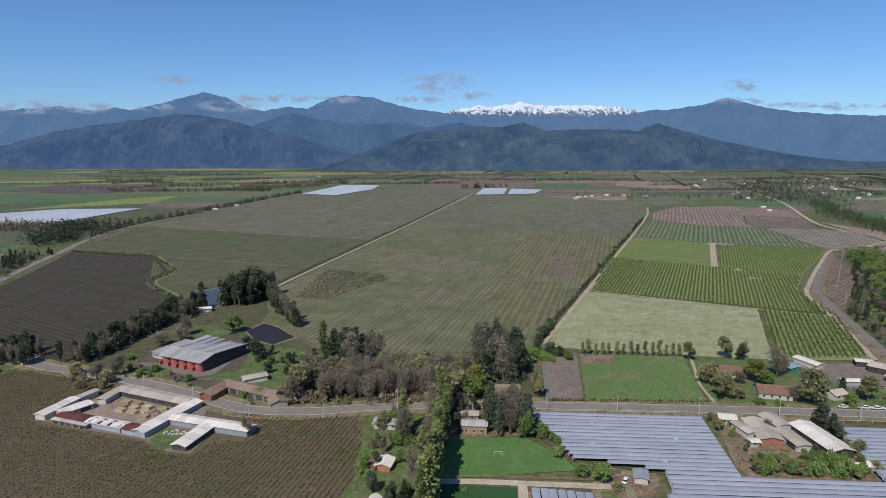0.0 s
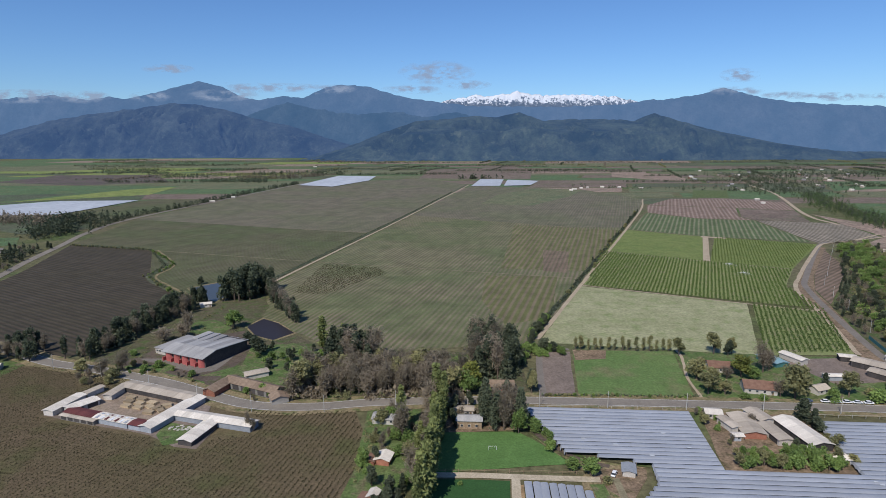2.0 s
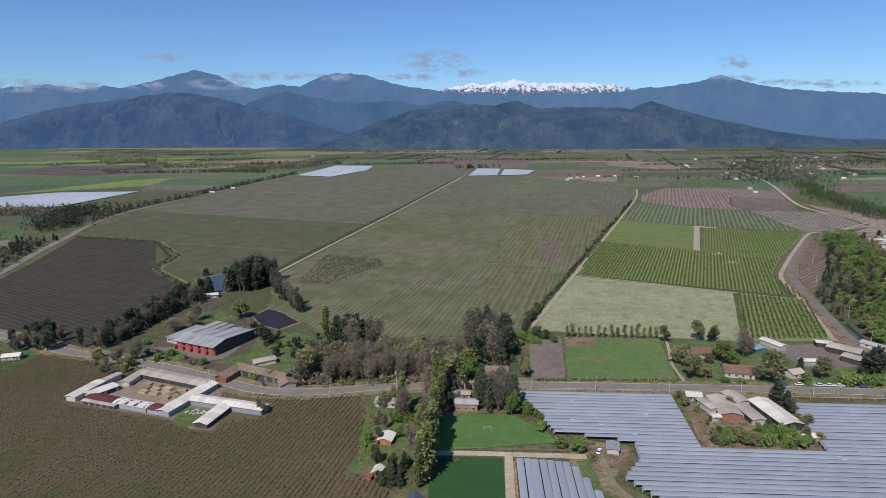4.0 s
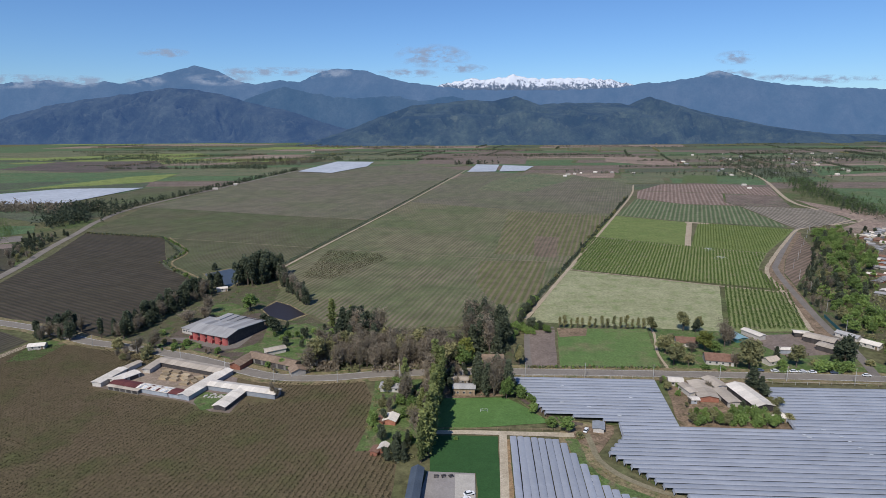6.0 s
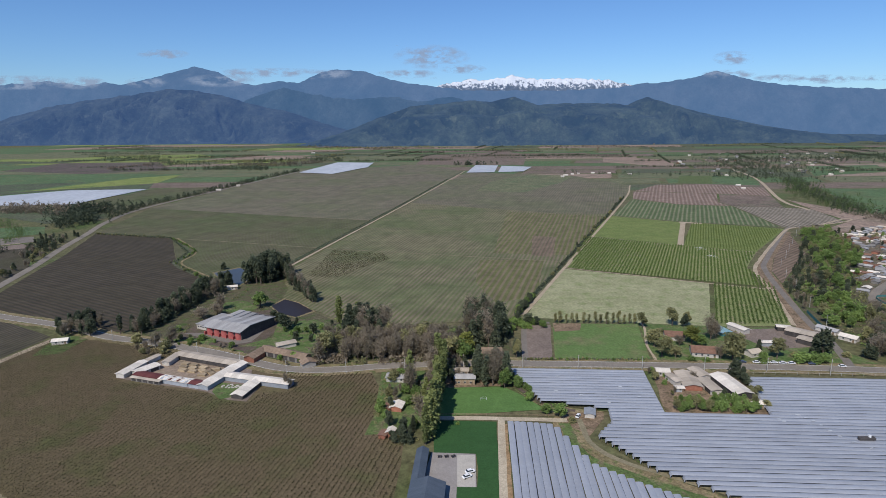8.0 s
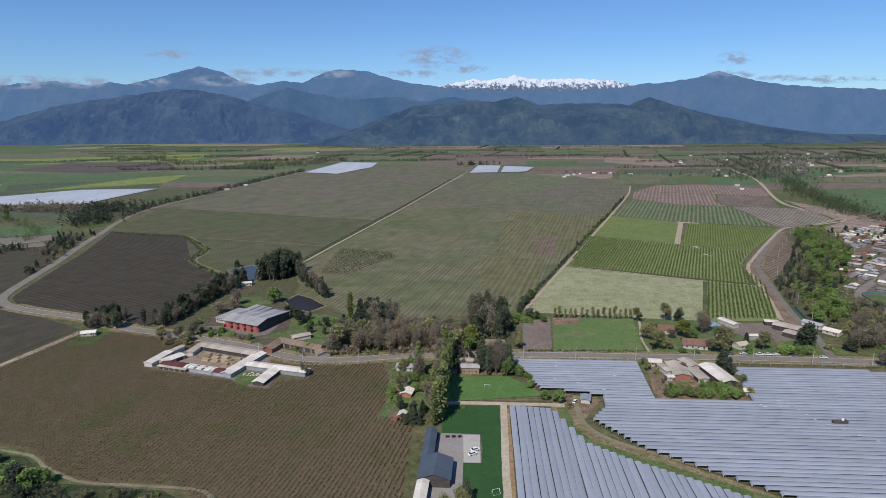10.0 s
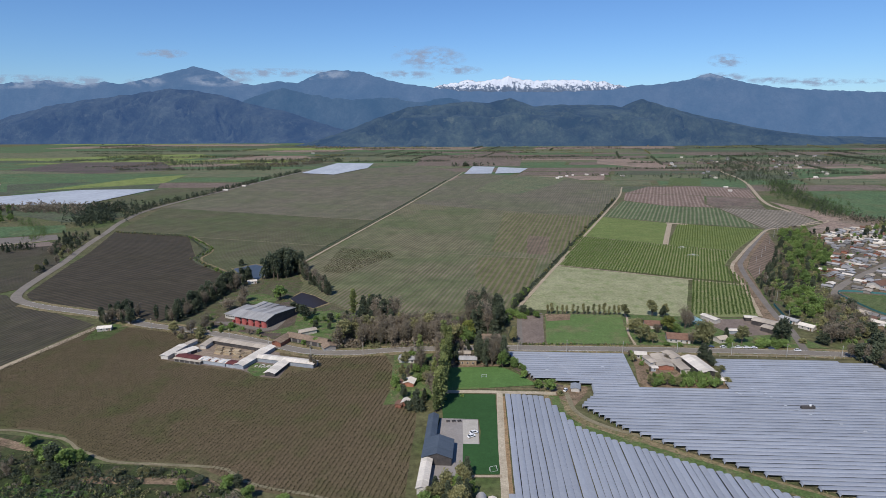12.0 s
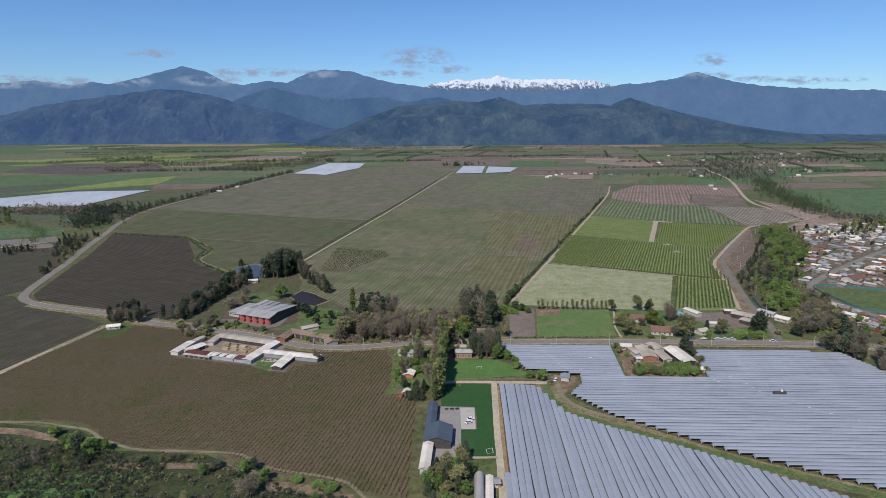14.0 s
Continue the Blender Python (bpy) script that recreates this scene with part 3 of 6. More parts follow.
def cloud_material(seed):
    k = Nodes("cloud")
    uv = k.n("ShaderNodeTexCoord").outputs["Generated"]
    sep = k.n("ShaderNodeSeparateXYZ")
    k.link(uv, sep.inputs[0])
    dx = k.math("MULTIPLY", k.math("SUBTRACT", sep.outputs[0], 0.5), 2.0)
    dz = k.math("MULTIPLY", k.math("SUBTRACT", sep.outputs[2], 0.5), 2.0)
    fall = k.math("SUBTRACT", 1.0, k.math("ADD", k.math("MULTIPLY", dx, dx), k.math("MULTIPLY", dz, dz)))
    mp = k.n("ShaderNodeMapping")
    mp.inputs["Location"].default_value = (seed * 7.3, 0, seed * 3.1)
    mp.inputs["Scale"].default_value = (0.009, 0.009, 0.022)
    k.link(k.pos, mp.inputs[0])
    puff = k.noise(1.0, 7, 0.6, mp.outputs[0])
    dens = k.math("MULTIPLY", fall, k.math("ADD", k.math("MULTIPLY", k.math("SUBTRACT", puff, 0.46), 6.5), 0.3))
    alpha = k.ramp(dens, [(0.0, (0, 0, 0)), (0.9, (0.85, 0.85, 0.85))])
    k.link(alpha, k.bsdf.inputs["Alpha"])
    # Cloud brightness is put in as emission over a near-black base.
    k.bsdf.inputs["Base Color"].default_value = (0.05, 0.05, 0.05, 1)
    k.bsdf.inputs["Emission Color"].default_value = (0.235, 0.31, 0.46, 1)
    k.bsdf.inputs["Emission Strength"].default_value = 0.92
    return k.m


def cloud(x, z, w, h, y, seed):
    verts = [(x - w / 2, y, z - h / 2), (x + w / 2, y, z - h / 2), (x + w / 2, y, z + h / 2), (x - w / 2, y, z + h / 2)]
    ob = new("backdrop_cloud", mesh_of("backdrop_cloud", verts, [(0, 1, 2, 3)], cloud_material(seed)))
    ob.visible_shadow = False
    tagged(ob, "small flat grey cloud over the mountains", "cloud", kind="structure")


for n, (x, z, w, h) in enumerate([(-2105, 656, 330, 60), (-16, 622, 480, 150), (-1321, 512, 800, 60), (2361, 600, 260, 90), (-217, 497, 380, 60), (227, 530, 300, 60), (3099, 433, 500, 60), (2750, 445, 350, 50), (3500, 440, 300, 40)]):
    cloud(x, z, w * 1.3, h * 1.3, 4790, n)
for n, (x, z, w, h) in enumerate([(-3000, 425, 700, 90), (-2560, 420, 320, 80), (-2080, 420, 260, 70), (-1560, 430, 420, 80), (-740, 470, 240, 60), (2160, 450, 330, 60), (-3600, 420, 800, 70)]):
    cloud(x, z, w * 1.3, h * 1.2, 4410, n + 20)


def thicket(name, pts, n, h, material, label, seed):
    """Dense low shrubs over a plot, past counting, as one object."""
    rng = np.random.default_rng(seed)
    xs, ys = [p[0] for p in pts], [p[1] for p in pts]
    out, got = [], 0
    while got < n:
        x, y = rng.uniform(min(xs), max(xs)), rng.uniform(min(ys), max(ys))
        odd = False
        for (x0, y0), (x1, y1) in zip(pts, pts[1:] + pts[:1]):
            if (y0 > y) != (y1 > y) and x < (x1 - x0) * (y - y0) / (y1 - y0) + x0:
                odd = not odd
        if not odd or noise.noise(Vector((x * 0.03, y * 0.045, seed))) < -0.12:
            got += 0.25
            continue
        got += 1
        tall = h * rng.uniform(0.4, 1.2)
        wide = tall * rng.uniform(0.5, 0.9)
        for _ in range(16):
            v = rng.normal(0, 1, 3)
            v /= np.linalg.norm(v)
            out.append((x + v[0] * wide, y + v[1] * wide, max(0.2, tall * (0.5 + 0.5 * v[2])), rng.uniform(0.7, 1.2) * tall / 3))
    return tagged(new(name, clump_mesh(name, out, 0.95, material, 3, 0.8, seed)), label, "shrubs", kind="stuff")


# ---- fields and roads ----
ROAD = [(420, 205), (302, 237), (263, 245), (205, 252), (126, 258), (47, 263), (7, 264), (-33, 262), (-57, 258), (-80, 258), (-96, 262), (-114, 271), (-142, 286), (-161, 294), (-195, 307), (-225, 317), (-268, 340), (-324, 361), (-351, 374), (-371, 391), (-383, 420), (-393, 460), (-409, 527), (-431, 602), (-454, 695), (-480, 798), (-490, 930), (-450, 1228), (-380, 1686)]
ribbon("verge", ROAD[:19], 17, 0.28, M["canalbank"], "dry grassy verge along the main road", "verge", ragged=2.0)
ribbon("road", ROAD, 8.4, 0.36, M["asphalt"], "grey asphalt country road winding past the farms", "road")
for side in (3.7, -3.7):
    ribbon("road_line", ROAD[:19], 0.16, 0.37, M["line"], "white painted edge line on the asphalt", "road marking", off=side)

CENTRE_W = [(-148, 503), (-130, 592), (-48, 967), (81, 1597), (-60, 1860), (-340, 1700), (-380, 1640), (-445, 1228), (-480, 930), (-445, 700), (-330, 664), (-268, 530), (-200, 452)]
CENTRE_E = [(-128, 380), (-90, 365), (-60, 330), (60, 345), (122, 491), (342, 997), (418, 1210), (348, 1440), (84, 1570), (-44, 967), (-126, 592), (-144, 503)]
field("vineyard_field", CENTRE_W, M["vine_midwest"], "wide brownish-green vineyard crossed by faint rows")
UPPER_W = [(-240, 835), (-98, 785), (-48, 967), (81, 1597), (-60, 1860), (-340, 1700), (-380, 1640), (-445, 1228), (-480, 930)]
UPPER_E = [(-44, 966), (182, 832), (265, 822), (342, 997), (418, 1210), (348, 1440), (84, 1570)]
field("vineyard_field", UPPER_W, M["vine_upper"], "wide brown vineyard toward the white sheeting")
field("vineyard_field", CENTRE_E, M["vine_mid"], "wide olive-green vineyard beside a diagonal track")
field("vineyard_field", [(-445, 700), (-330, 664), (-269, 530), (-201, 452), (-209, 335), (-225, 322), (-268, 345), (-324, 366), (-350, 380), (-368, 400), (-378, 440), (-390, 490), (-410, 580)], M["vine_west"], "dark brown vineyard inside a bend of the road")
SW_VINES = [(-262, 312), (-225, 311), (-190, 300), (-160, 289), (-135, 278), (-110, 265), (-92, 256), (-78, 252), (-57, 252), (-40, 254), (-34, 235), (-33, 200), (-36, 184), (-17, 186), (-19, 145), (-21, 88), (-41, 92), (-59, 104), (-85, 110), (-117, 130), (-159, 134), (-170, 140), (-190, 157), (-211, 163), (-300, 165), (-278, 226)]
field("vineyard_field", SW_VINES, M["vine_dark"], "dark ploughed vineyard with rows of bare vines")
field("vineyard_field", [(-263, 318), (-284, 226), (-306, 165), (-430, 170), (-560, 300), (-460, 420), (-384, 398), (-352, 368), (-322, 355)], M["vine_left"], "brown-green vineyard beyond a pale farm track")
field("vineyard_field", [(-400, 450), (-470, 460), (-560, 640), (-440, 590)], M["vine_left"], "brown vineyard west of the bend")
field("vineyard_field", UPPER_E, M["vine_upper"], "grey-brown upper vineyard beside the orchard track")
field("striped_field", [(43, 530), (109, 526), (80, 400), (45, 382), (33, 446)], M["vine_stripe"], "vineyard with pale bare strips between rows")
field("striped_field", [(60, 560), (150, 545), (250, 800), (110, 850)], M["vine_stripe"], "striped vineyard with tan bare strips")
field("red_soil_field", [(118, 656), (145, 645), (121, 539), (100, 548)], M["redsoil"], "small reddish patch of bare soil")
field("grass_field", [(80, 1134), (173, 1102), (285, 1276), (348, 1438), (253, 1487), (131, 1322)], M["farolive"], "green field in the middle of the vineyards")
field("ploughed_field", [(-40, 2357), (309, 2606), (377, 2391), (279, 1816), (-63, 1857)], M["farbrown"], "reddish-brown ploughed field")
field("hay_field", [(122, 489), (236, 431), (188, 322), (135, 333), (62, 347)], M["pale"], "pale mown hay field")
field("orchard_field", [(125, 494), (274, 423), (299, 487), (341, 549), (181, 648)], M["orchard"], "green orchard floor between tree rows")
field("orchard_field", [(240, 430), (283, 410), (244, 322), (192, 323)], M["orchard"], "green orchard floor beside the farm")
field("lime_field", [(185, 652), (273, 590), (340, 740), (258, 802)], M["lime"], "bright lime-green orchard block")
field("lime_field", [(279, 588), (343, 552), (450, 684), (352, 738)], M["lime"], "bright green orchard block")
field("striped_field", [(262, 806), (342, 746), (452, 698), (482, 889), (405, 912), (350, 984)], M["rows_far"], "young orchard with dark green rows")
field("striped_field", [(455, 697), (462, 692), (562, 733), (590, 850), (556, 866), (485, 888)], M["stripe_far"], "orchard with grey and pale stripes")
field("ploughed_field", [(354, 990), (406, 916), (481, 892), (481, 934), (533, 1049), (390, 1098)], M["pink_rows"], "pinkish field striped with pale rows")
field("ploughed_field", [(484, 932), (484, 892), (556, 869), (614, 1005), (536, 1047)], M["farbrown"], "reddish-brown ploughed field with rows")
field("ploughed_field", [(394, 1103), (535, 1052), (616, 1008), (672, 1140), (600, 1205), (480, 1215)], M["pink_rows"], "reddish field with faint rows")
field("grass_field", [(535, 1240), (602, 1216), (688, 1401), (608, 1409)], M["pitch"], "pale green field beside a lane")
field("grass_field", [(686, 1403), (777, 1394), (690, 1182), (602, 1216)], M["fargreen"], "green rectangular field beside a lane")
field("grass_field", [(1083, 1666), (1313, 1692), (1184, 1468), (928, 1378)], M["fargreen"], "bright green field beyond the river")
field("grass_field", [(776, 1119), (1300, 1058), (1300, 700), (705, 720), (647, 806)], M["fargreen"], "large green meadow beyond the river")
field("ploughed_field", [(613, 958), (640, 790), (700, 690), (620, 655), (470, 655), (570, 735), (585, 830)], M["farpink"], "brown ploughed wedge beside the lane")
field("ploughed_field", [(632, 2179), (804, 2004), (715, 1658), (555, 1902)], M["farpink"], "pale pinkish bare field")
field("vineyard_field", [(314, 471), (345, 522), (440, 655), (432, 640), (392, 545), (299, 428)], M["terrace"], "narrow brown terrace with rows", z=0.26)
field("lane_bank", [(243, 312), (272, 398), (296, 468), (328, 521), (440, 668), (446, 662), (343, 520), (311, 466), (262, 330), (256, 300)], M["dirt"], "bare bank between path and lane", z=0.25)
field("crop_field", [(80, 333), (139, 329), (126, 267), (69, 268)], M["crop"], "bright green young crop with bare corner")
ribbon("lane", [(51.5, 266), (53, 285), (58, 322), (60, 327)], 3.6, 0.30, M["lanegrey"], "grey garden lane beside a ploughed strip", "track", 4, 0.2)
ribbon("lane", [(58, 328), (68, 332), (78, 334)], 3.0, 0.31, M["lanegrey"], "grey garden lane beside a ploughed strip", "track", 4, 0.2)
field("ploughed_field", [(59, 329), (78, 330), (67, 268), (50, 267)], M["plough"], "grey-brown ploughed strip")
field("canola_field", [(-1207, 1601), (-696, 1588), (-665, 1338), (-875, 1186), (-930, 1150)], M["fargreen"], "light green field")
field("canola_field", [(-870, 1190), (-660, 1345), (-690, 1560), (-780, 1480)], M["canola"], "yellow-green flowering field")
field("dark_field", [(-1025, 1331), (-841, 1386), (-873, 1225), (-920, 1176)], M["fardark"], "dark strip between light fields")
field("ploughed_field", [(-1301, 1740), (-1331, 2071), (-992, 2095), (-785, 1730), (-988, 1618)], M["hillsoil"], "reddish-brown hill field")
field("canola_field", [(-1643, 2247), (-1427, 2149), (-1280, 2355), (-980, 2163), (-900, 2400), (-1038, 2595), (-1312, 2536)], M["canola"], "yellow flowering field far off")
field("canola_field", [(-760, 1990), (-520, 2020), (-500, 2160), (-760, 2150)], M["canola"], "yellow-green strip far off")
field("vineyard_field", [(-620, 985), (-615, 1214), (-470, 1240), (-490, 1000), (-492, 840), (-560, 925)], M["vine_midwest"], "brownish-grey field along the road")
field("dark_field", [(-1060, 955), (-800, 1212), (-620, 1220), (-660, 1330), (-870, 1180), (-1150, 1180)], M["fardark"], "dark strip beside white sheeting")
field("dark_field", [(-900, 925), (-640, 975), (-560, 920), (-490, 830), (-560, 780), (-680, 850), (-860, 900)], M["fardark"], "dark meadow below white sheeting")
field("vineyard_field", [(-640, 520), (-470, 503), (-398, 400), (-384, 420), (-412, 520), (-470, 612), (-500, 600), (-600, 600)], M["vine_left"], "brown vineyard beside the bend of the road")
field("bare_strip", [(-600, 650), (-513, 682), (-490, 648), (-560, 606)], M["lanegrey"], "grey bare strip of land")
field("crop_field", [(-660, 740), (-546, 756), (-511, 701), (-578, 660), (-700, 600)], M["fargreen"], "green field behind the trees")
for pts in ([(-1000, 950), (-640, 979), (-618, 1212), (-779, 1201)], [(-380, 1596), (-278, 1543), (-208, 1764), (-208, 1959), (-336, 1987)], [(84, 1546), (160, 1552), (195, 1790), (126, 1811)], [(170, 1552), (243, 1571), (290, 1725), (205, 1775)]):
    field("crop_sheet", pts, M["sheet"], "white plastic sheeting over a field", "plastic sheet", z=1.2)

ribbon("track", [(-150, 498), (-130, 592), (-48, 967), (81, 1597)], 3.0, 0.30, M["track"], "straight pale farm track between vineyards", "track", 20, 0.6)
ribbon("ditch", [(-155, 500), (-136, 592), (-54, 967), (75, 1597)], 4, 0.29, M["fardark"], "dark grassy ditch along the track", "ditch", 20, 1.0)
ribbon("track", [(62, 352), (122, 490), (342, 997), (418, 1205)], 3.2, 0.30, M["track"], "straight pale farm track beside an orchard", "track", 20, 0.6)
ribbon("ditch", [(57, 355), (117, 491), (337, 997)], 4, 0.29, M["fardark"], "dark grassy ditch along the track", "ditch", 20, 1.0)
ribbon("track", [(123, 491), (236, 431), (284, 409)], 1.8, 0.31, M["track"], "narrow sandy path along the orchard", "track", 10, 0.5)
ribbon("track", [(183, 650), (275, 588), (342, 550)], 1.4, 0.31, M["track"], "narrow sandy path across the orchard", "track", 10, 0.5)
ribbon("track", [(276, 590), (341, 740)], 6.5, 0.32, M["track"], "short wide sandy path in the orchard", "track", 10, 0.5)
ribbon("track", [(129, 266), (132, 290), (141, 320), (142, 331)], 1.6, 0.30, M["track"], "sandy path between crop field and gardens", "track", 4, 0.4)
ribbon("track", [(336, 742), (362, 728)], 9, 0.31, M["track"], "sandy turning place at the path's end", "track", 6, 0.5)
ribbon("track", [(-126, 593), (122, 518)], 1.5, 0.29, M["headland"], "faint headland path across the vineyard", "track", 15, 0.5)
ribbon("track", [(-240, 833), (-98, 783)], 1.5, 0.29, M["headland"], "faint headland path across the vineyard", "track", 15, 0.5)
ribbon("track", [(-48, 960), (182, 828)], 1.5, 0.29, M["headland"], "faint headland path across the vineyard", "track", 15, 0.5)
ribbon("track", [(-445, 697), (-330, 662), (-128, 594)], 1.5, 0.29, M["headland"], "faint headland path across the vineyard", "track", 15, 0.5)
ribbon("track", [(246, 322), (275, 400), (298, 470), (330, 520), (400, 615), (456, 684), (500, 702), (580, 757), (568, 735), (470, 690)], 3.4, 0.33, M["track"], "sandy track round the orchard", "track", 8, 0.6)
ribbon("lane", [(237, 251), (244, 270), (254, 300), (262, 335), (307, 468), (339, 524), (447, 676), (472, 696)], 5.0, 0.32, M["lanegrey"], "narrow asphalt lane above the river", "road", 8)
ribbon("lane", [(580, 841), (603, 959), (756, 1325), (830, 1600)], 6.5, 0.32, M["track"], "pale lane into the village", "road", 15)
ribbon("track", [(-258, 313), (-281, 226), (-303, 150)], 5, 0.31, M["track"], "pale gravel farm track", "track", 10, 0.5)
ribbon("track", [(-330, 172), (-238, 163), (-218, 162), (-202, 157), (-188, 153), (-177, 145), (-167, 139), (-156, 133), (-143, 131), (-114, 128), (-100, 125), (-90, 116), (-77, 111), (-57, 105), (-47, 100), (-40, 91), (-20, 70)], 1.7, 0.31, M["headland"], "sandy path along the vineyard's end", "track", 6, 0.8)
field("scrub_land", [(-420, 160), (-238, 162), (-190, 152), (-165, 132), (-117, 126), (-85, 106), (-41, 88), (-22, 60), (-22, -60), (-420, -60)], M["scrub"], "scrubland with grass and bare patches", z=0.24)
field("stream_bed", [(-330, 162), (-233, 157), (-219, 155), (-204, 149), (-193, 141), (-205, 144), (-218, 149), (-231, 151), (-330, 156)], M["dirt"], "bare brown stream bank", z=0.27)
field("stream_bed", [(-164, 122), (-140, 120.5), (-105, 118.5), (-98, 113), (-127, 115), (-157, 116)], M["dirt"], "bare reddish-brown bank among shrubs", z=0.27)
field("stream_bed", [(-84, 104), (-60, 99), (-44, 92), (-40, 84), (-62, 92), (-82, 97)], M["dirt"], "bare reddish-brown bank among shrubs", z=0.27)
field("scrub_meadow", [(-191, 111), (-178, 116), (-166, 111), (-151, 114), (-149, 109), (-167, 105), (-187, 106)], M["lawn"], "bright green meadow among shrubs", z=0.265)
field("scrub_meadow", [(-200, 101), (-176, 103), (-155, 101), (-152, 92), (-200, 90)], M["lawn"], "bright green meadow among shrubs", z=0.265)

# farmland round the houses
field("farm_grass", [(-125, 372), (-90, 360), (-58, 325), (0, 330), (46, 330), (46, 270), (-40, 268), (-70, 265), (-110, 277), (-140, 291), (-160, 300), (-205, 322), (-196, 440), (-150, 480), (-130, 430)], M["grass"], "grass and earth round the farm buildings", z=0.2)
field("farm_garden", [(-112, 330), (-92, 348), (-62, 322), (-68, 290), (-80, 278), (-108, 292)], M["garden"], "green garden behind the farmhouse", z=0.21)
field("farm_garden", [(-176, 312), (-150, 300), (-124, 288), (-122, 282), (-150, 294), (-180, 306)], M["garden"], "green verge between road and winery", z=0.24)
field("farm_yard", [(-182, 312), (-120, 282), (-112, 330), (-130, 372), (-168, 352)], M["soil"], "bare earth yard round the winery", z=0.23)
field("farm_yard", [(-176, 322), (-160, 313), (-132, 300), (-124, 304), (-120, 341), (-134, 358), (-150, 352), (-128, 340), (-130, 310), (-160, 322)], M["lanegrey"], "dusty grey yard before the winery", z=0.245)
field("farm_garden", [(-171, 306), (-158, 316), (-148, 309), (-152, 299)], M["garden"], "green plot before the winery", z=0.248)
field("farm_garden", [(-122, 303), (-112, 312), (-116, 340), (-98, 346), (-84, 338), (-70, 322), (-74, 300), (-92, 296), (-100, 300), (-112, 296), (-130, 296)], M["garden"], "green garden beside the winery", z=0.242)
field("farm_garden", [(-165, 368), (-148, 362), (-140, 378), (-158, 396), (-172, 392)], M["garden"], "grassy plot behind the winery", z=0.242)
field("farm_yard", [(-152, 362), (-134, 360), (-132, 352), (-146, 354)], M["paving"], "pale concrete pad behind the winery", z=0.25)
field("garden", [(-258, 318), (-236, 320), (-238, 288), (-254, 284)], M["garden"], "green garden at the road junction", z=0.26)
field("farm_yard", [(-170, 270), (-160, 282), (-122, 268), (-130, 240), (-157, 249), (-168, 256)], M["yard"], "trodden beige courtyard", z=0.255)
field("farm_yard", [(-184, 250), (-163, 286), (-112, 268), (-108, 250), (-99, 238), (-101, 219), (-111, 221), (-126, 231)], M["plough"], "bare earth yard of the courtyard farm", z=0.25)
field("garden", [(-34, 255), (-9, 258), (-9, 190), (-18, 186), (-36, 184), (-33, 205)], M["garden"], "grassy garden between small houses", z=0.2)
field("garden", [(-2, 258), (38, 256), (38, 234), (4, 232)], M["dirt"], "shaded yard under the pines", z=0.2)
field("lawn", [(-2, 200), (0, 232), (34, 232), (42, 222), (52, 206)], M["lawn"], "bright mown football lawn", z=0.24)
field("lawn", [(-4, 196), (26, 194.6), (19.6, 118.5), (3.2, 119), (4.4, 144), (13, 143), (14.2, 167), (-4, 168)], M["turf"], "dark green mown turf", z=0.24)
field("plaza", [(-5, 168.5), (14, 166.8), (12.8, 143), (5, 143.4), (3.4, 119), (-3, 104), (-14, 104), (-12, 130)], M["paving"], "grey paved yard beside the long barn", "yard", 0.1, z=0.26)
field("plaza_slab", [(6, 166.3), (13.8, 165.9), (12.5, 143.3), (5.2, 143.6)], M["slab"], "pale concrete parking slab", "yard", 0.1, z=0.27)
ribbon("driveway", [(-6, 199), (14, 198.5), (33, 197), (60, 195)], 3.6, 0.27, M["gravel"], "pale gravel driveway by the lawn", "track", 5, 0.3)
ribbon("driveway", [(28.6, 197), (27.6, 188), (23.4, 142.7), (19, 89), (13, 20)], 3.4, 0.28, M["gravel"], "pale gravel driveway between turf and tunnels", "track", 5, 0.3)
ribbon("verge", [(29.8, 192), (25.6, 140), (21.2, 89), (15, 20)], 2.2, 0.27, M["orange_earth"], "bare orange earth strip beside the tunnels", "verge", 5, 0.5)
ribbon("verge", [(20.5, 117), (3, 117.5)], 2, 0.292, M["track"], "pale path at the turf's end", "track", 5, 0.3)
ribbon("canal_bank", [(62, 200), (58, 186), (64, 163), (84, 146), (115, 125), (150, 101), (195, 74), (240, 45)], 13, 0.2, M["canalbank"], "bare canal bank with dirt track", "bank", 5, 1.2)
ribbon("canal_bank", [(58, 192), (60, 165), (80, 146), (115, 121), (150, 97), (195, 70), (240, 41)], 5.5, 0.25, M["garden"], "grassy ditch between the tunnel fields", "ditch", 5, 1.0)
ribbon("track", [(66, 196), (66, 175), (74, 161), (92, 148), (125, 126), (160, 101), (200, 78), (240, 52)], 2.6, 0.26, M["headland"], "straw-coloured dirt track along the canal", "track", 5, 0.5)
field("canal_yard", [(38, 232), (48, 212), (80, 203), (70, 186), (60, 192), (52, 206)], M["canalbank"], "bare canal bank beside the lawn", z=0.21)
ribbon("ditch", [(37, 246), (41, 232), (47, 220), (56, 209), (66, 204)], 2.6, 0.27, M["soil"], "brown earth ditch between lawn and rain covers", "ditch", 4, 0.5)
field("hut_yard", [(56, 202), (80, 203), (78, 196), (67, 180), (60, 190)], M["dirt"], "bare earth round a hut", z=0.24)
field("compound", [(121, 252), (168, 248), (160, 197), (110, 199.5)], M["dirt"], "earth yard of a farm compound", z=0.24)
field("compound", [(140, 330), (236, 318), (256, 256), (128, 264)], M["garden"], "grassy gardens of the roadside houses", z=0.22)
field("compound", [(195, 315), (240, 318), (252, 285), (205, 280)], M["plough"], "bare earth yard behind sheds", z=0.25)
field("wood_floor", [(250, 300), (300, 425), (410, 570), (440, 655), (500, 600), (420, 490), (350, 380), (330, 290), (420, 230), (300, 246)], M["grass"], "wooded river bank", z=0.2)
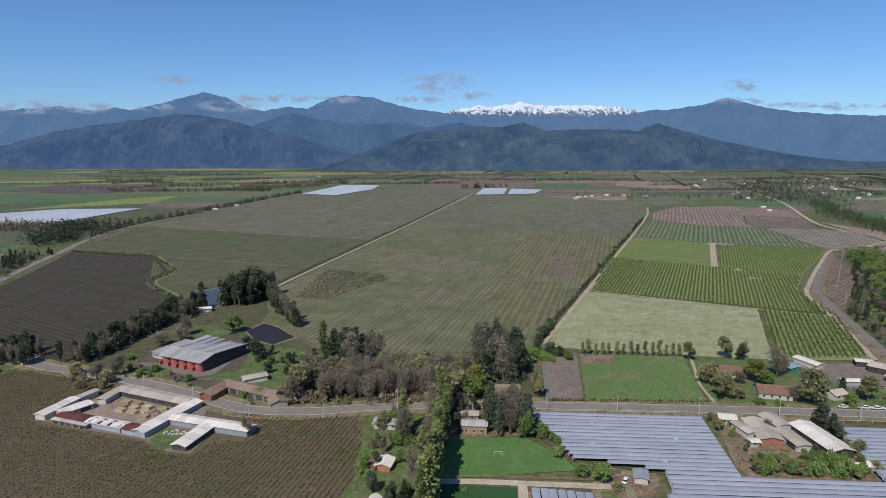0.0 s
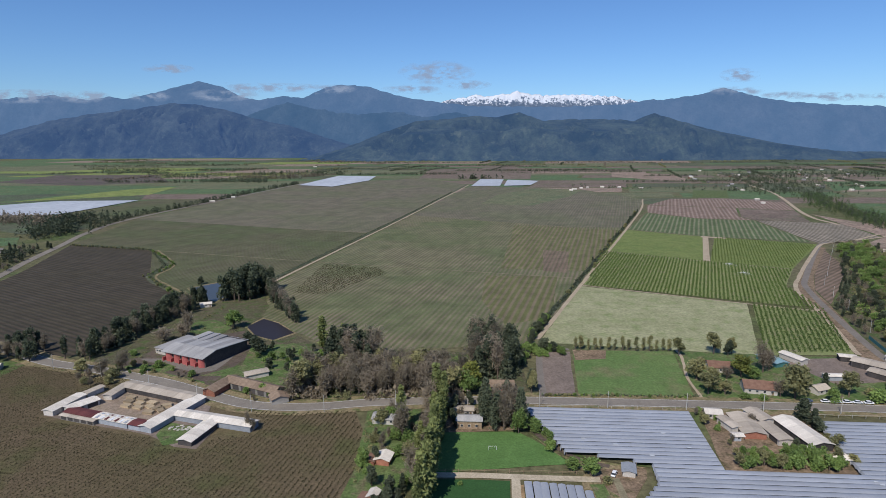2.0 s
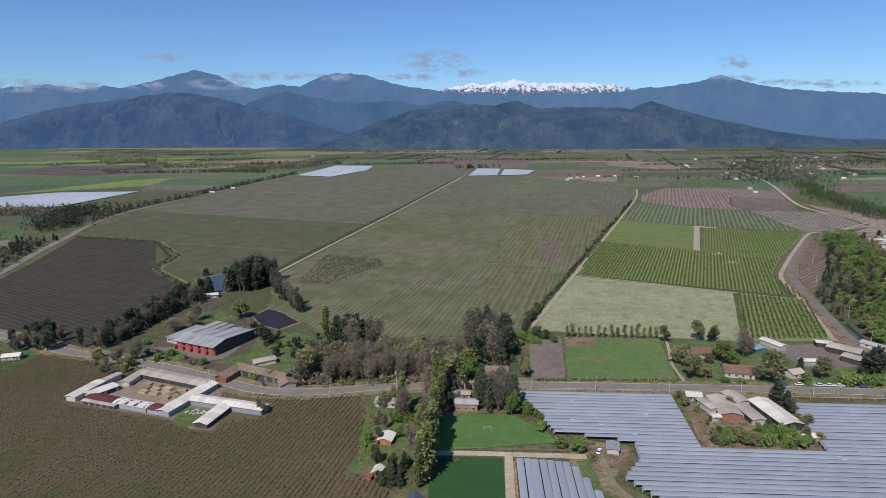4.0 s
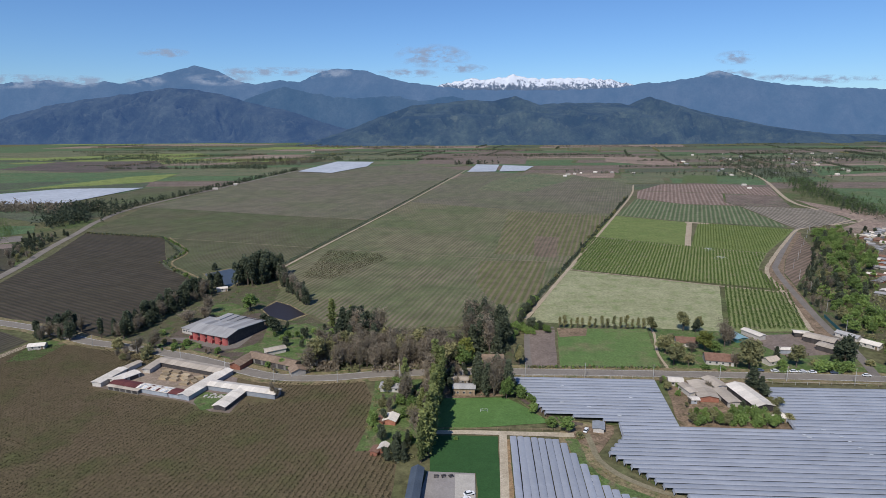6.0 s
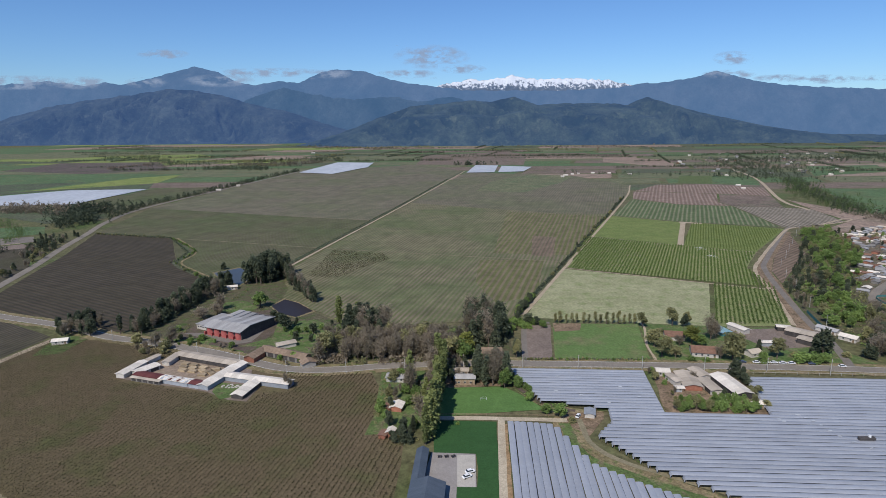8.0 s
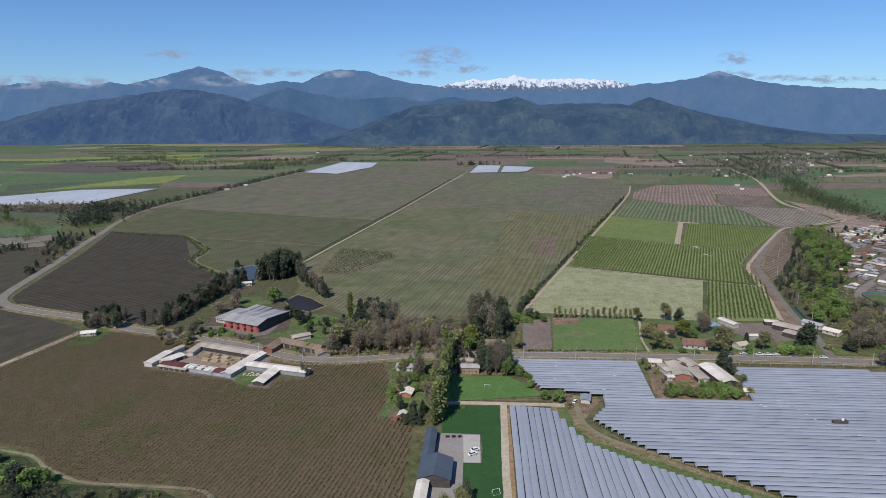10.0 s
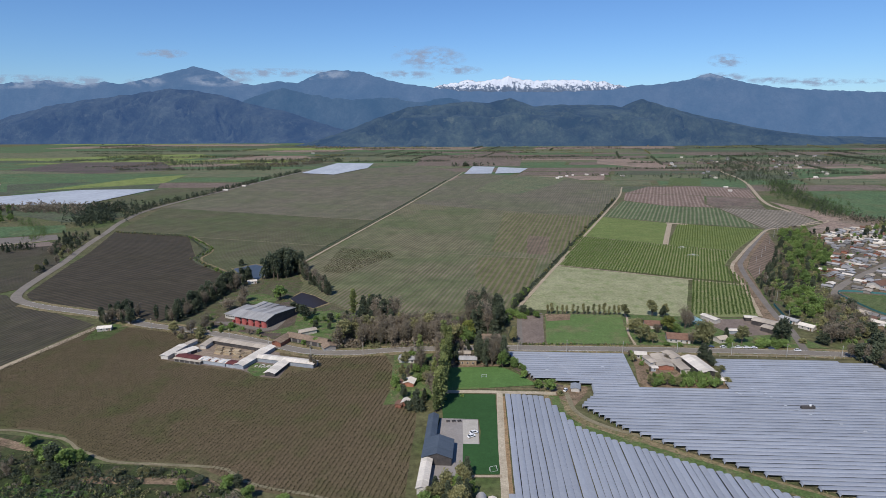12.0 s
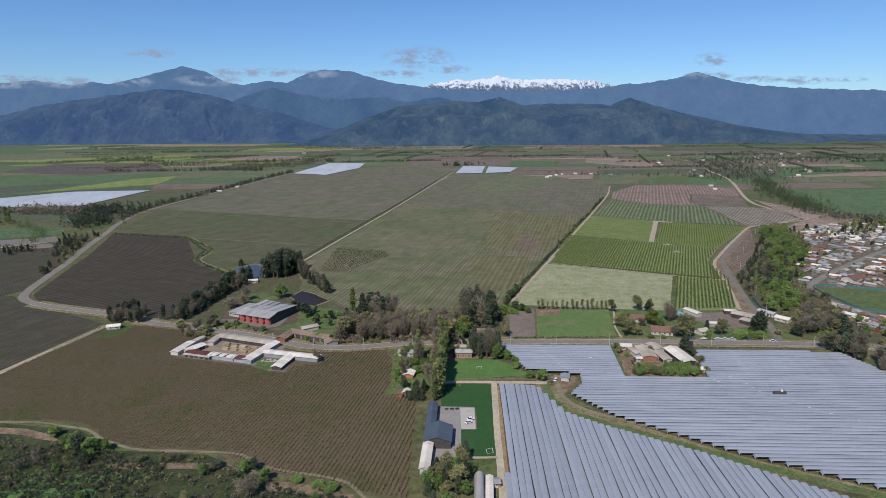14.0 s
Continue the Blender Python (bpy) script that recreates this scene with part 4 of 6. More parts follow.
field("village_floor", [(345, 385), (420, 490), (490, 610), (640, 700), (760, 640), (640, 300), (350, 290), (330, 320)], M["villagesoil"], "dusty village ground", z=0.22)
field("football_pitch", [(352, 384), (406, 366), (470, 330), (420, 290), (349, 315), (344, 345)], M["pitch"], "olive-green football pitch", z=0.25)
ribbon("village_road", [(640, 590), (530, 526), (430, 455), (357, 396), (336, 360), (338, 325), (345, 300)], 7, 0.3, M["asphalt"], "grey village street", "road", 8)


# ---- water ----
def pond(pts, label, mat="water"):
    field("pond_bank", [(x * 1.0 + (x - sum(p[0] for p in pts) / len(pts)) * 0.12, y + (y - sum(p[1] for p in pts) / len(pts)) * 0.12) for x, y in pts], M["canalbank"], "earth bank round a pond", "bank", 0.6, 0.30)
    field("pond", pts, M[mat], label, "pond", 0.6, 0.34)


pond([(-131, 380), (-125, 398), (-112, 388), (-96, 367), (-106, 353), (-120, 362)], "dark still farm pond", "murky")
pond([(-214, 486), (-196, 505), (-170, 480), (-176, 444), (-196, 458)], "blue-grey irrigation pond")
field("crop_corner", [(80, 333), (100, 331.5), (96, 318), (78, 316)], M["dirt"], "bare brown corner of the crop field", ragged=2.0)
ribbon("ditch", [(-201, 453), (-240, 492), (-270, 530), (-275, 580), (-330, 662)], 4, 0.31, M["fardark"], "dark grassy ditch in the vineyard", "ditch", 8, 1.0)
ribbon("track", [(-197, 456), (-236, 496), (-264, 532), (-269, 582), (-324, 664)], 2.5, 0.31, M["canalbank"], "narrow path beside the ditch", "track", 8, 0.5)
field("small_field", [(-539, 612), (-500, 640), (-514, 662), (-600, 640)], M["track"], "pale grey strip of bare land", "field", z=0.26)
field("small_field", [(-545, 600), (-480, 560), (-455, 600), (-495, 635)], M["plough"], "brown ploughed strip beside the road", "field", z=0.25)


# ---- plastic tunnels ----
def arch(row, half, rise, eave, step, seed):
    """An arched sheet over one planted row, sagging a little between its hoops."""
    p, q = row
    d = (q - p).normalized()
    s = Vector((-d.y, d.x, 0))
    n = max(2, int((q - p).length / step))
    prof = [(-1.0, 0.0), (-0.72, 0.55), (-0.36, 0.88), (0.0, 1.0), (0.36, 0.88), (0.72, 0.55), (1.0, 0.0)]
    verts, faces = [], []
    for i in range(-1, n + 2):
        c = p.lerp(q, min(n, max(0, i)) / n)
        if i in (-1, n + 1):
            out = c + d * (-0.55 if i < 0 else 0.55)
            verts += [out + s * (half * 0.96 * u) + Vector((0, 0, 0.8 + 0.75 * v)) for u, v in prof]
            continue
        sway = 0.25 * noise.noise(c * 0.03 + Vector((0, 0, seed)))
        sag = -0.12 * (i % 2) + 0.15 * noise.noise(c * 0.08 + Vector((3, 0, seed)))
        for u, v in prof:
            verts.append(c + s * (half * u + sway) + Vector((0, 0, eave + (rise + sag) * v)))
    w = len(prof)
    for i in range(n + 2):
        for j in range(w - 1):
            faces.append((i * w + j, i * w + j + 1, (i + 1) * w + j + 1, (i + 1) * w + j))
    return verts, faces


POST = mesh_of("post", *(lambda b: ([v.co[:] for v in b.verts], [[v.index for v in f.verts] for f in b.faces]))((lambda b: (b.verts.index_update(), b)[1])(tube(bmesh.new(), (0, 0, -0.1), (0, 0, 2.4), 0.06, 0.05, 5))), M["wood"])


def tunnels(pts, way, gap, half, rise, eave, group, label, pair=0.0):
    for k, row in enumerate(spans(pts, way, gap, 0.5)):
        d = (row[1] - row[0]).normalized()
        row = [c + Vector((-d.y, d.x, 0)) * (pair if k % 2 else -pair) for c in row]
        verts, faces = arch(row, half, rise, eave, 4.0, k * 1.7)
        ob = thing("tunnel", label, "rain cover", row[0].x, row[0].y, 0, group=group)
        inv = -Vector((row[0].x, row[0].y, 0))
        part("cover", mesh_of("cover", [v + inv for v in verts], faces, M["plastic"], False), None, ob)
        d = (row[1] - row[0]).normalized()
        s = Vector((-d.y, d.x, 0))
        for c in (row[0] + d * 0.4, row[1] - d * 0.4):
            for e in (-1, 1):
                post = part("post", POST, None, ob)
                post.location = c + inv + s * e * half * 0.95
                post.scale = (1, 1, eave / 2.35)


TUN_A = [(39, 252), (115, 248), (108.5, 198.4), (158.5, 195.5), (167, 237), (262, 228), (272, 190), (245, 150), (230, 52), (180, 84), (131, 115), (86, 152), (70, 178), (80, 190), (82, 203), (50, 213)]
TUN_B = [(31, 192), (52, 188.5), (62, 156), (76, 143), (118, 113), (159, 80), (215, 40), (14, 10)]
field("tunnel_floor", TUN_A, M["grass"], "dark grassy floor under the rain covers", z=0.23)
field("tunnel_floor", TUN_B, M["grass"], "dark grassy floor under the rain covers", z=0.23)
tunnels(TUN_A, (1, -0.075), 3.1, 1.45, 0.36, 2.1, "rain covers beside the road", "long arched milky plastic rain cover over fruit trees")
tunnels(TUN_B, (0.075, 1), 3.0, 1.40, 0.30, 2.1, "rain covers along the driveway", "long narrow milky plastic rain cover over fruit trees", 0.08)


# ---- plants in rows ----
FARM = [(-187, 248), (-165, 288), (-105, 270), (-78, 241), (-80, 231), (-98, 226), (-100, 217), (-112, 219), (-125, 228)]


def inside(x, y, pts):
    odd = False
    for (x0, y0), (x1, y1) in zip(pts, pts[1:] + pts[:1]):
        if (y0 > y) != (y1 > y) and x < (x1 - x0) * (y - y0) / (y1 - y0) + x0:
            odd = not odd
    return odd


def vine_lattice(name, pts, way, gap, step, label, seed):
    """Pruned vines on a regular lattice: each a short stem with a few shoots."""
    rng = np.random.default_rng(seed)
    out = []
    d = Vector((*way, 0)).normalized()
    for p, q in spans(pts, way, gap, 1.0):
        u0 = math.ceil(p.dot(d) / step) * step - p.dot(d)
        n = int(((q - p).length - u0) / step) + 1
        for i in range(n):
            c = p + d * (u0 + i * step)
            if rng.random() < 0.015 or inside(c.x, c.y, FARM):
                continue
            for e in (-0.62, -0.2, 0.2, 0.62):
                out.append((c.x + d.x * e, c.y + d.y * e, rng.uniform(0.5, 0.8), rng.uniform(0.8, 1.1)))
    return tagged(new(name, clump_mesh(name, out, 0.44, M["vineleaf"], 2, 0.8, seed)), label, "vines", kind="stuff")


vine_lattice("vines", SW_VINES, (0.24, 0.97), 2.15, 2.1, "rows of bare pruned vines on dark soil", 4)
hedge_rows("orchard_trees", spans([(126, 488), (236, 433), (284, 411), (298, 487), (340, 548), (182, 646)], (0.41, 0.91), 3.0, 2), 1.9, 0.3, 0.5, M["orchleaf"], "rows of leafy green orchard trees", "orchard", 5, 0.04, 3, 0.64)
hedge_rows("orchard_trees", spans([(240, 428), (282, 408), (244, 324), (193, 325)], (0.41, 0.91), 3.0, 2), 1.9, 0.3, 0.5, M["orchleaf"], "rows of leafy green orchard trees", "orchard", 6, 0.04, 3, 0.64)
hedge_rows("orchard_trees", spans([(279, 590), (343, 554), (448, 684), (352, 736)], (0.41, 0.91), 3.0, 2), 1.1, 0.25, 1.0, M["limeleaf"], "rows of bright green orchard trees", "orchard", 7, 0.06, 3, 0.55)
hedge_rows("vines", spans([(-118, 583), (-60, 566), (-50, 540), (-95, 462), (-122, 470)], (0.55, 0.83), 4.0, 1), 0.9, 0.12, 0.9, M["vineleaf"], "dark rows of leafy vines", "vines", 8, 0.12, 3, 0.55)


# ---- trees ----
TREES = {}


def lobes(bm, pts, rng, fork, n, reach, low, high, fat, stretch, count, limbs=True):
    """Limbs from the fork outwards, each ending in a lobe of leaf clumps."""
    for i in range(n):
        a = 6.283 * (i + rng.uniform(-0.35, 0.35)) / n * 2.4
        t = rng.uniform(low, high)
        r = rng.uniform(0.25, 1.0) * reach * (1 - 0.55 * max(0, (t - low) / max(0.1, high - low)) ** 2)
        q = Vector((r * math.cos(a), r * math.sin(a), t))
        if limbs:
            tube(bm, (0, 0, min(fork, t * 0.8)), q, 0.12, 0.04, 4)
        f = fat * rng.uniform(0.75, 1.25)
        for _ in range(count):
            v = Vector(rng.normal(0, 1, 3)).normalized() * f * rng.uniform(0.55, 1.08)
            pts.append((q.x + v.x, q.y + v.y, max(0.35, q.z + v.z * stretch), rng.uniform(0.7, 1.25)))


# kind: fork, limbs, reach, lowest and highest lobe, lobe radius, stretch, clumps a lobe, leaf size, leaf
CROWNS = {"broad": (2.2, 15, 2.9, 3.4, 8.4, 1.35, 0.85, 40, 0.56, "leafgreen"), "olive": (2.0, 15, 2.9, 3.0, 8.4, 1.3, 0.9, 34, 0.54, "leafolive"),
          "euca": (1.8, 15, 2.1, 2.2, 8.4, 1.15, 1.3, 40, 0.56, "leafdark"), "gum": (2.5, 16, 1.15, 1.8, 8.4, 0.68, 2.1, 40, 0.42, "leafdark"),
          "sapling": (1.5, 12, 1.15, 1.8, 8.2, 0.8, 1.8, 34, 0.34, "leafolive"), "bush": (0.8, 12, 3.2, 2.2, 7.4, 1.9, 0.9, 40, 0.85, "leafgreen"),
          "scrub": (0.8, 12, 3.2, 2.0, 7.2, 1.9, 0.9, 36, 0.85, "leafolive"), "blossom": (2.0, 13, 2.7, 3.2, 8.3, 1.3, 0.9, 38, 0.54, "leafyellow")}
# breadth of each kind at ten metres' height
BREADTH = {"poplar": 2.4, "pine": 5.0, "bare": 5.0, "broad": 7.6, "olive": 7.4, "euca": 5.8, "gum": 3.6, "sapling": 3.6, "bush": 9.0, "scrub": 9.0, "blossom": 7.2}


def tree_meshes(kind, variant, lite):
    """Trunk with limbs, and a crown of leaf clumps, for a tree ten metres high."""
    key = (kind, variant, lite)
    if key in TREES:
        return TREES[key]
    rng = np.random.default_rng(hash_of(kind) + variant)
    bm = bmesh.new()
    pts = []
    less = 0.65 if lite else 1.0
    if kind == "poplar":
        tube(bm, (0, 0, -0.3), (0, 0, 9.6), 0.22, 0.03, 6)
        for i in range(480):
            f = rng.random() ** 0.85
            r = 0.95 * math.sin(math.pi * min(1, 0.12 + 0.86 * f)) ** 0.8 * rng.random() ** 0.5 * (0.8 + 0.35 * math.sin(17 * f + variant))
            a = rng.uniform(0, 6.28)
            pts.append((r * math.cos(a), r * math.sin(a), 0.9 + 9.0 * f, rng.uniform(0.7, 1.2)))
            if i % 32 == 0:
                tube(bm, (0, 0, 0.6 + 8 * f), (r * math.cos(a) * 1.1, r * math.sin(a) * 1.1, 1.6 + 8.3 * f), 0.05, 0.02, 4)
        size, mat = 0.42, M["leafpoplar"]
    elif kind == "pine":
        tube(bm, (0, 0, -0.3), (0, 0, 9.4), 0.26, 0.03, 6)
        lean = rng.uniform(0, 6.28)
        for i in range(int(620 * less)):
            f = rng.random() ** 0.8
            r = 2.7 * (1 - f) ** 0.75 * (0.75 + 0.35 * math.sin(9 * f * 3.1 + lean)) * rng.random() ** 0.45 + 0.15
            a = rng.uniform(0, 6.28)
            pts.append((r * math.cos(a), r * math.sin(a), 1.0 + 8.9 * f - 0.12 * r, rng.uniform(0.7, 1.25)))
            if i % 40 == 0:
                tube(bm, (0, 0, 0.9 + 8.2 * f), (r * math.cos(a), r * math.sin(a), 1.0 + 8.5 * f), 0.06, 0.02, 4)
        size, mat = 0.54, M["leafdark"]
    elif kind == "bare":
        tube(bm, (0, 0, -0.3), (0, 0, 4.2), 0.26, 0.16, 6)
        for i in range(11):
            a, f = rng.uniform(0, 6.28), rng.uniform(0.1, 1)
            r, t = rng.uniform(0.4, 2.2), rng.uniform(5, 10)
            p = Vector((0, 0, 1.2 + 3.0 * f))
            q = Vector((r * math.cos(a), r * math.sin(a), t))
            m = p.lerp(q, 0.5) + Vector((rng.normal(0, 0.25), rng.normal(0, 0.25), -0.3))
            tube(bm, p, m, 0.12, 0.08, 5)
            tube(bm, m, q, 0.08, 0.02, 4)
            for j in range(int(52 * less)):
                c = p.lerp(m, rng.uniform(0.5, 1)) if j % 4 == 0 else m.lerp(q, rng.uniform(0, 1.08))
                c = c + Vector(rng.normal(0, 0.5, 3))
                pts.append((*c, rng.uniform(0.5, 1.1)))
        size, mat = 0.95, M["twig"]
    else:
        fork, n, reach, low, high, fat, stretch, count, size, leaf = CROWNS[kind]
        tube(bm, (0, 0, -0.3), (0, 0, 8.6 if kind == "sapling" else fork + 1.0), 0.30, 0.05 if kind == "sapling" else 0.2, 6)
        lobes(bm, pts, rng, fork, n, reach, low, high, fat, stretch, int(count * less), kind != "sapling")
        mat = M[leaf]
    if lite:
        size *= 1.18
    trunk = bpy.data.meshes.new("trunk")
    bm.to_mesh(trunk)
    bm.free()
    trunk.materials.append(M["bark"])
    TREES[key] = (trunk, clump_mesh("crown", pts, size, mat, 3, 0.13 if kind == "bare" else 0.75, variant + 3))
    return TREES[key]


def hash_of(word):
    return sum(ord(c) * (i + 3) for i, c in enumerate(word))


TREE_WORDS = {"poplar": ("poplar", "tall slender poplar with thin spring leaves"), "pine": ("pine", "tall dark green conifer with drooping limbs"),
              "bare": ("bare_tree", "grey-brown leafless tree with fine twigs"), "broad": ("leafy_tree", "leafy bright green spring tree"),
              "olive": ("budding_tree", "round olive-brown tree just coming into leaf"), "euca": ("dark_tree", "broad dark evergreen tree"),
              "gum": ("gum_tree", "tall narrow dark eucalyptus tree"), "sapling": ("young_poplar", "young poplar with pale green spring leaves"), "bush": ("bush", "round leafy green garden bush"), "scrub": ("shrub", "olive-green shrub on rough ground"), "blossom": ("yellow_tree", "yellow-green tree in early spring leaf")}
RNG = random.Random(12)


def plant(kind, x, y, h, group="", wide=0.0, lite=False):
    trunk, crown = tree_meshes(kind, RNG.randrange(4), lite)
    name, label = TREE_WORDS[kind]
    ob = thing(name, label, "bush" if kind in ("bush", "scrub") else "tree", x, y, 0.05, RNG.uniform(0, 360), group, h / 10)
    s = wide / (BREADTH[kind] * h / 10) if wide else RNG.uniform(0.85, 1.2)
    ob.scale = (h / 10 * s, h / 10 * s, h / 10)
    part("trunk", trunk, None, ob)
    part("crown", crown, None, ob)


def grove(pts, n, kinds, h0, h1, group, keep=3.0, lite=False):
    """Trees scattered over a plot, none closer than keep."""
    done = []
    xs, ys = [p[0] for p in pts], [p[1] for p in pts]
    for _ in range(n * 12):
        if len(done) >= n:
            break
        x, y = RNG.uniform(min(xs), max(xs)), RNG.uniform(min(ys), max(ys))
        if inside(x, y, pts) and all((x - a) ** 2 + (y - b) ** 2 > keep * keep for a, b in done):
            done.append((x, y))
            plant(RNG.choice(kinds), x, y, RNG.uniform(h0, h1), group, lite=lite)


def avenue(pts, gap, kinds, h0, h1, group, jitter=0.8):
    line = smooth_line(pts, 1.0)
    last = None
    for c in line:
        if last is None or (c - last).length >= gap:
            last = c
            plant(RNG.choice(kinds), c.x + RNG.gauss(0, jitter), c.y + RNG.gauss(0, jitter), RNG.uniform(h0, h1), group)


grove([(-75, 268), (-52, 266), (-30, 268), (12, 270), (14, 284), (-20, 300), (-42, 306), (-60, 300)], 85, ["bare", "bare", "bare", "bare", "bare", "bare", "olive"], 12, 19, "roadside grove", 3.0)
grove([(-62, 290), (-34, 296), (-36, 325), (-62, 318)], 14, ["pine", "pine", "bare", "pine"], 15, 24, "roadside grove", 4)
avenue([(-61, 322), (-56, 334)], 8, ["poplar"], 17, 20, "roadside grove")
grove([(16, 288), (40, 286), (44, 330), (20, 345)], 32, ["gum", "gum", "bare", "pine"], 13, 24, "dark grove by the field", 4)
grove([(6, 268), (15, 268), (16, 286), (8, 288)], 7, ["olive", "olive", "broad"], 12, 17, "roadside grove", 3)
avenue([(46, 306), (57, 346), (66, 370), (76, 394)], 3.6, ["euca", "euca", "bush"], 4, 8, "hedge beside the track")
grove([(44, 322), (78, 322), (74, 332), (48, 334)], 12, ["bush", "euca", "broad"], 4, 7, "hedge beside the track", 3)
avenue([(82, 334), (138, 330)], 3.7, ["sapling"], 8, 11, "row of young poplars", 0.4)
for kind, x, y, h, wide in (("olive", 140, 322, 12.5, 9.5), ("olive", 162, 325, 14.5, 12), ("euca", 169, 322, 10, 6), ("olive", 172, 324, 12, 7.6), ("blossom", 161, 291, 13, 12.5), ("broad", 165, 287, 8, 8),
                            ("olive", 136, 288, 13, 12.5), ("olive", 141, 281, 10, 9), ("olive", 134, 270, 12, 12), ("olive", 142, 269, 9, 8), ("olive", 174, 264, 20, 16), ("olive", 180, 270, 15, 11), ("bare", 168, 266, 11, 7),
                            ("olive", 202, 266, 13.5, 11), ("bare", 176, 297, 17, 9), ("bare", 181, 300, 13, 7), ("pine", 195, 274, 9, 5), ("bush", 190, 260, 7.5, 6.5), ("bush", 212, 259, 7.5, 11), ("bush", 220, 259, 7.5, 10),
                            ("bush", 226, 258, 6.5, 8), ("euca", 231, 268, 19, 12), ("pine", 234, 272, 14, 7), ("gum", 228, 271, 13, 6), ("bare", 264, 266, 16, 13), ("euca", 257, 264, 9, 9), ("bare", 152, 288, 8, 6), ("bush", 158, 263, 3, 5),
                            ("bush", 150, 264, 3, 6), ("scrub", 147, 308, 5, 7), ("scrub", 214, 268, 4, 5), ("scrub", 244, 266, 4, 6)):
    plant(kind, x, y, h, "garden trees", wide)
for kind, x, y, h, wide in (("pine", 164, 241, 10.5, 9), ("pine", 165.5, 235.5, 8.5, 5), ("euca", 165, 231, 7, 7), ("olive", 163, 217, 7, 8), ("scrub", 164, 224, 3.5, 4), ("pine", 146, 216, 5, 4), ("olive", 162, 204, 5, 6), ("bare", 139, 238, 6, 4)):
    plant(kind, x, y, h, "trees of the compound", wide)
for kind, x, y, h, wide in (("gum", 272, 236, 24, 12), ("euca", 266, 230, 15, 11), ("bare", 277, 226, 17, 11), ("euca", 262, 236, 12, 9), ("bare", 280, 214, 14, 9), ("euca", 276, 205, 13, 9)):
    plant(kind, x, y, h, "trees at the tunnels' end", wide)
for kind, x, y, h, wide in (("broad", 57, 198, 7.5, 8.8), ("broad", 51, 202, 5.5, 6.5), ("broad", 34, 231, 12, 8), ("broad", 45, 216, 6, 5.5), ("scrub", 62, 193, 3, 5)):
    plant(kind, x, y, h, "bushes on the canal bank", wide)
for kind, x, y, h, wide in (("blossom", 15, 273, 18, 12), ("bush", 24, 271, 4, 6), ("olive", 46, 272, 13, 6.5), ("gum", 46, 278, 11, 5), ("gum", 37, 298, 23, 10), ("gum", 33, 304, 22, 9), ("gum", 41, 303, 19, 8), ("gum", 26, 322, 20, 9), ("bare", 21, 318, 18, 8), ("euca", 62, 331, 8.5, 8), ("euca", 68, 331, 6, 7)):
    plant(kind, x, y, h, "dark grove by the field", wide)
for kind, x, y, h, wide in (("broad", -139, 378, 13.5, 13.6), ("euca", -107, 328, 11.5, 12.5), ("euca", -86, 318, 8, 6.5), ("bare", -168, 373, 16, 10), ("bare", -173, 350, 11, 13), ("bare", -166, 360, 9, 9), ("bush", -181, 327, 4.5, 5.4), ("bush", -158, 309, 5, 6), ("gum", -210, 501, 9, 6),
                            ("poplar", -71, 336, 21, 7), ("pine", -61, 318, 20, 10), ("pine", -54, 316, 22, 11), ("bare", -73, 306, 11, 8), ("bare", -175, 303, 12, 8), ("bare", -183, 297, 10, 8), ("euca", -116, 345, 7, 7), ("euca", -122, 352, 6, 7), ("bush", -100, 316, 4, 4), ("broad", -70, 312, 8, 8)):
    plant(kind, x, y, h, "farmyard trees", wide)
for kind, x, y, h, wide in (("broad", -200, 147, 6, 7), ("broad", -180, 131, 11, 9), ("gum", -177, 128, 12, 8), ("broad", -172, 129, 10, 10), ("broad", -168, 132, 7, 7), ("broad", -186, 134, 8, 8), ("euca", -171, 121, 7, 5), ("broad", -95, 111, 8, 7), ("gum", -91, 112, 8, 5), ("broad", -84, 104, 7, 7), ("bare", -88, 93, 11, 11),
                            ("scrub", -146, 122, 4, 5), ("scrub", -136, 123, 3.5, 5), ("euca", -108, 115, 3.5, 6), ("bush", -60, 98, 4, 6), ("bush", -54, 95, 4, 7), ("bush", -70, 102, 3, 6)):
    plant(kind, x, y, h, "trees by the stream", wide)
avenue([(1, 254), (0, 232), (-3, 205), (-5, 185), (-6, 172)], 4.0, ["poplar"], 17, 24, "avenue of tall trees", 1.2)
avenue([(-4, 250), (-6, 232), (-8, 205), (-9, 185)], 6.5, ["poplar", "bare"], 12, 18, "avenue of tall trees", 1.2)
plant("poplar", -17, 234, 21)
plant("bare", -16, 226, 17)
grove([(18, 256), (34, 256), (36, 234), (20, 234)], 18, ["gum", "bare", "bare", "pine"], 12, 19, "dark pines by the road", 4)
grove([(2, 256), (16, 258), (12, 234), (4, 234)], 6, ["bare", "euca"], 6, 10, "dark pines by the road", 4)
avenue([(36, 252), (40, 235), (47, 222)], 4, ["bush", "broad"], 4, 7, "bushes on the canal bank", 1)
grove([(-32, 250), (-12, 254), (-12, 190), (-32, 190)], 26, ["bare", "bush", "bare", "scrub", "euca"], 3, 9, "garden trees", 4)
grove([(-24, 184), (-13, 190), (-12, 172), (-22, 174)], 9, ["euca", "bare", "pine"], 5, 9, "garden trees", 3)
grove([(-12, 104), (5, 118), (8, 108), (3, 70), (-14, 70)], 34, ["olive", "broad", "broad", "olive", "pine"], 6, 11, "trees by the barn", 2.8)
grove([(115, 201), (157, 199), (156, 210), (116, 211)], 34, ["broad", "olive", "broad", "bush"], 4.5, 7.5, "hedge of the compound", 2.6)
grove([(116, 250), (128, 250), (124, 218), (114, 218)], 9, ["olive", "bush", "bare"], 3, 6, "trees of the compound", 3.5)
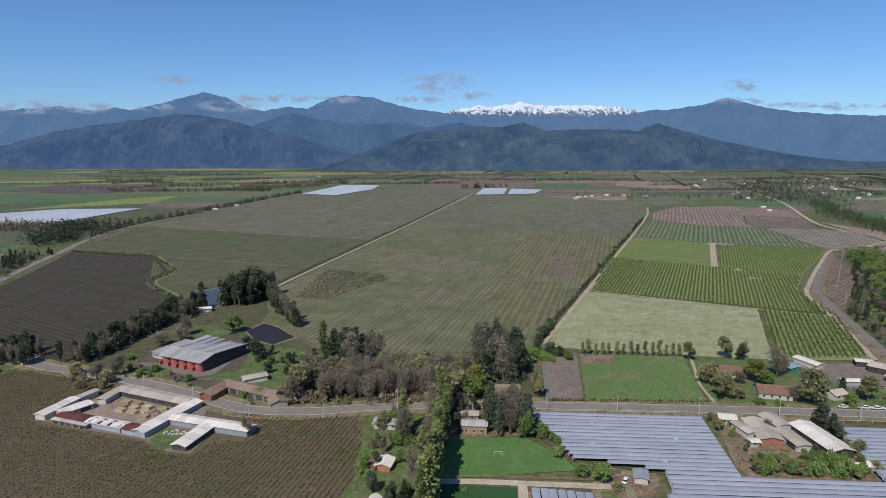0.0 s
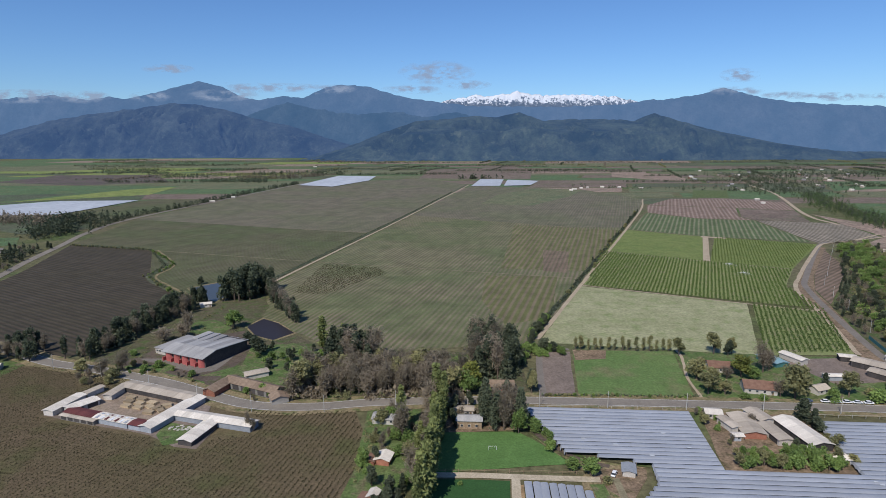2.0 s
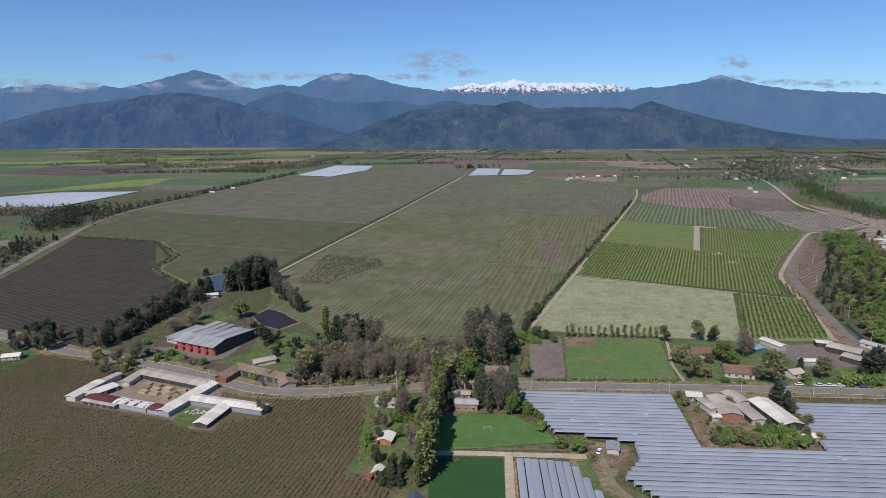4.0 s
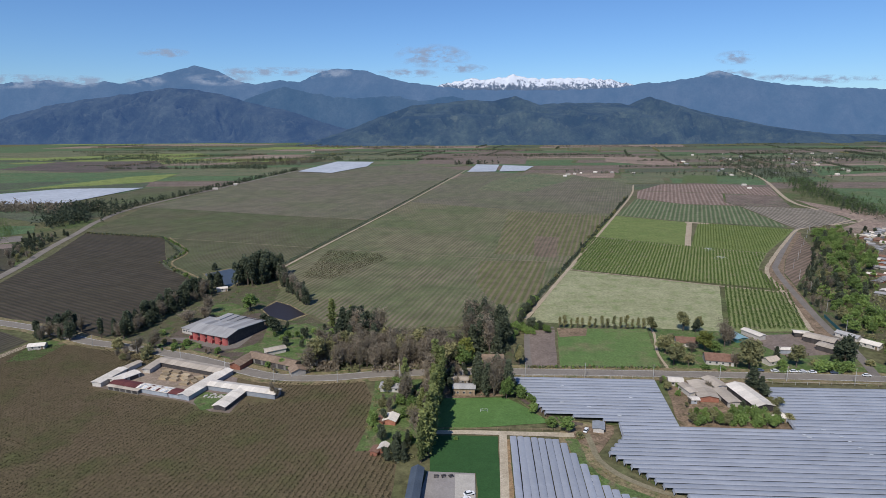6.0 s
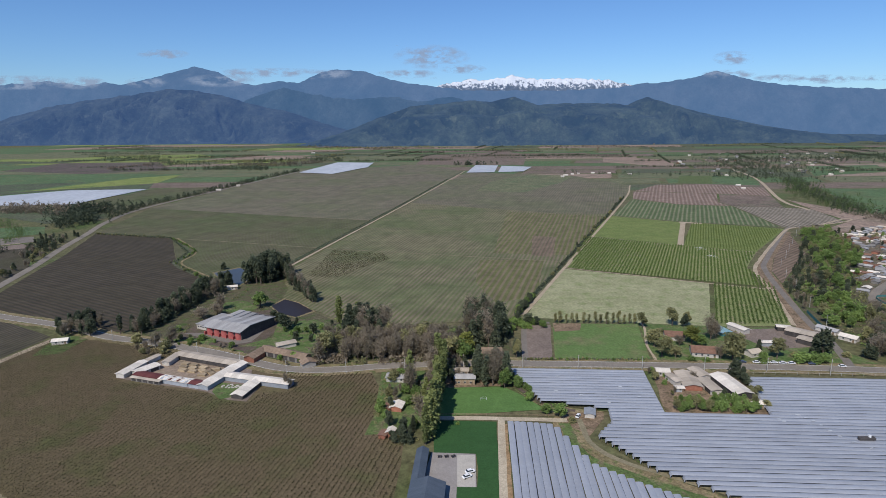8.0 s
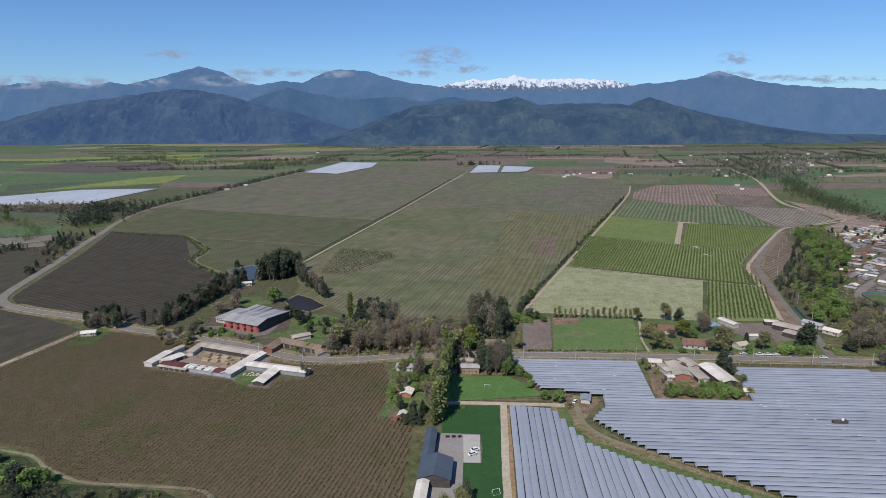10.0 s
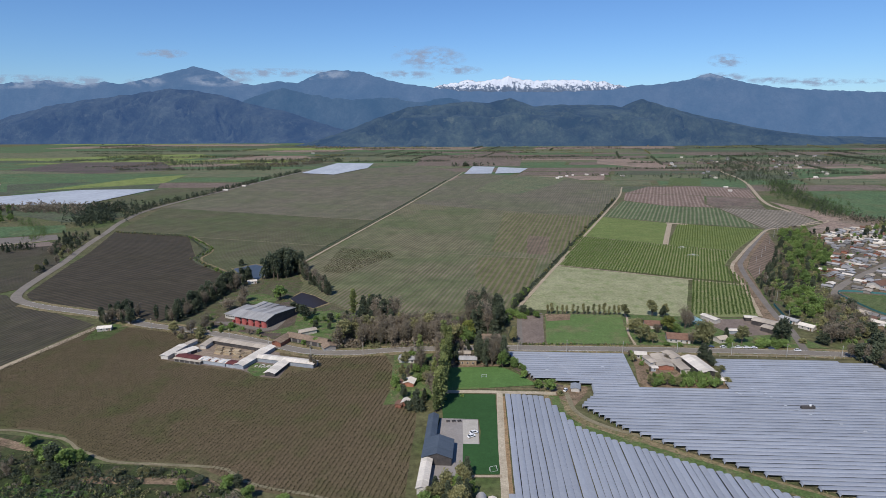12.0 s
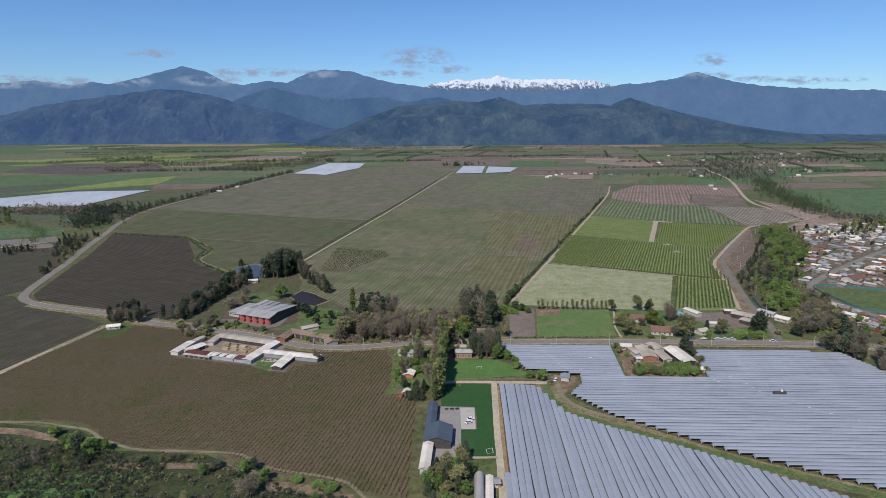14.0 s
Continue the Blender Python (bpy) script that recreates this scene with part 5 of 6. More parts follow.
grove([(258, 240), (280, 220), (290, 180), (272, 180)], 22, ["bare", "euca", "bare"], 7, 13, "trees at the tunnels' end", 4)
avenue([(-212, 322), (-206, 345), (-202, 378), (-190, 425), (-183, 442)], 2.3, ["gum", "gum", "gum", "euca"], 11, 17, "dark windbreak", 2.2)
avenue([(-206, 322), (-199, 345), (-195, 378), (-184, 425)], 2.8, ["gum", "gum", "gum", "bare"], 9, 15, "dark windbreak", 2.0)
grove([(-172, 442), (-150, 445), (-138, 480), (-160, 490), (-172, 470)], 34, ["gum", "gum", "gum", "euca"], 15, 26, "dark grove by the pond", 3.6)
avenue([(-142, 470), (-120, 425), (-98, 388)], 2.6, ["gum", "gum", "gum", "bare"], 11, 17, "dark windbreak", 1.5)
def along(pts, off=0.0):
    """The legs of a line, as rows for hedge_rows."""
    p = [Vector((x + off, y, 0)) for x, y in pts]
    return list(zip(p, p[1:]))


hedge_rows("hedge", along([(-155, 500), (-136, 592), (-54, 967), (30, 1378)]), 1.7, 0.7, 0.55, M["leafdark"], "low dark weedy hedge along the farm track", "hedge", 45, 0.25, 4, 0.6)
hedge_rows("hedge", along([(58, 356), (118, 492), (338, 998)]), 1.8, 1.0, 0.45, M["leafdark"], "dark overgrown bank beside the orchard track", "hedge", 46, 0.15, 4, 0.8)
hedge_rows("hedge", along([(-203, 454), (-241, 493), (-271, 532), (-277, 580), (-331, 662), (-442, 696)]), 1.7, 0.8, 0.5, M["leafdark"], "dark weedy hedge along the ditch", "hedge", 47, 0.15, 4, 0.75)
hedge_rows("hedge", [(Vector((50, 268.6, 0)), Vector((128, 266.4, 0))), (Vector((-20, 269.5, 0)), Vector((16, 269.8, 0)))], 1.2, 0.35, 0.6, M["leafdark"], "low clipped dark hedge along the road", "hedge", 44, 0.05, 4, 0.6)
grove([(-118, 340), (-92, 350), (-60, 322), (-72, 290), (-108, 300)], 12, ["bush", "euca", "broad"], 3, 7, "farmyard shrubs", 6)
grove([(-180, 300), (-150, 297), (-125, 285), (-122, 292), (-150, 305), (-178, 315)], 14, ["bush", "scrub", "bare"], 2, 5, "farmyard shrubs", 4)
grove([(-100, 262), (-80, 262), (-80, 280), (-100, 276)], 6, ["bush", "bare"], 3, 6, "farmyard shrubs", 4)
plant("bare", -85, 236, 8)
plant("bare", -82, 234, 7)
grove([(-168, 286), (-178, 280), (-195, 292), (-200, 305), (-180, 300)], 8, ["bare", "scrub"], 4, 8, "farmyard shrubs", 3)
grove([(-262, 318), (-236, 318), (-236, 340), (-258, 345)], 22, ["gum", "euca", "gum", "bare"], 9, 15, "trees at the road junction", 3.4)
avenue([(-275, 530), (-270, 580), (-325, 655)], 6, ["scrub", "bush"], 2, 4, "hedge in the vineyard")
avenue([(-202, 452), (-240, 490), (-268, 528)], 6, ["scrub", "bush"], 2, 5, "hedge in the vineyard")
avenue([(-330, 664), (-440, 694)], 6, ["scrub"], 2, 3.5, "hedge in the vineyard")
avenue([(-405, 470), (-420, 540), (-440, 600), (-465, 695)], 9, ["euca", "bare", "olive"], 5, 10, "roadside trees", 5)
canopy("tree_belt", [(-515, 760), (-530, 830), (-570, 885), (-520, 900)], 330, 15, 1.5, M["leafdark"], "dark wood beside the road", 81, 4, 14)
canopy("tree_belt", [(-492, 830), (-502, 940), (-472, 1120), (-457, 1228), (-434, 1400), (-394, 1640)], 420, 9, 1.7, M["leafdark"], "dark hedge of trees along the road", 82, 4, 1.5)
canopy("tree_belt", [(-560, 905), (-640, 915), (-760, 915)], 260, 11, 2.0, M["twig"], "brown leafless wood", 83, 3, 14)
grove([(-435, 560), (-478, 670), (-490, 660), (-440, 545)], 18, ["bare", "gum", "euca"], 7, 12, "roadside trees", 5)
grove([(-512, 575), (-490, 588), (-495, 600), (-520, 590)], 12, ["euca", "gum"], 6, 10, "dark trees by the far lane", 5)
grove([(-720, 900), (-640, 780), (-655, 770), (-750, 900)], 14, ["broad", "euca"], 8, 13, "trees by the far lane", 7)
grove([(-540, 620), (-480, 640), (-500, 540), (-590, 560)], 5, ["olive", "bare", "euca"], 5, 9, "trees by the far lane", 7)
avenue([(94, 436), (208, 700), (320, 960), (338, 1000)], 24, ["euca", "scrub"], 3, 6, "shrubs along the track", 1.5)
grove([(442, 634), (396, 542), (342, 445), (289, 373), (268, 345), (294, 418), (311, 439), (372, 523)], 110, ["gum", "bare", "gum", "euca"], 5, 9, "river wood", 3.6, True)
grove([(450, 648), (492, 659), (442, 529), (370, 436), (314, 359), (288, 308), (264, 310), (291, 372), (342, 445), (400, 552)], 190, ["broad", "broad", "broad", "euca", "olive", "bush"], 4.5, 12, "river wood", 4.2, True)
grove([(321, 359), (330, 336), (300, 273), (268, 258), (272, 291), (292, 310)], 60, ["bare", "bare", "olive", "euca"], 8, 13, "river wood", 3.8, True)
grove([(442, 529), (470, 585), (500, 660), (470, 600), (375, 438), (330, 375), (318, 360), (362, 425)], 40, ["bare", "olive", "euca"], 5, 9, "river wood", 4, True)
grove([(285, 300), (330, 290), (420, 225), (380, 210), (300, 240)], 50, ["bare", "broad", "bare", "olive"], 5, 10, "river wood", 5, True)
grove([(490, 610), (470, 655), (560, 660), (640, 720), (700, 700), (560, 600)], 60, ["euca", "olive", "broad"], 5, 10, "river wood", 6, True)
grove([(345, 385), (420, 490), (490, 610), (640, 700), (760, 640), (640, 300), (420, 300)], 170, ["euca", "olive", "bare", "broad"], 3, 6, "village trees", 5, True)
canopy("tree_belt", [(822, 1298), (700, 1034), (670, 918), (630, 811)], 620, 7, 1.5, M["leafriver"], "green river trees in a dense winding belt", 99, 4, 13)
canopy("tree_belt", [(830, 1320), (705, 1040), (672, 918), (630, 800)], 300, 8, 1.8, M["leafdark"], "dark green river trees in a winding belt", 100, 4, 11)
canopy("tree_belt", [(630, 800), (640, 735), (720, 715), (900, 690)], 200, 8, 2.0, M["twig"], "brown river trees in a winding belt", 101, 4, 9)
canopy("tree_belt", [(630, 790), (645, 730), (720, 705), (900, 680)], 120, 9, 2.0, M["leafdark"], "dark river trees in a winding belt", 102, 4, 8)
SCRUB = [(-330, 146), (-235, 148), (-205, 142), (-192, 150), (-172, 132), (-118, 123), (-86, 103), (-60, 97), (-42, 86), (-38, 78), (-330, 78)]
thicket("shrubs", [(-76, 266), (-52, 264.5), (-30, 267), (12, 269), (14, 284), (-20, 302), (-42, 308), (-62, 302)], 260, 4.2, M["twig"], "leafless brown undergrowth below the grove", 13)
thicket("shrubs", [(-76, 266), (-52, 264.5), (-30, 267), (12, 269), (14, 284), (-20, 302), (-42, 308), (-62, 302)], 110, 2.6, M["leafolive"], "olive undergrowth below the grove", 14)
thicket("shrubs", [(16, 288), (42, 286), (44, 330), (20, 345)], 60, 4.0, M["leafdark"], "dark undergrowth below gum trees", 15)
thicket("shrubs", [(2, 257), (34, 256), (36, 240), (22, 236), (2, 244)], 45, 3.0, M["twig"], "brown undergrowth below the pines", 16)
thicket("shrubs", [(266, 300), (298, 405), (398, 545), (450, 655), (490, 668), (457, 572), (369, 430), (335, 370), (319, 332), (290, 262)], 700, 3.6, M["leafolive"], "olive undergrowth of the river wood", 17)
thicket("shrubs", [(-215, 322), (-208, 350), (-204, 380), (-192, 425), (-184, 442), (-178, 438), (-186, 420), (-194, 376), (-198, 346), (-204, 322)], 150, 5.5, M["leafdark"], "dark undergrowth of the windbreak", 18)
thicket("shrubs", SCRUB, 2300, 1.9, M["leafdark"], "dark green thicket on the stream bank", 3)
thicket("shrubs", SCRUB, 450, 1.4, M["leafgreen"], "leafy green thicket on the stream bank", 5)
thicket("shrubs", SCRUB, 500, 1.7, M["leafolive"], "olive-brown thicket on the stream bank", 6)
thicket("shrubs", SCRUB, 500, 1.8, M["twig"], "leafless brown thicket on the stream bank", 7)
grove(SCRUB, 34, ["broad", "bare", "olive"], 4, 7, "trees by the stream", 6)
canopy("tree_belt", [(-690, 1740), (-560, 1740), (-500, 1700)], 180, 10, 2.4, M["leafdark"], "dark grove behind light fields", 91, belly=14)
canopy("tree_belt", [(-1420, 2150), (-1100, 2240), (-860, 1960), (-700, 2050)], 700, 6, 2.6, M["leafdark"], "scrub-covered low hill", 92, belly=25)
canopy("tree_belt", [(-640, 2060), (-400, 2080), (-330, 2060)], 170, 13, 2.0, M["leafdark"], "row of dark poplars behind fields", 93, belly=3)
canopy("tree_belt", [(-640, 1900), (-460, 1920), (-400, 1990)], 240, 10, 2.2, M["twig"], "brown leafless belt of trees", 94, belly=6)
canopy("tree_belt", [(60, 1830), (190, 1840)], 30, 12, 3, M["leafdark"], "small dark copse beside white sheets", 95, belly=6)
canopy("tree_belt", [(760, 1330), (900, 1500), (1000, 1900)], 620, 8, 2.4, M["leafdark"], "trees among far village houses", 96, belly=60)
canopy("tree_belt", [(1000, 1900), (1500, 2000), (2000, 2000)], 700, 9, 2.6, M["leafdark"], "trees among far village houses", 97, belly=90)
canopy("tree_belt", [(330, 1560), (480, 1450), (620, 1420), (760, 1340)], 60, 9, 2.6, M["leafdark"], "trees along the far lane", 98, belly=12)


# ---- buildings ----
def gable(w, d, eave, rise, over=0.5, thick=0.18):
    """A gabled roof with its ridge along x, with thickness and overhang."""
    x, y = w / 2 + over, d / 2 + over
    drop = rise * over / (d / 2)
    bm = bmesh.new()
    lo, hi = eave - drop, eave + rise
    ring = [(-y, lo), (0, hi), (y, lo), (y, lo - thick), (0, hi - thick), (-y, lo - thick)]
    a = [bm.verts.new((-x, p, q)) for p, q in ring]
    b = [bm.verts.new((x, p, q)) for p, q in ring]
    for i in range(6):
        j = (i + 1) % 6
        bm.faces.new((a[i], a[j], b[j], b[i]))
    for r in (a, b):
        bm.faces.new((r[0], r[1], r[4], r[5]))
        bm.faces.new((r[1], r[2], r[3], r[4]))
    bmesh.ops.recalc_face_normals(bm, faces=bm.faces[:])
    return bm


def shell(w, d, eave, rise):
    """Walls up to a gable."""
    bm = bmesh.new()
    x, y = w / 2, d / 2
    a = [bm.verts.new(v) for v in ((-x, -y, -0.2), (-x, y, -0.2), (-x, y, eave - 0.2), (-x, 0, eave + rise - 0.2), (-x, -y, eave - 0.2))]
    b = [bm.verts.new((x, v.co.y, v.co.z)) for v in a]
    bm.faces.new(a)
    bm.faces.new(b[::-1])
    for i in range(5):
        j = (i + 1) % 5
        bm.faces.new((a[i], b[i], b[j], a[j]))
    bmesh.ops.recalc_face_normals(bm, faces=bm.faces[:])
    return bm


def house(name, label, x, y, turn, w, d, eave, rise, wall, roof, windows=2, door=True, group="", category="house", z=0.25):
    ob = thing(name, label, category, x, y, z, turn, group)
    part("wall", shell(w, d, eave, rise), M[wall], ob)
    part("roof", gable(w, d, eave, rise), M[roof], ob)
    for side in (-1, 1):
        for i in range(windows):
            cx = -w / 2 + w * (i + 0.7) / (windows + 0.4)
            y0 = side * d / 2
            win = part("window", block(cx - 0.6, y0 - 0.05, 0.95, cx + 0.6, y0 + 0.05, min(2.1, eave - 0.35)), M["plaster"], ob)
            part("pane", block(cx - 0.5, y0 - 0.08, 1.05, cx + 0.5, y0 + 0.08, min(2.0, eave - 0.45)), M["glass"], win)
    if door:
        part("door", block(w * 0.36 - 0.5, -d / 2 - 0.06, 0, w * 0.36 + 0.5, -d / 2 + 0.06, min(2.05, eave - 0.3)), M["wood"], ob)
    return ob


def long_shed(name, label, p, q, d, eave, rise, wall, roof, openings=0, category="shed", group=""):
    """A long low building between two points."""
    p, q = Vector((*p, 0)), Vector((*q, 0))
    c, v = (p + q) / 2, q - p
    w = v.length
    ob = thing(name, label, category, c.x, c.y, 0.25, math.degrees(math.atan2(v.y, v.x)), group)
    part("wall", shell(w, d, eave, rise), M[wall], ob)
    n = max(1, round(w / 4.5))
    for i in range(n):
        bm = gable((w + 1.2) / n, d, eave, rise, 0.0)
        bmesh.ops.translate(bm, vec=((i + 0.5) * (w + 1.2) / n - w / 2 - 0.6, 0, 0.02 * (i % 2)), verts=bm.verts[:])
        bmesh.ops.scale(bm, vec=(1, 1 + 1.0 / d, 1), verts=bm.verts[:])
        part("roof_sheet", bm, M[roof], ob)
    # Dark panels on the wall give open bays their inner shade.
    for i in range(openings):
        cx = -w / 2 + w * (i + 0.5) / openings
        part("opening", block(cx - w / openings * 0.36, -d / 2 - 0.08, 0.1, cx + w / openings * 0.36, -d / 2 + 0.05, eave - 0.5), M["darkwall"], ob, "dark panel standing for an open bay in shade")
    return ob


house("house", "small white-roofed house at the road junction", -249, 306, 15, 9, 6, 2.6, 1.0, "plaster", "roofwhite", 2)
# courtyard farm
# Dark wall and bay panels carry the shade of the open veranda.
long_shed("farm_wing", "long low farm wing with pale fibre roof round the courtyard", (-161, 280.5), (-120, 263.8), 7.5, 2.7, 0.8, "darkwall", "rooftan", 7)
long_shed("farm_wing", "short farm wing closing the courtyard", (-163.2, 266.5), (-161, 280), 4.5, 2.6, 0.6, "plaster", "rooftan", 0)
long_shed("farm_wing", "long white-roofed farm wing with blue-grey wall", (-117.2, 264.5), (-128.8, 233.5), 6.6, 2.7, 0.9, "bluewall", "roofwhite", 0)
long_shed("farm_wing", "farm wing with rusty red roof sheets", (-172.5, 251.3), (-156.8, 245.7), 5.2, 2.6, 0.5, "plaster", "roofrust", 0)
long_shed("farm_wing", "farm wing with patched white roof sheets", (-156.2, 245.6), (-137.5, 239.2), 5.2, 2.6, 0.5, "bluewall", "roofwhite", 0)
long_shed("farm_wing", "farm wing end with rusty red roof", (-136.9, 239), (-131, 237), 5.2, 2.6, 0.5, "bluewall", "roofrust", 0)
long_shed("farm_wing", "low lean-to with pale fibre roof", (-173.5, 247.6), (-154.8, 241.2), 2.2, 2.1, 0.25, "greywall", "rooftan", 5)
long_shed("farm_wing", "white-roofed farm shed at the yard's corner", (-181.6, 250), (-177, 268), 5.4, 2.6, 0.7, "plaster", "roofwhite", 0)
long_shed("farm_wing", "inner white-roofed farm shed beside the yard", (-174.2, 252.5), (-167, 263.4), 6.4, 2.6, 0.7, "plaster", "roofwhite", 2)
long_shed("farm_wing", "low farm shed with tan roof", (-176, 270), (-172.5, 278), 3.6, 2.4, 0.5, "plaster", "rooftan", 0)
long_shed("farm_wing", "long white-roofed wing leading out of the courtyard", (-120, 247.6), (-82, 236), 6.2, 2.7, 0.9, "bluewall", "roofwhite", 0)
# Open on posts: its dark walls stand in for the shade beneath.
long_shed("open_shed", "free-standing white-roofed shed by the vines", (-106.8, 222), (-102, 239.5), 6.6, 2.3, 0.9, "darkwall", "roofwhite", 0)
field("farm_green", [(-124, 243), (-109, 239), (-106, 226), (-116, 222), (-123, 231)], M["garden"], "weedy green corner beside the farm", "yard", z=0.26)
for i in range(14):
    ob = thing("rubble", "pale broken slab in the weedy corner", "rubble", -120 + RNG.uniform(0, 11), 235 + RNG.uniform(0, 5), 0.26, RNG.uniform(0, 180), "rubble by the farm")
    part("slab", block(-0.7, -0.45, -0.05, 0.7, 0.45, 0.3, bevel=0.06), M["plaster"], ob)


for i in range(7):
    ob = thing("roof_sheet", "loose pale metal sheet laid on the farm roof", "roof sheet", -154.2 + 2.6 * i, 244.3 - 0.89 * i, 2.98, -19, "loose sheets on the roof")
    part("sheet", block(-0.6, -2.4, 0, 0.6, 2.2, 0.3), M["roofrust" if i in (2, 4) else "carwhite" if i % 2 else "bluewall"], ob)


def timber_stack(x, y, turn):
    ob = thing("timber_stack", "stack of weathered boards in the farm yard", "timber", x, y, 0.26, turn, "timber in the courtyard")
    for i in range(3):
        bm = block(-2.6 + 0.1 * i, -1.5, 0.4 * i - 0.02, 2.6 - 0.15 * i, 1.5 - 0.1 * i, 0.4 * i + 0.36, bevel=0.03)
        part("board_layer", bm, M["boards"], ob)


for x, y, a in ((-152, 268, -20), (-146, 266, -20), (-151, 263.5, -20), (-145, 261.5, -20), (-150, 259, -20), (-139, 262, -22), (-143.5, 257, -18), (-138, 257.5, -40), (-134, 256, 35), (-131, 259, 20), (-136, 252, -10), (-131.5, 254, -50)):
    timber_stack(x, y, a)


# winery
def winery():
    ax, ay = Vector((-159, 319)), Vector((-132, 306.5))
    c = (ax + ay) / 2
    turn = math.degrees(math.atan2(ay.y - ax.y, ay.x - ax.x))
    ob = thing("winery", "large farm winery with grey metal roof and red recessed front", "warehouse", c.x, c.y, 0.25, turn)
    w, d, e = 31, 34, 6.2
    part("wall", block(-w / 2, 1.2, -0.2, w / 2, d, e), M["darkwall"], ob)
    x = w / 2 + 0.8
    ring = [(-1.2, e - 0.3), (9, e + 1.9), (d + 0.8, e - 0.2), (d + 0.8, e - 0.5), (9, e + 1.6), (-1.2, e - 0.6)]
    for (y0, z0), (y1, z1) in ((ring[0], ring[1]), (ring[1], ring[2])):
        for i in range(8):
            xa, xb = -x + 2 * x * i / 8, -x + 2 * x * (i + 1) / 8 - 0.06
            lift = 0.03 * (i % 2)
            bm = bmesh.new()
            lo = [bm.verts.new(v) for v in ((xa, y0, z0 - 0.3), (xb, y0, z0 - 0.3), (xb, y1, z1 - 0.3), (xa, y1, z1 - 0.3))]
            hi = [bm.verts.new((v.co.x, v.co.y, v.co.z + 0.3 + lift)) for v in lo]
            bm.faces.new(lo[::-1])
            bm.faces.new(hi)
            for k in range(4):
                bm.faces.new((lo[k], lo[(k + 1) % 4], hi[(k + 1) % 4], hi[k]))
            bmesh.ops.recalc_face_normals(bm, faces=bm.faces[:])
            part("roof_sheet", bm, M["roofzinc"], ob)
    bays = 5
    for i in range(bays):
        x0 = -w / 2 + w * i / bays
        bm = tube(bmesh.new(), (x0 + w / bays / 2, 2.3, 0), (x0 + w / bays / 2, 2.3, e - 0.4), 2.6, 2.6, 20)
        part("red_bay", bm, M["red"], ob, "rounded red bay of the front")
        part("pier", block(x0 - 0.35, -0.9, -0.1, x0 + 0.35, 1.4, 2.2), M["red"], ob)
        part("lintel", block(x0 + 0.3, 0.2, e - 1.0, x0 + w / bays - 0.3, 1.3, e - 0.25), M["darkwall"], ob)
    for sx in (-w / 2, w / 2 - 0.3):
        bm = bmesh.new()
        lo = [bm.verts.new((sx, p, q)) for p, q in ((1.2, e - 0.3), (d, e - 0.3), (9, e + 1.55))]
        hi = [bm.verts.new((sx + 0.3, v.co.y, v.co.z)) for v in lo]
        bm.faces.new(lo)
        bm.faces.new(hi[::-1])
        for i in range(3):
            bm.faces.new((lo[i], hi[i], hi[(i + 1) % 3], lo[(i + 1) % 3]))
        bmesh.ops.recalc_face_normals(bm, faces=bm.faces[:])
        part("gable_wall", bm, M["darkwall"], ob)
    for k in range(3):
        part("roof_step", block(-w / 2 + 1 + 5.5 * k, 20 - 3 * k, e + 0.2, -w / 2 + 5.8 + 5.5 * k, 33, e + 1.5 - 0.25 * k, bevel=0.05), M["roofzinc"], ob, "pale stepped roof strip")
    side = thing("winery_annex", "low white annex with small dark windows", "shed", c.x, c.y, 0.25, turn)
    bm = block(-w / 2 - 14, 6, -0.2, -w / 2 - 0.4, 30, 3.6)
    part("wall", bm, M["plaster"], side)
    part("roof", block(-w / 2 - 14.6, 5.4, 3.6, -w / 2 - 0.4, 30.6, 3.9, bevel=0.08), M["roofzinc"], side)
    for i in range(6):
        part("window", block(-w / 2 - 13 + 2.1 * i, 5.92, 1.6, -w / 2 - 11.6 + 2.1 * i, 6.1, 2.5), M["glass"], side)


winery()
# Grey walls and dark panels hold the veranda's shade in their colour.
long_shed("farmhouse", "long farmhouse with brown clay-tile roof along the road", (-110, 285), (-80, 270), 8, 3.2, 1.8, "greywall", "roofbrown", 6, "house")
long_shed("farmhouse", "farmhouse wing with brown tile roof", (-115, 270), (-110, 284), 7, 3.0, 1.6, "brickwall", "roofbrown", 0, "house")
long_shed("farmhouse", "farmhouse end wing with brown tile roof", (-80, 267), (-77, 261), 8, 2.8, 1.5, "greywall", "roofbrown", 0, "house")
long_shed("shed", "whitish corrugated shed among the trees", (-74, 276), (-66, 290), 5, 2.6, 0.9, "plaster", "roofwhite", 0)
long_shed("shed", "pale roofed shed behind the farmhouse", (-104, 292), (-94, 298), 6, 2.6, 0.9, "plaster", "rooftan", 0)
house("shed", "small white pump house beside the pond", -178, 430, 20, 8, 5, 2.8, 0.9, "plaster", "roofwhite", 1)

# houses between the trees
house("house", "small house with grey roof beside the road", -24, 243, -8, 12, 7, 2.6, 1.0, "plaster", "roofzinc")
house("house", "small house with white roof and red porch", -22.5, 209, 78, 6.5, 6, 2.3, 1.0, "brickwall", "roofwhite")
house("lean_to", "low rusty red porch beside a small house", -27, 208.5, 78, 5.5, 3.2, 2.0, 0.4, "brickwall", "rooftile", 1, category="shed")
house("house", "small house with white roof and rusty lean-to", -24, 184, 72, 5, 3.4, 2.3, 0.8, "brickwall", "roofwhite", 1)
house("lean_to", "low rusty red lean-to beside a small house", -27, 182.5, 72, 4.6, 3.2, 2.0, 0.4, "brickwall", "rooftile", 1, category="shed")
house("house", "house with pale flat roof under the pines", 11, 250, -4, 9, 5, 2.8, 0.6, "plaster", "rooftan")
house("house", "weathered timber house with veranda by the lawn", 13, 238, -4, 11, 6, 4.0, 1.0, "wood", "roofzinc", 3)
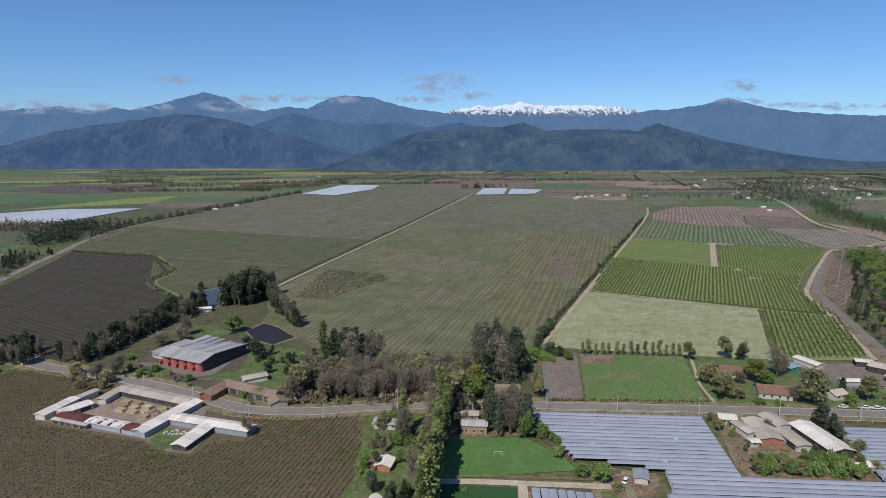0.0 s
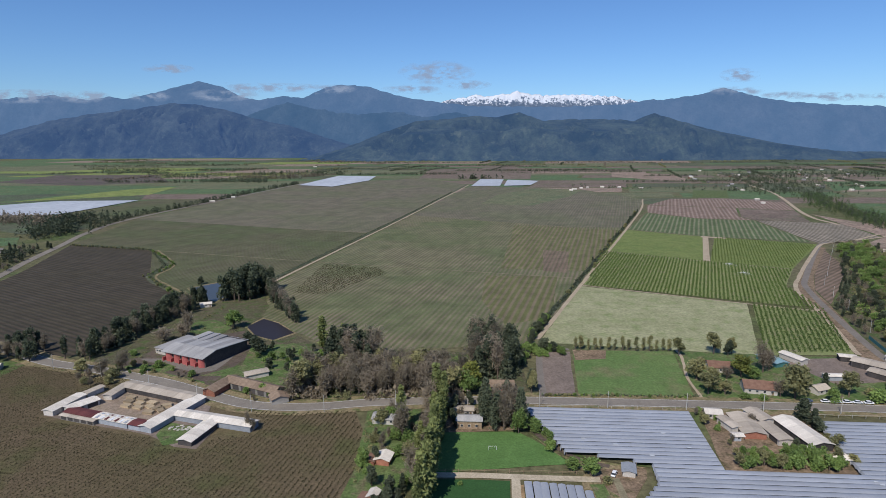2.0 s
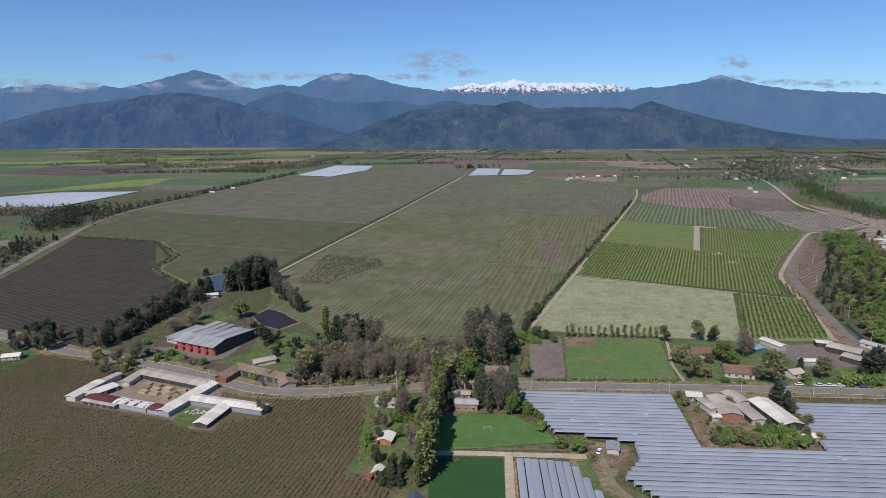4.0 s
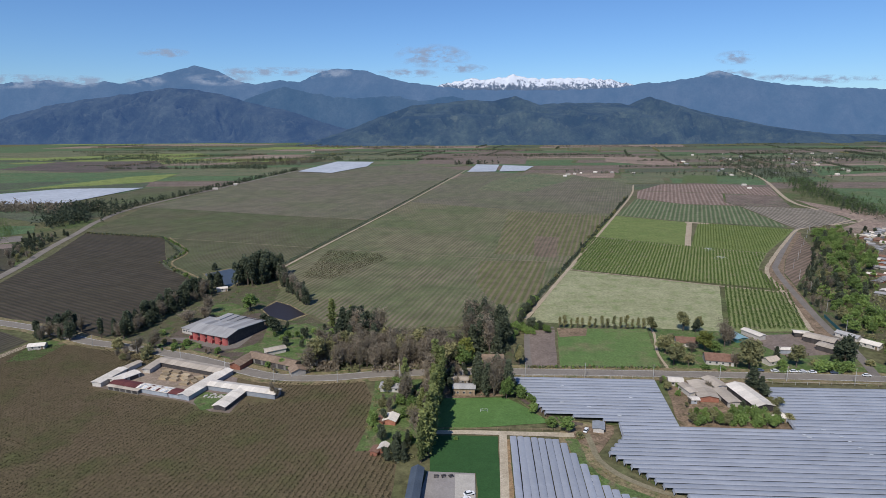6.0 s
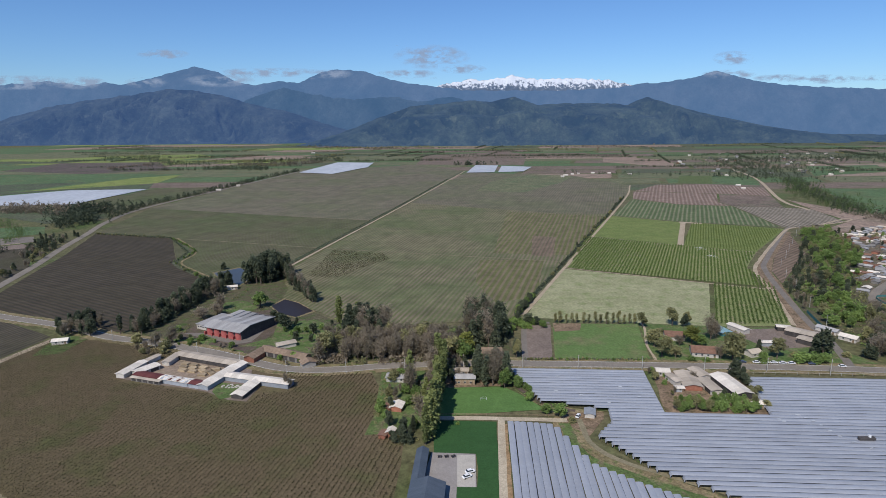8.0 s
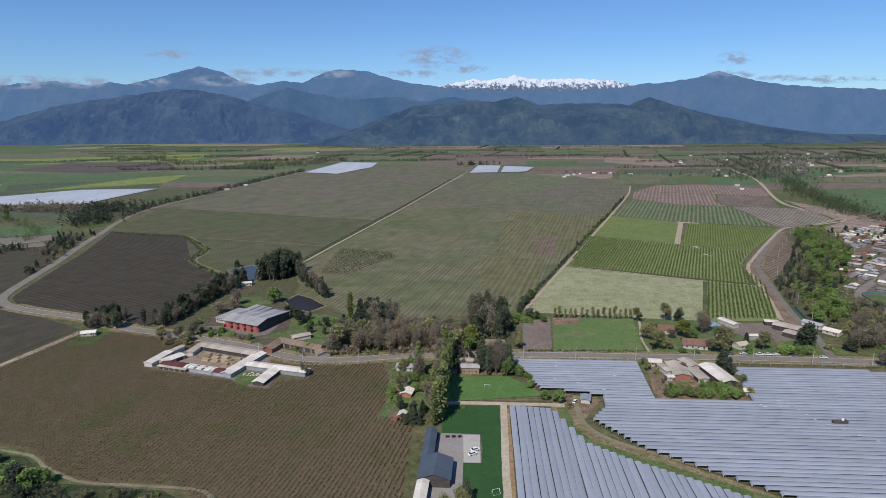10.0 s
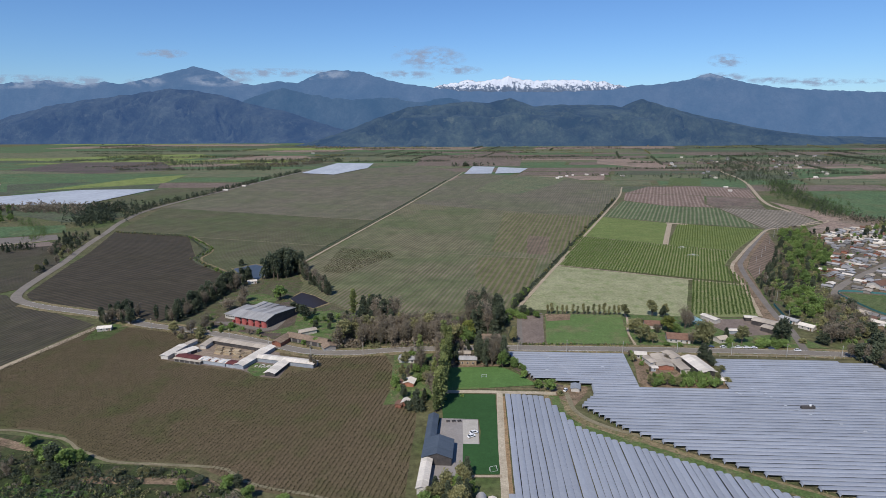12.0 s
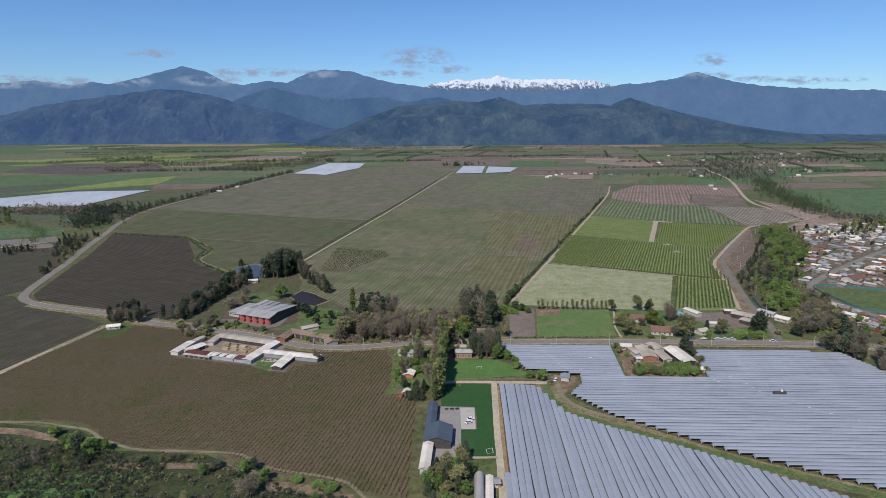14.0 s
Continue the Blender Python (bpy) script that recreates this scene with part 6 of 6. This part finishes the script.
house("house", "brown-roofed house beside the road", 31, 278, -3, 13, 8, 2.8, 1.8, "brickwall", "roofbrown", 3)
house("house", "reddish house among dark trees", 24, 312, 10, 8, 7, 4.0, 1.4, "brickwall", "rooftile", 2)
house("house", "white house with red tile roof by the road", 161, 273.5, -14, 15, 10, 3.0, 2.6, "plaster", "rooftile", 4)
house("house", "white house with old tile roof behind trees", 153.5, 301, -10, 12, 9, 3.0, 2.2, "plaster", "rooftile", 3)
long_shed("shed", "low shed with pale roof behind the gardens", (200, 320), (205, 307), 5.5, 3, 0.8, "plaster", "roofwhite", 0)
long_shed("shed", "low shed under pale teal tarpaulin beside the orchard", (187, 318), (190.5, 304), 8, 2.4, 0.8, "teal", "tealroof", 0)
long_shed("shed", "dark shed with pale roof by the yard", (229, 314.5), (237, 312), 5, 3.0, 0.6, "darkwall", "roofwhite", 2)
long_shed("shed", "dark shed with tan roof by the yard", (233, 308), (244, 296), 10, 3.4, 0.9, "darkwall", "rooftan", 3)
# Solid dark walls replace the shade behind the open sides.
long_shed("shed", "open-sided shed with tan roof by the yard", (232, 293), (240, 281), 8, 3.2, 0.8, "darkwall", "rooftan", 3)
long_shed("shed", "long pale wall shed in the yard", (203, 287), (213, 286), 4, 2.6, 0.6, "bluewall", "roofwhite", 0)
house("house", "small cottage with pale roof", 190, 271, 20, 8, 6, 2.8, 1.4, "plaster", "rooftan", 2)
house("house", "small cottage among gardens", 261, 309, -60, 13, 6, 2.8, 1.0, "plaster", "roofzinc", 2)
house("house", "roadside house with tan roof", 265, 294, -55, 10, 7, 2.8, 1.2, "plaster", "roofwhite", 2)

# compound between the tunnels
# Dark walls and panels put the open sides' shade into colour.
long_shed("packing_shed", "long white-roofed packing shed in the compound", (153, 238), (155.5, 214), 9.6, 3.2, 1.2, "darkwall", "roofwhite", 4)
long_shed("shed", "tan-roofed shed with open brick front", (135.5, 243), (133.5, 224.5), 9.5, 2.6, 1.1, "brickwall", "rooftan", 3)
long_shed("shed", "low tan roof beside the compound's entry", (143, 247), (145, 236), 7, 3, 0.8, "plaster", "rooftan", 0)
house("house", "small white house in the compound", 125, 245.5, -12, 7, 6, 2.8, 1.0, "plaster", "roofwhite", 2)
house("shed", "small flat white shed by the hedge", 126, 224.5, 0, 4, 3.4, 2.4, 0.4, "bluewall", "roofwhite", 1)
house("shed", "small white shed behind the hedge", 157, 206, 5, 6, 5, 2.6, 0.6, "bluewall", "roofwhite", 1)
long_shed("shed", "low fibre roof over a passage in the compound", (126.5, 240), (128.5, 230), 4.5, 2.8, 0.5, "plaster", "rooftan", 0)
long_shed("shed", "low pale roof beside the packing shed", (142.5, 234), (143.5, 219), 6, 2.8, 0.5, "plaster", "rooftan", 2)
house("shed", "small pale lean-to beside the packing shed", 147, 212, 8, 7, 4, 2.4, 0.4, "plaster", "roofwhite", 1)
house("hut", "small pump hut with pale blue-grey roof on the canal bank", 72, 199.5, 75, 6, 4.6, 2.3, 0.5, "plaster", "bluewall", 1, category="hut")

# barn and paved yard
long_shed("barn", "long narrow barn with slate-blue metal roof", (-8.7, 165.5), (-10.5, 143), 4.4, 3.4, 1.4, "darkwall", "roofblue", 0, "barn")
long_shed("barn_hall", "wide barn hall with slate-blue metal roof", (-7.6, 126), (-6.2, 141), 13, 4.0, 2.4, "darkwall", "roofblue", 0, "barn")
long_shed("barn", "long narrow barn with white metal roof", (-11.8, 127.5), (-14, 105), 4.2, 3.2, 1.0, "plaster", "roofwhite", 0, "barn")


def round_shed(x, y, turn, w, ln, h):
    ob = thing("round_shed", "grey round-roofed metal shed by the driveway", "shed", x, y, 0.25, turn)
    bm = bmesh.new()
    ring = [(w / 2 * math.cos(math.pi * i / 12), h * math.sin(math.pi * i / 12)) for i in range(13)]
    a = [bm.verts.new((p, -ln / 2, q)) for p, q in ring]
    b = [bm.verts.new((p, ln / 2, q)) for p, q in ring]
    for i in range(12):
        bm.faces.new((a[i], a[i + 1], b[i + 1], b[i]))
    bm.faces.new(a)
    bm.faces.new(b[::-1])
    bmesh.ops.recalc_face_normals(bm, faces=bm.faces[:])
    part("vault", bm, M["roofzinc"], ob)
    for i in range(3):
        part("door", block(-w * 0.3 + i * w * 0.25, -ln / 2 - 0.06, 0, -w * 0.3 + (i + 0.8) * w * 0.25, -ln / 2 + 0.02, h * 0.5), M["glass"], ob)


round_shed(9.2, 90, -5, 4.8, 22, 3.8)
long_shed("shed", "narrow white-roofed shed beside the round shed", (14.3, 98), (12.3, 80), 2.4, 3.0, 0.6, "plaster", "roofwhite", 0)
house("shed", "small grey shed beside the driveway", 17.2, 96, 0, 2.6, 4, 2.2, 0.5, "plaster", "roofzinc", 1)


# village
def village():
    rng = random.Random(31)
    street = smooth_line([(640, 590), (530, 526), (430, 455), (357, 396), (336, 360), (338, 325), (345, 300)], 4)
    plot = [(345, 395), (390, 468), (457, 572), (500, 640), (540, 672), (614, 700), (680, 660), (660, 570), (560, 500), (500, 430), (440, 400), (420, 370), (385, 380)]
    low = [(346, 372), (319, 324), (318, 262), (360, 262), (352, 296), (336, 339)]
    roofs = ["roofwhite", "roofzinc", "rooftan", "roofzinc", "rooftan", "roofzinc", "roofwhite", "rooftile", "roofold", "roofold"]
    words = {"roofwhite": "white", "roofzinc": "grey metal", "rooftan": "tan", "rooftile": "red tile", "roofold": "old grey"}
    done = []
    for shape, want in ((plot, 330), (low, 50)):
        xs, ys = [p[0] for p in shape], [p[1] for p in shape]
        got = 0
        for _ in range(9000):
            if got >= want:
                break
            x, y = rng.uniform(min(xs), max(xs)), rng.uniform(min(ys), max(ys))
            if not inside(x, y, shape) or any((x - a) ** 2 + (y - b) ** 2 < 40 for a, b in done) or any((x - c.x) ** 2 + (y - c.y) ** 2 < 50 for c in street):
                continue
            done.append((x, y))
            got += 1
    done.sort(key=lambda p: p[1])
    rest = []
    for i, (x, y) in enumerate(done):
        r, turn = rng.choice(roofs), 37 + rng.choice((0, 90)) + rng.gauss(0, 6)
        w, d, eave, rise = rng.uniform(6, 9.5), rng.uniform(4.8, 6.4), rng.uniform(1.9, 2.4), rng.uniform(0.6, 1.1)
        if i < 215:
            house("house", f"small village house with {words[r]} roof", x, y, turn, w, d, eave, rise, rng.choice(["greywall", "brickwall", "greywall", "wood"]), r, 0, False, group="village houses")
        else:
            rest.append((x, y, turn, w, d, eave, rise, r))
    for _ in range(60):
        y = rng.uniform(1350, 2300)
        rest.append((rng.uniform(0.42, 0.72) * y, y, rng.uniform(0, 180), rng.uniform(7, 12), rng.uniform(6, 8), 2.6, 1.4, rng.choice(roofs)))
    for r in sorted(set(h[7] for h in rest)):
        verts, faces = [], []
        for x, y, turn, w, d, eave, rise, kind in rest:
            if kind == r:
                for bm in (shell(w, d, eave, rise), gable(w, d, eave, rise)):
                    bm.verts.index_update()
                    faces += [[v.index + len(verts) for v in f.verts] for f in bm.faces]
                    verts += [pose(x, y, 0.25, 0, 0, turn) @ v.co for v in bm.verts]
                    bm.free()
        tagged(new("village_houses", mesh_of("village_houses", verts, faces, M[r])), f"distant village houses with {words[r]} roofs", "houses", kind="stuff")
    house("school", "village hall with red tile roof", 400, 402, 25, 20, 12, 3.4, 2.4, "plaster", "rooftile", 3)
    for i in range(3):
        house("school", "long white village school building", 560 + 16 * i, 500 + 10 * i, 35, 34, 9, 4, 1.2, "plaster", "roofwhite", 4)
    for x, y, w in ((330, 1440, 30), (352, 1462, 18), (315, 1405, 22), (372, 1480, 14), (-455, 1180, 26), (-440, 1260, 20), (620, 1120, 20), (640, 1180, 24), (-540, 2600, 40), (415, 1500, 24), (455, 1490, 20), (500, 1460, 26)):
        house("farm_shed", "far white-roofed farm shed", x, y, rng.uniform(-30, 30), w * 0.38, 4.5, 2.6, 1.0, "plaster", "roofwhite", 0, False, "far sheds", "shed")


village()


# ---- poles, cars, small things ----
def pole(x, y, h=8.5, turn=0):
    ob = thing("power_pole", "slim grey concrete power pole beside the road", "pole", x, y, 0.25, turn, "power poles")
    part("shaft", tube(bmesh.new(), (0, 0, -0.3), (0, 0, h), 0.17, 0.1, 6), M["concrete"], ob)
    part("crossarm", block(-0.9, -0.06, h - 0.6, 0.9, 0.06, h - 0.45), M["wood"], ob)
    for dx in (-0.8, 0, 0.8):
        part("insulator", tube(bmesh.new(), (dx, 0, h - 0.45), (dx, 0, h - 0.2), 0.06, 0.04, 5), M["glass"], ob)


for c in smooth_line(ROAD[:16], 1.0)[::34]:
    pole(c.x - 2.0, c.y - 6.4)
for c in smooth_line([(262, 318), (318, 466), (352, 520), (458, 672)], 1.0)[::45]:
    pole(c.x + 3, c.y - 1, 9)


def car(x, y, turn, paint, label, group="", z=0.36):
    ob = thing("car", label, "car", x, y, z, turn, group)
    bm = block(-2.15, -0.85, 0.3, 2.15, 0.85, 0.95, bevel=0.18)
    part("body", bm, M[paint], ob)
    bm = bmesh.new()
    r = bmesh.ops.create_cube(bm, size=1)["verts"]
    for v in r:
        t = v.co.z > 0
        v.co = Vector((v.co.x * (2.0 if t else 2.9) - 0.2, v.co.y * (1.35 if t else 1.6), 1.45 if t else 0.93))
    part("cabin", bm, M["glass"], ob, "dark glazed cabin")
    part("roof", block(-1.15, -0.66, 1.44, 0.75, 0.66, 1.5, bevel=0.02), M[paint], ob)
    for wx in (-1.35, 1.35):
        for wy in (-0.8, 0.8):
            part("wheel", tube(bmesh.new(), (wx, wy - 0.1, 0.32), (wx, wy + 0.1, 0.32), 0.32, 0.32, 10), M["tyre"], ob)


for i in range(5):
    car(186 + 4.9 * i, 259.2 - 0.5 * i, -6, "carwhite", "white car parked beside the road", "cars beside the road")
car(178, 260, -6, "carblue", "dark car parked beside the road", "cars beside the road")
car(217, 256, -6, "carblue", "dark car parked beside the road", "cars beside the road")
car(232, 252, -8, "carwhite", "white car on the road", "cars beside the road")
car(66, 198, 60, "carwhite", "white car parked beside the hut", "", 0.27)
car(58.5, 159.5, 100, "carwhite", "white car on the canal bank", "", 0.3)
car(9.4, 149.6, 30, "carwhite", "white car parked on the concrete slab", "cars on the slab", 0.27)
car(10.8, 153.0, 20, "carwhite", "white car parked on the concrete slab", "cars on the slab", 0.27)


def goal(x, y, turn):
    ob = thing("football_goal", "small white football goal frame on the lawn", "goal", x, y, 0.24, turn)
    for dx in (-1.6, 1.6):
        part("upright", tube(bmesh.new(), (dx, 0, -0.05), (dx, 0, 1.7), 0.06, 0.06, 6), M["carwhite"], ob)
        part("stay", tube(bmesh.new(), (dx, 0, 1.7), (dx, 1.4, 0), 0.04, 0.04, 5), M["carwhite"], ob)
    part("crossbar", tube(bmesh.new(), (-1.6, 0, 1.7), (1.6, 0, 1.7), 0.06, 0.06, 6), M["carwhite"], ob)
    part("ground_bar", tube(bmesh.new(), (-1.6, 1.4, 0.04), (1.6, 1.4, 0.04), 0.04, 0.04, 5), M["carwhite"], ob)


def picnic_table(x, y, turn):
    ob = thing("picnic_table", "dark wooden picnic table on the paved yard", "table", x, y, 0.26, turn, "picnic tables")
    part("tabletop", block(-0.9, -0.4, 0.70, 0.9, 0.4, 0.76, bevel=0.02), M["darkwall"], ob)
    for sy in (-0.8, 0.8):
        part("bench", block(-0.9, sy - 0.14, 0.40, 0.9, sy + 0.14, 0.45, bevel=0.02), M["darkwall"], ob)
    for sx in (-0.7, 0.7):
        part("trestle", block(sx - 0.05, -0.8, 0.0, sx + 0.05, 0.8, 0.40), M["darkwall"], ob)
        part("leg", block(sx - 0.05, -0.3, 0.36, sx + 0.05, 0.3, 0.71), M["darkwall"], ob)


for dx in (0, 2.9, 5.8):
    picnic_table(-1.5 + dx, 164.8, 5 * dx)
goal(17, 122, 200)
goal(21.5, 217, 0)
avenue([(52, 268.5), (88, 267), (126, 265)], 2.6, ["bush", "scrub"], 1.3, 2.6, "hedge north of the road", 0.4)
avenue([(-2, 189), (12, 194)], 9, ["bush"], 1.5, 2.2, "hedge by the turf", 0.4)
thicket("shrubs", [(-190, 318), (-160, 322), (-150, 350), (-130, 375), (-168, 430), (-190, 420)], 60, 1.6, M["leafolive"], "rough bushes behind the winery", 12)
thicket("shrubs", [(-75, 268), (-52, 266), (12, 268), (14, 284), (-42, 306), (-60, 300)], 160, 1.8, M["twig"], "brown undergrowth below the trees", 13)
thicket("shrubs", [(-33, 250), (-12, 254), (-11, 176), (-34, 186)], 90, 1.3, M["leafolive"], "low garden bushes between small houses", 14)
thicket("shrubs", [(66, 190), (62, 170), (84, 150), (150, 104), (200, 72), (196, 66), (146, 96), (80, 143), (56, 165), (58, 190)], 120, 0.7, M["leafolive"], "weeds along the ditch", 15)
thicket("shrubs", [(266, 300), (298, 405), (398, 545), (450, 655), (490, 668), (457, 572), (369, 430), (335, 370), (319, 332), (290, 262), (268, 270)], 600, 3.2, M["leafgreen"], "green river thicket under the trees", 16)


def fence(pts, gap, h, label, rails=2, mat="wood"):
    ob = thing("fence", label, "fence")
    line = smooth_line(pts, 1.0)
    marks = line[::gap]
    for c in marks:
        part("fence_post", tube(bmesh.new(), (c.x, c.y, 0), (c.x, c.y, h), 0.09, 0.08, 5), M[mat], ob)
    for a, b in zip(marks, marks[1:]):
        for k in range(rails):
            zz = h * (0.9 - 0.42 * k)
            part("rail", tube(bmesh.new(), (a.x, a.y, zz), (b.x, b.y, zz), 0.06, 0.06, 4), M[mat], ob)


fence([(-3, 201.2), (15, 201), (33, 200), (58, 198.5)], 5, 1.4, "weathered wooden rail fence along the driveway")
fence([(45, 255.5), (115, 252.5)], 6, 1.6, "low pale wire fence beside the road", 1, "concrete")
fence([(170, 244.5), (255, 238.5)], 6, 1.6, "low pale wire fence beside the road", 1, "concrete")


def mesh_fence(pts, h, label):
    line = smooth_line(pts, 3)
    verts = [v for c in line for v in ((c.x, c.y, 0.1), (c.x, c.y, h))]
    verts += [v for c in line for v in ((c.x + 0.08, c.y + 0.08, 0.1), (c.x + 0.08, c.y + 0.08, h))]
    n = len(line) * 2
    faces = []
    for i in range(len(line) - 1):
        a = 2 * i
        faces += [(a, a + 2, a + 3, a + 1), (n + a + 1, n + a + 3, n + a + 2, n + a), (a + 1, a + 3, n + a + 3, n + a + 1)]
    tagged(new("screen_fence", mesh_of("screen_fence", verts, faces, M["teal"])), label, "fence")


mesh_fence([(406, 368), (352, 386), (343, 345), (349, 314), (380, 300)], 1.8, "teal netting fence round the pitch")
mesh_fence([(258, 302), (266, 330), (272, 350)], 2.5, "teal netting fence beside the lane")


def sprinkler_rig(x, y):
    ob = thing("pump_platform", "small pump platform on the rain covers", "pump", x, y, 0.25)
    part("frame", block(-3.5, -1.0, 0, 3.5, 1.0, 3.4, bevel=0.1), M["darkwall"], ob)
    part("tank", tube(bmesh.new(), (1.2, 0, 3.4), (1.2, 0, 4.3), 0.6, 0.6, 12), M["carwhite"], ob)
    part("mast", tube(bmesh.new(), (-0.5, 0, 3.4), (-0.5, 0, 6.5), 0.1, 0.06, 5), M["steel"], ob)


sprinkler_rig(187, 170)


def cover_patch(x, y, w, d):
    ob = thing("cover_patch", "small white patch on a plastic rain cover", "patch", x, y, 2.42, RNG.uniform(-15, 15), "patches on the rain covers")
    part("patch_sheet", block(-w / 2, -d / 2, 0, w / 2, d / 2, 0.25, bevel=0.05), M["sheet"], ob)


PATCHES = [(159, 189), (170, 193), (172, 190), (174, 187), (175, 183), (176, 178), (177, 173), (180, 168), (184, 163), (188, 158), (193, 153), (200, 146), (209, 138)]
for x, y in PATCHES:
    cover_patch(x, y, RNG.uniform(1.2, 2.4), 0.45)
for x, y in ((60, 222), (72, 217), (95, 226), (64, 240), (84, 208), (101, 214), (160, 187)):
    cover_patch(x, y, 1.8, 0.6)


def sprinkler(x, y):
    """An irrigation sprinkler whose spray hangs over the trees."""
    ob = thing("sprinkler", "irrigation sprinkler throwing a white spray of drops", "sprinkler", x, y, 0.1)
    part("riser", tube(bmesh.new(), (0, 0, 0), (0, 0, 3.4), 0.05, 0.04, 5), M["steel"], ob)
    rng = np.random.default_rng(int(x))
    drops = []
    for _ in range(150):
        a, f = rng.uniform(0, 6.28), rng.random()
        drops.append((6.5 * f * math.cos(a), 6.5 * f * math.sin(a), 3.4 + 2.2 * f - 3.6 * f * f + rng.normal(0, 0.2), rng.uniform(0.4, 1.0)))
    tagged(part("spray", clump_mesh("spray", drops, 0.32, M["carwhite"], 2, 0.8, 5), None, ob, "white water drops"), kind="stuff")


sprinkler(285, 560)
sprinkler(280, 522)


canopy("tree_belt", [(-700, 900), (-620, 880), (-545, 850)], 90, 9, 2.2, M["twig"], "brown leafless wood west of the road", 101, 4, 8)
canopy("tree_belt", [(-640, 800), (-580, 740), (-545, 700), (-520, 640)], 180, 6, 1.3, M["leafriver"], "leafy hedge between small fields", 107, 4, 5)
canopy("tree_belt", [(-430, 560), (-450, 600), (-470, 660)], 50, 8, 2.0, M["leafdark"], "dark trees beside the road", 103, 4, 4)
canopy("tree_belt", [(-560, 600), (-520, 600), (-480, 585)], 34, 6, 1.9, M["leafdark"], "dark clump in brown fields", 104, 4, 4)
canopy("tree_belt", [(800, 1250), (745, 1097), (707, 931), (640, 800)], 300, 6.5, 1.6, M["leafriver"], "green river trees", 105, 4, 14)
canopy("tree_belt", [(640, 760), (720, 735), (900, 700), (1100, 690)], 200, 7, 1.9, M["leafdark"], "dark river trees", 106, 4, 14)
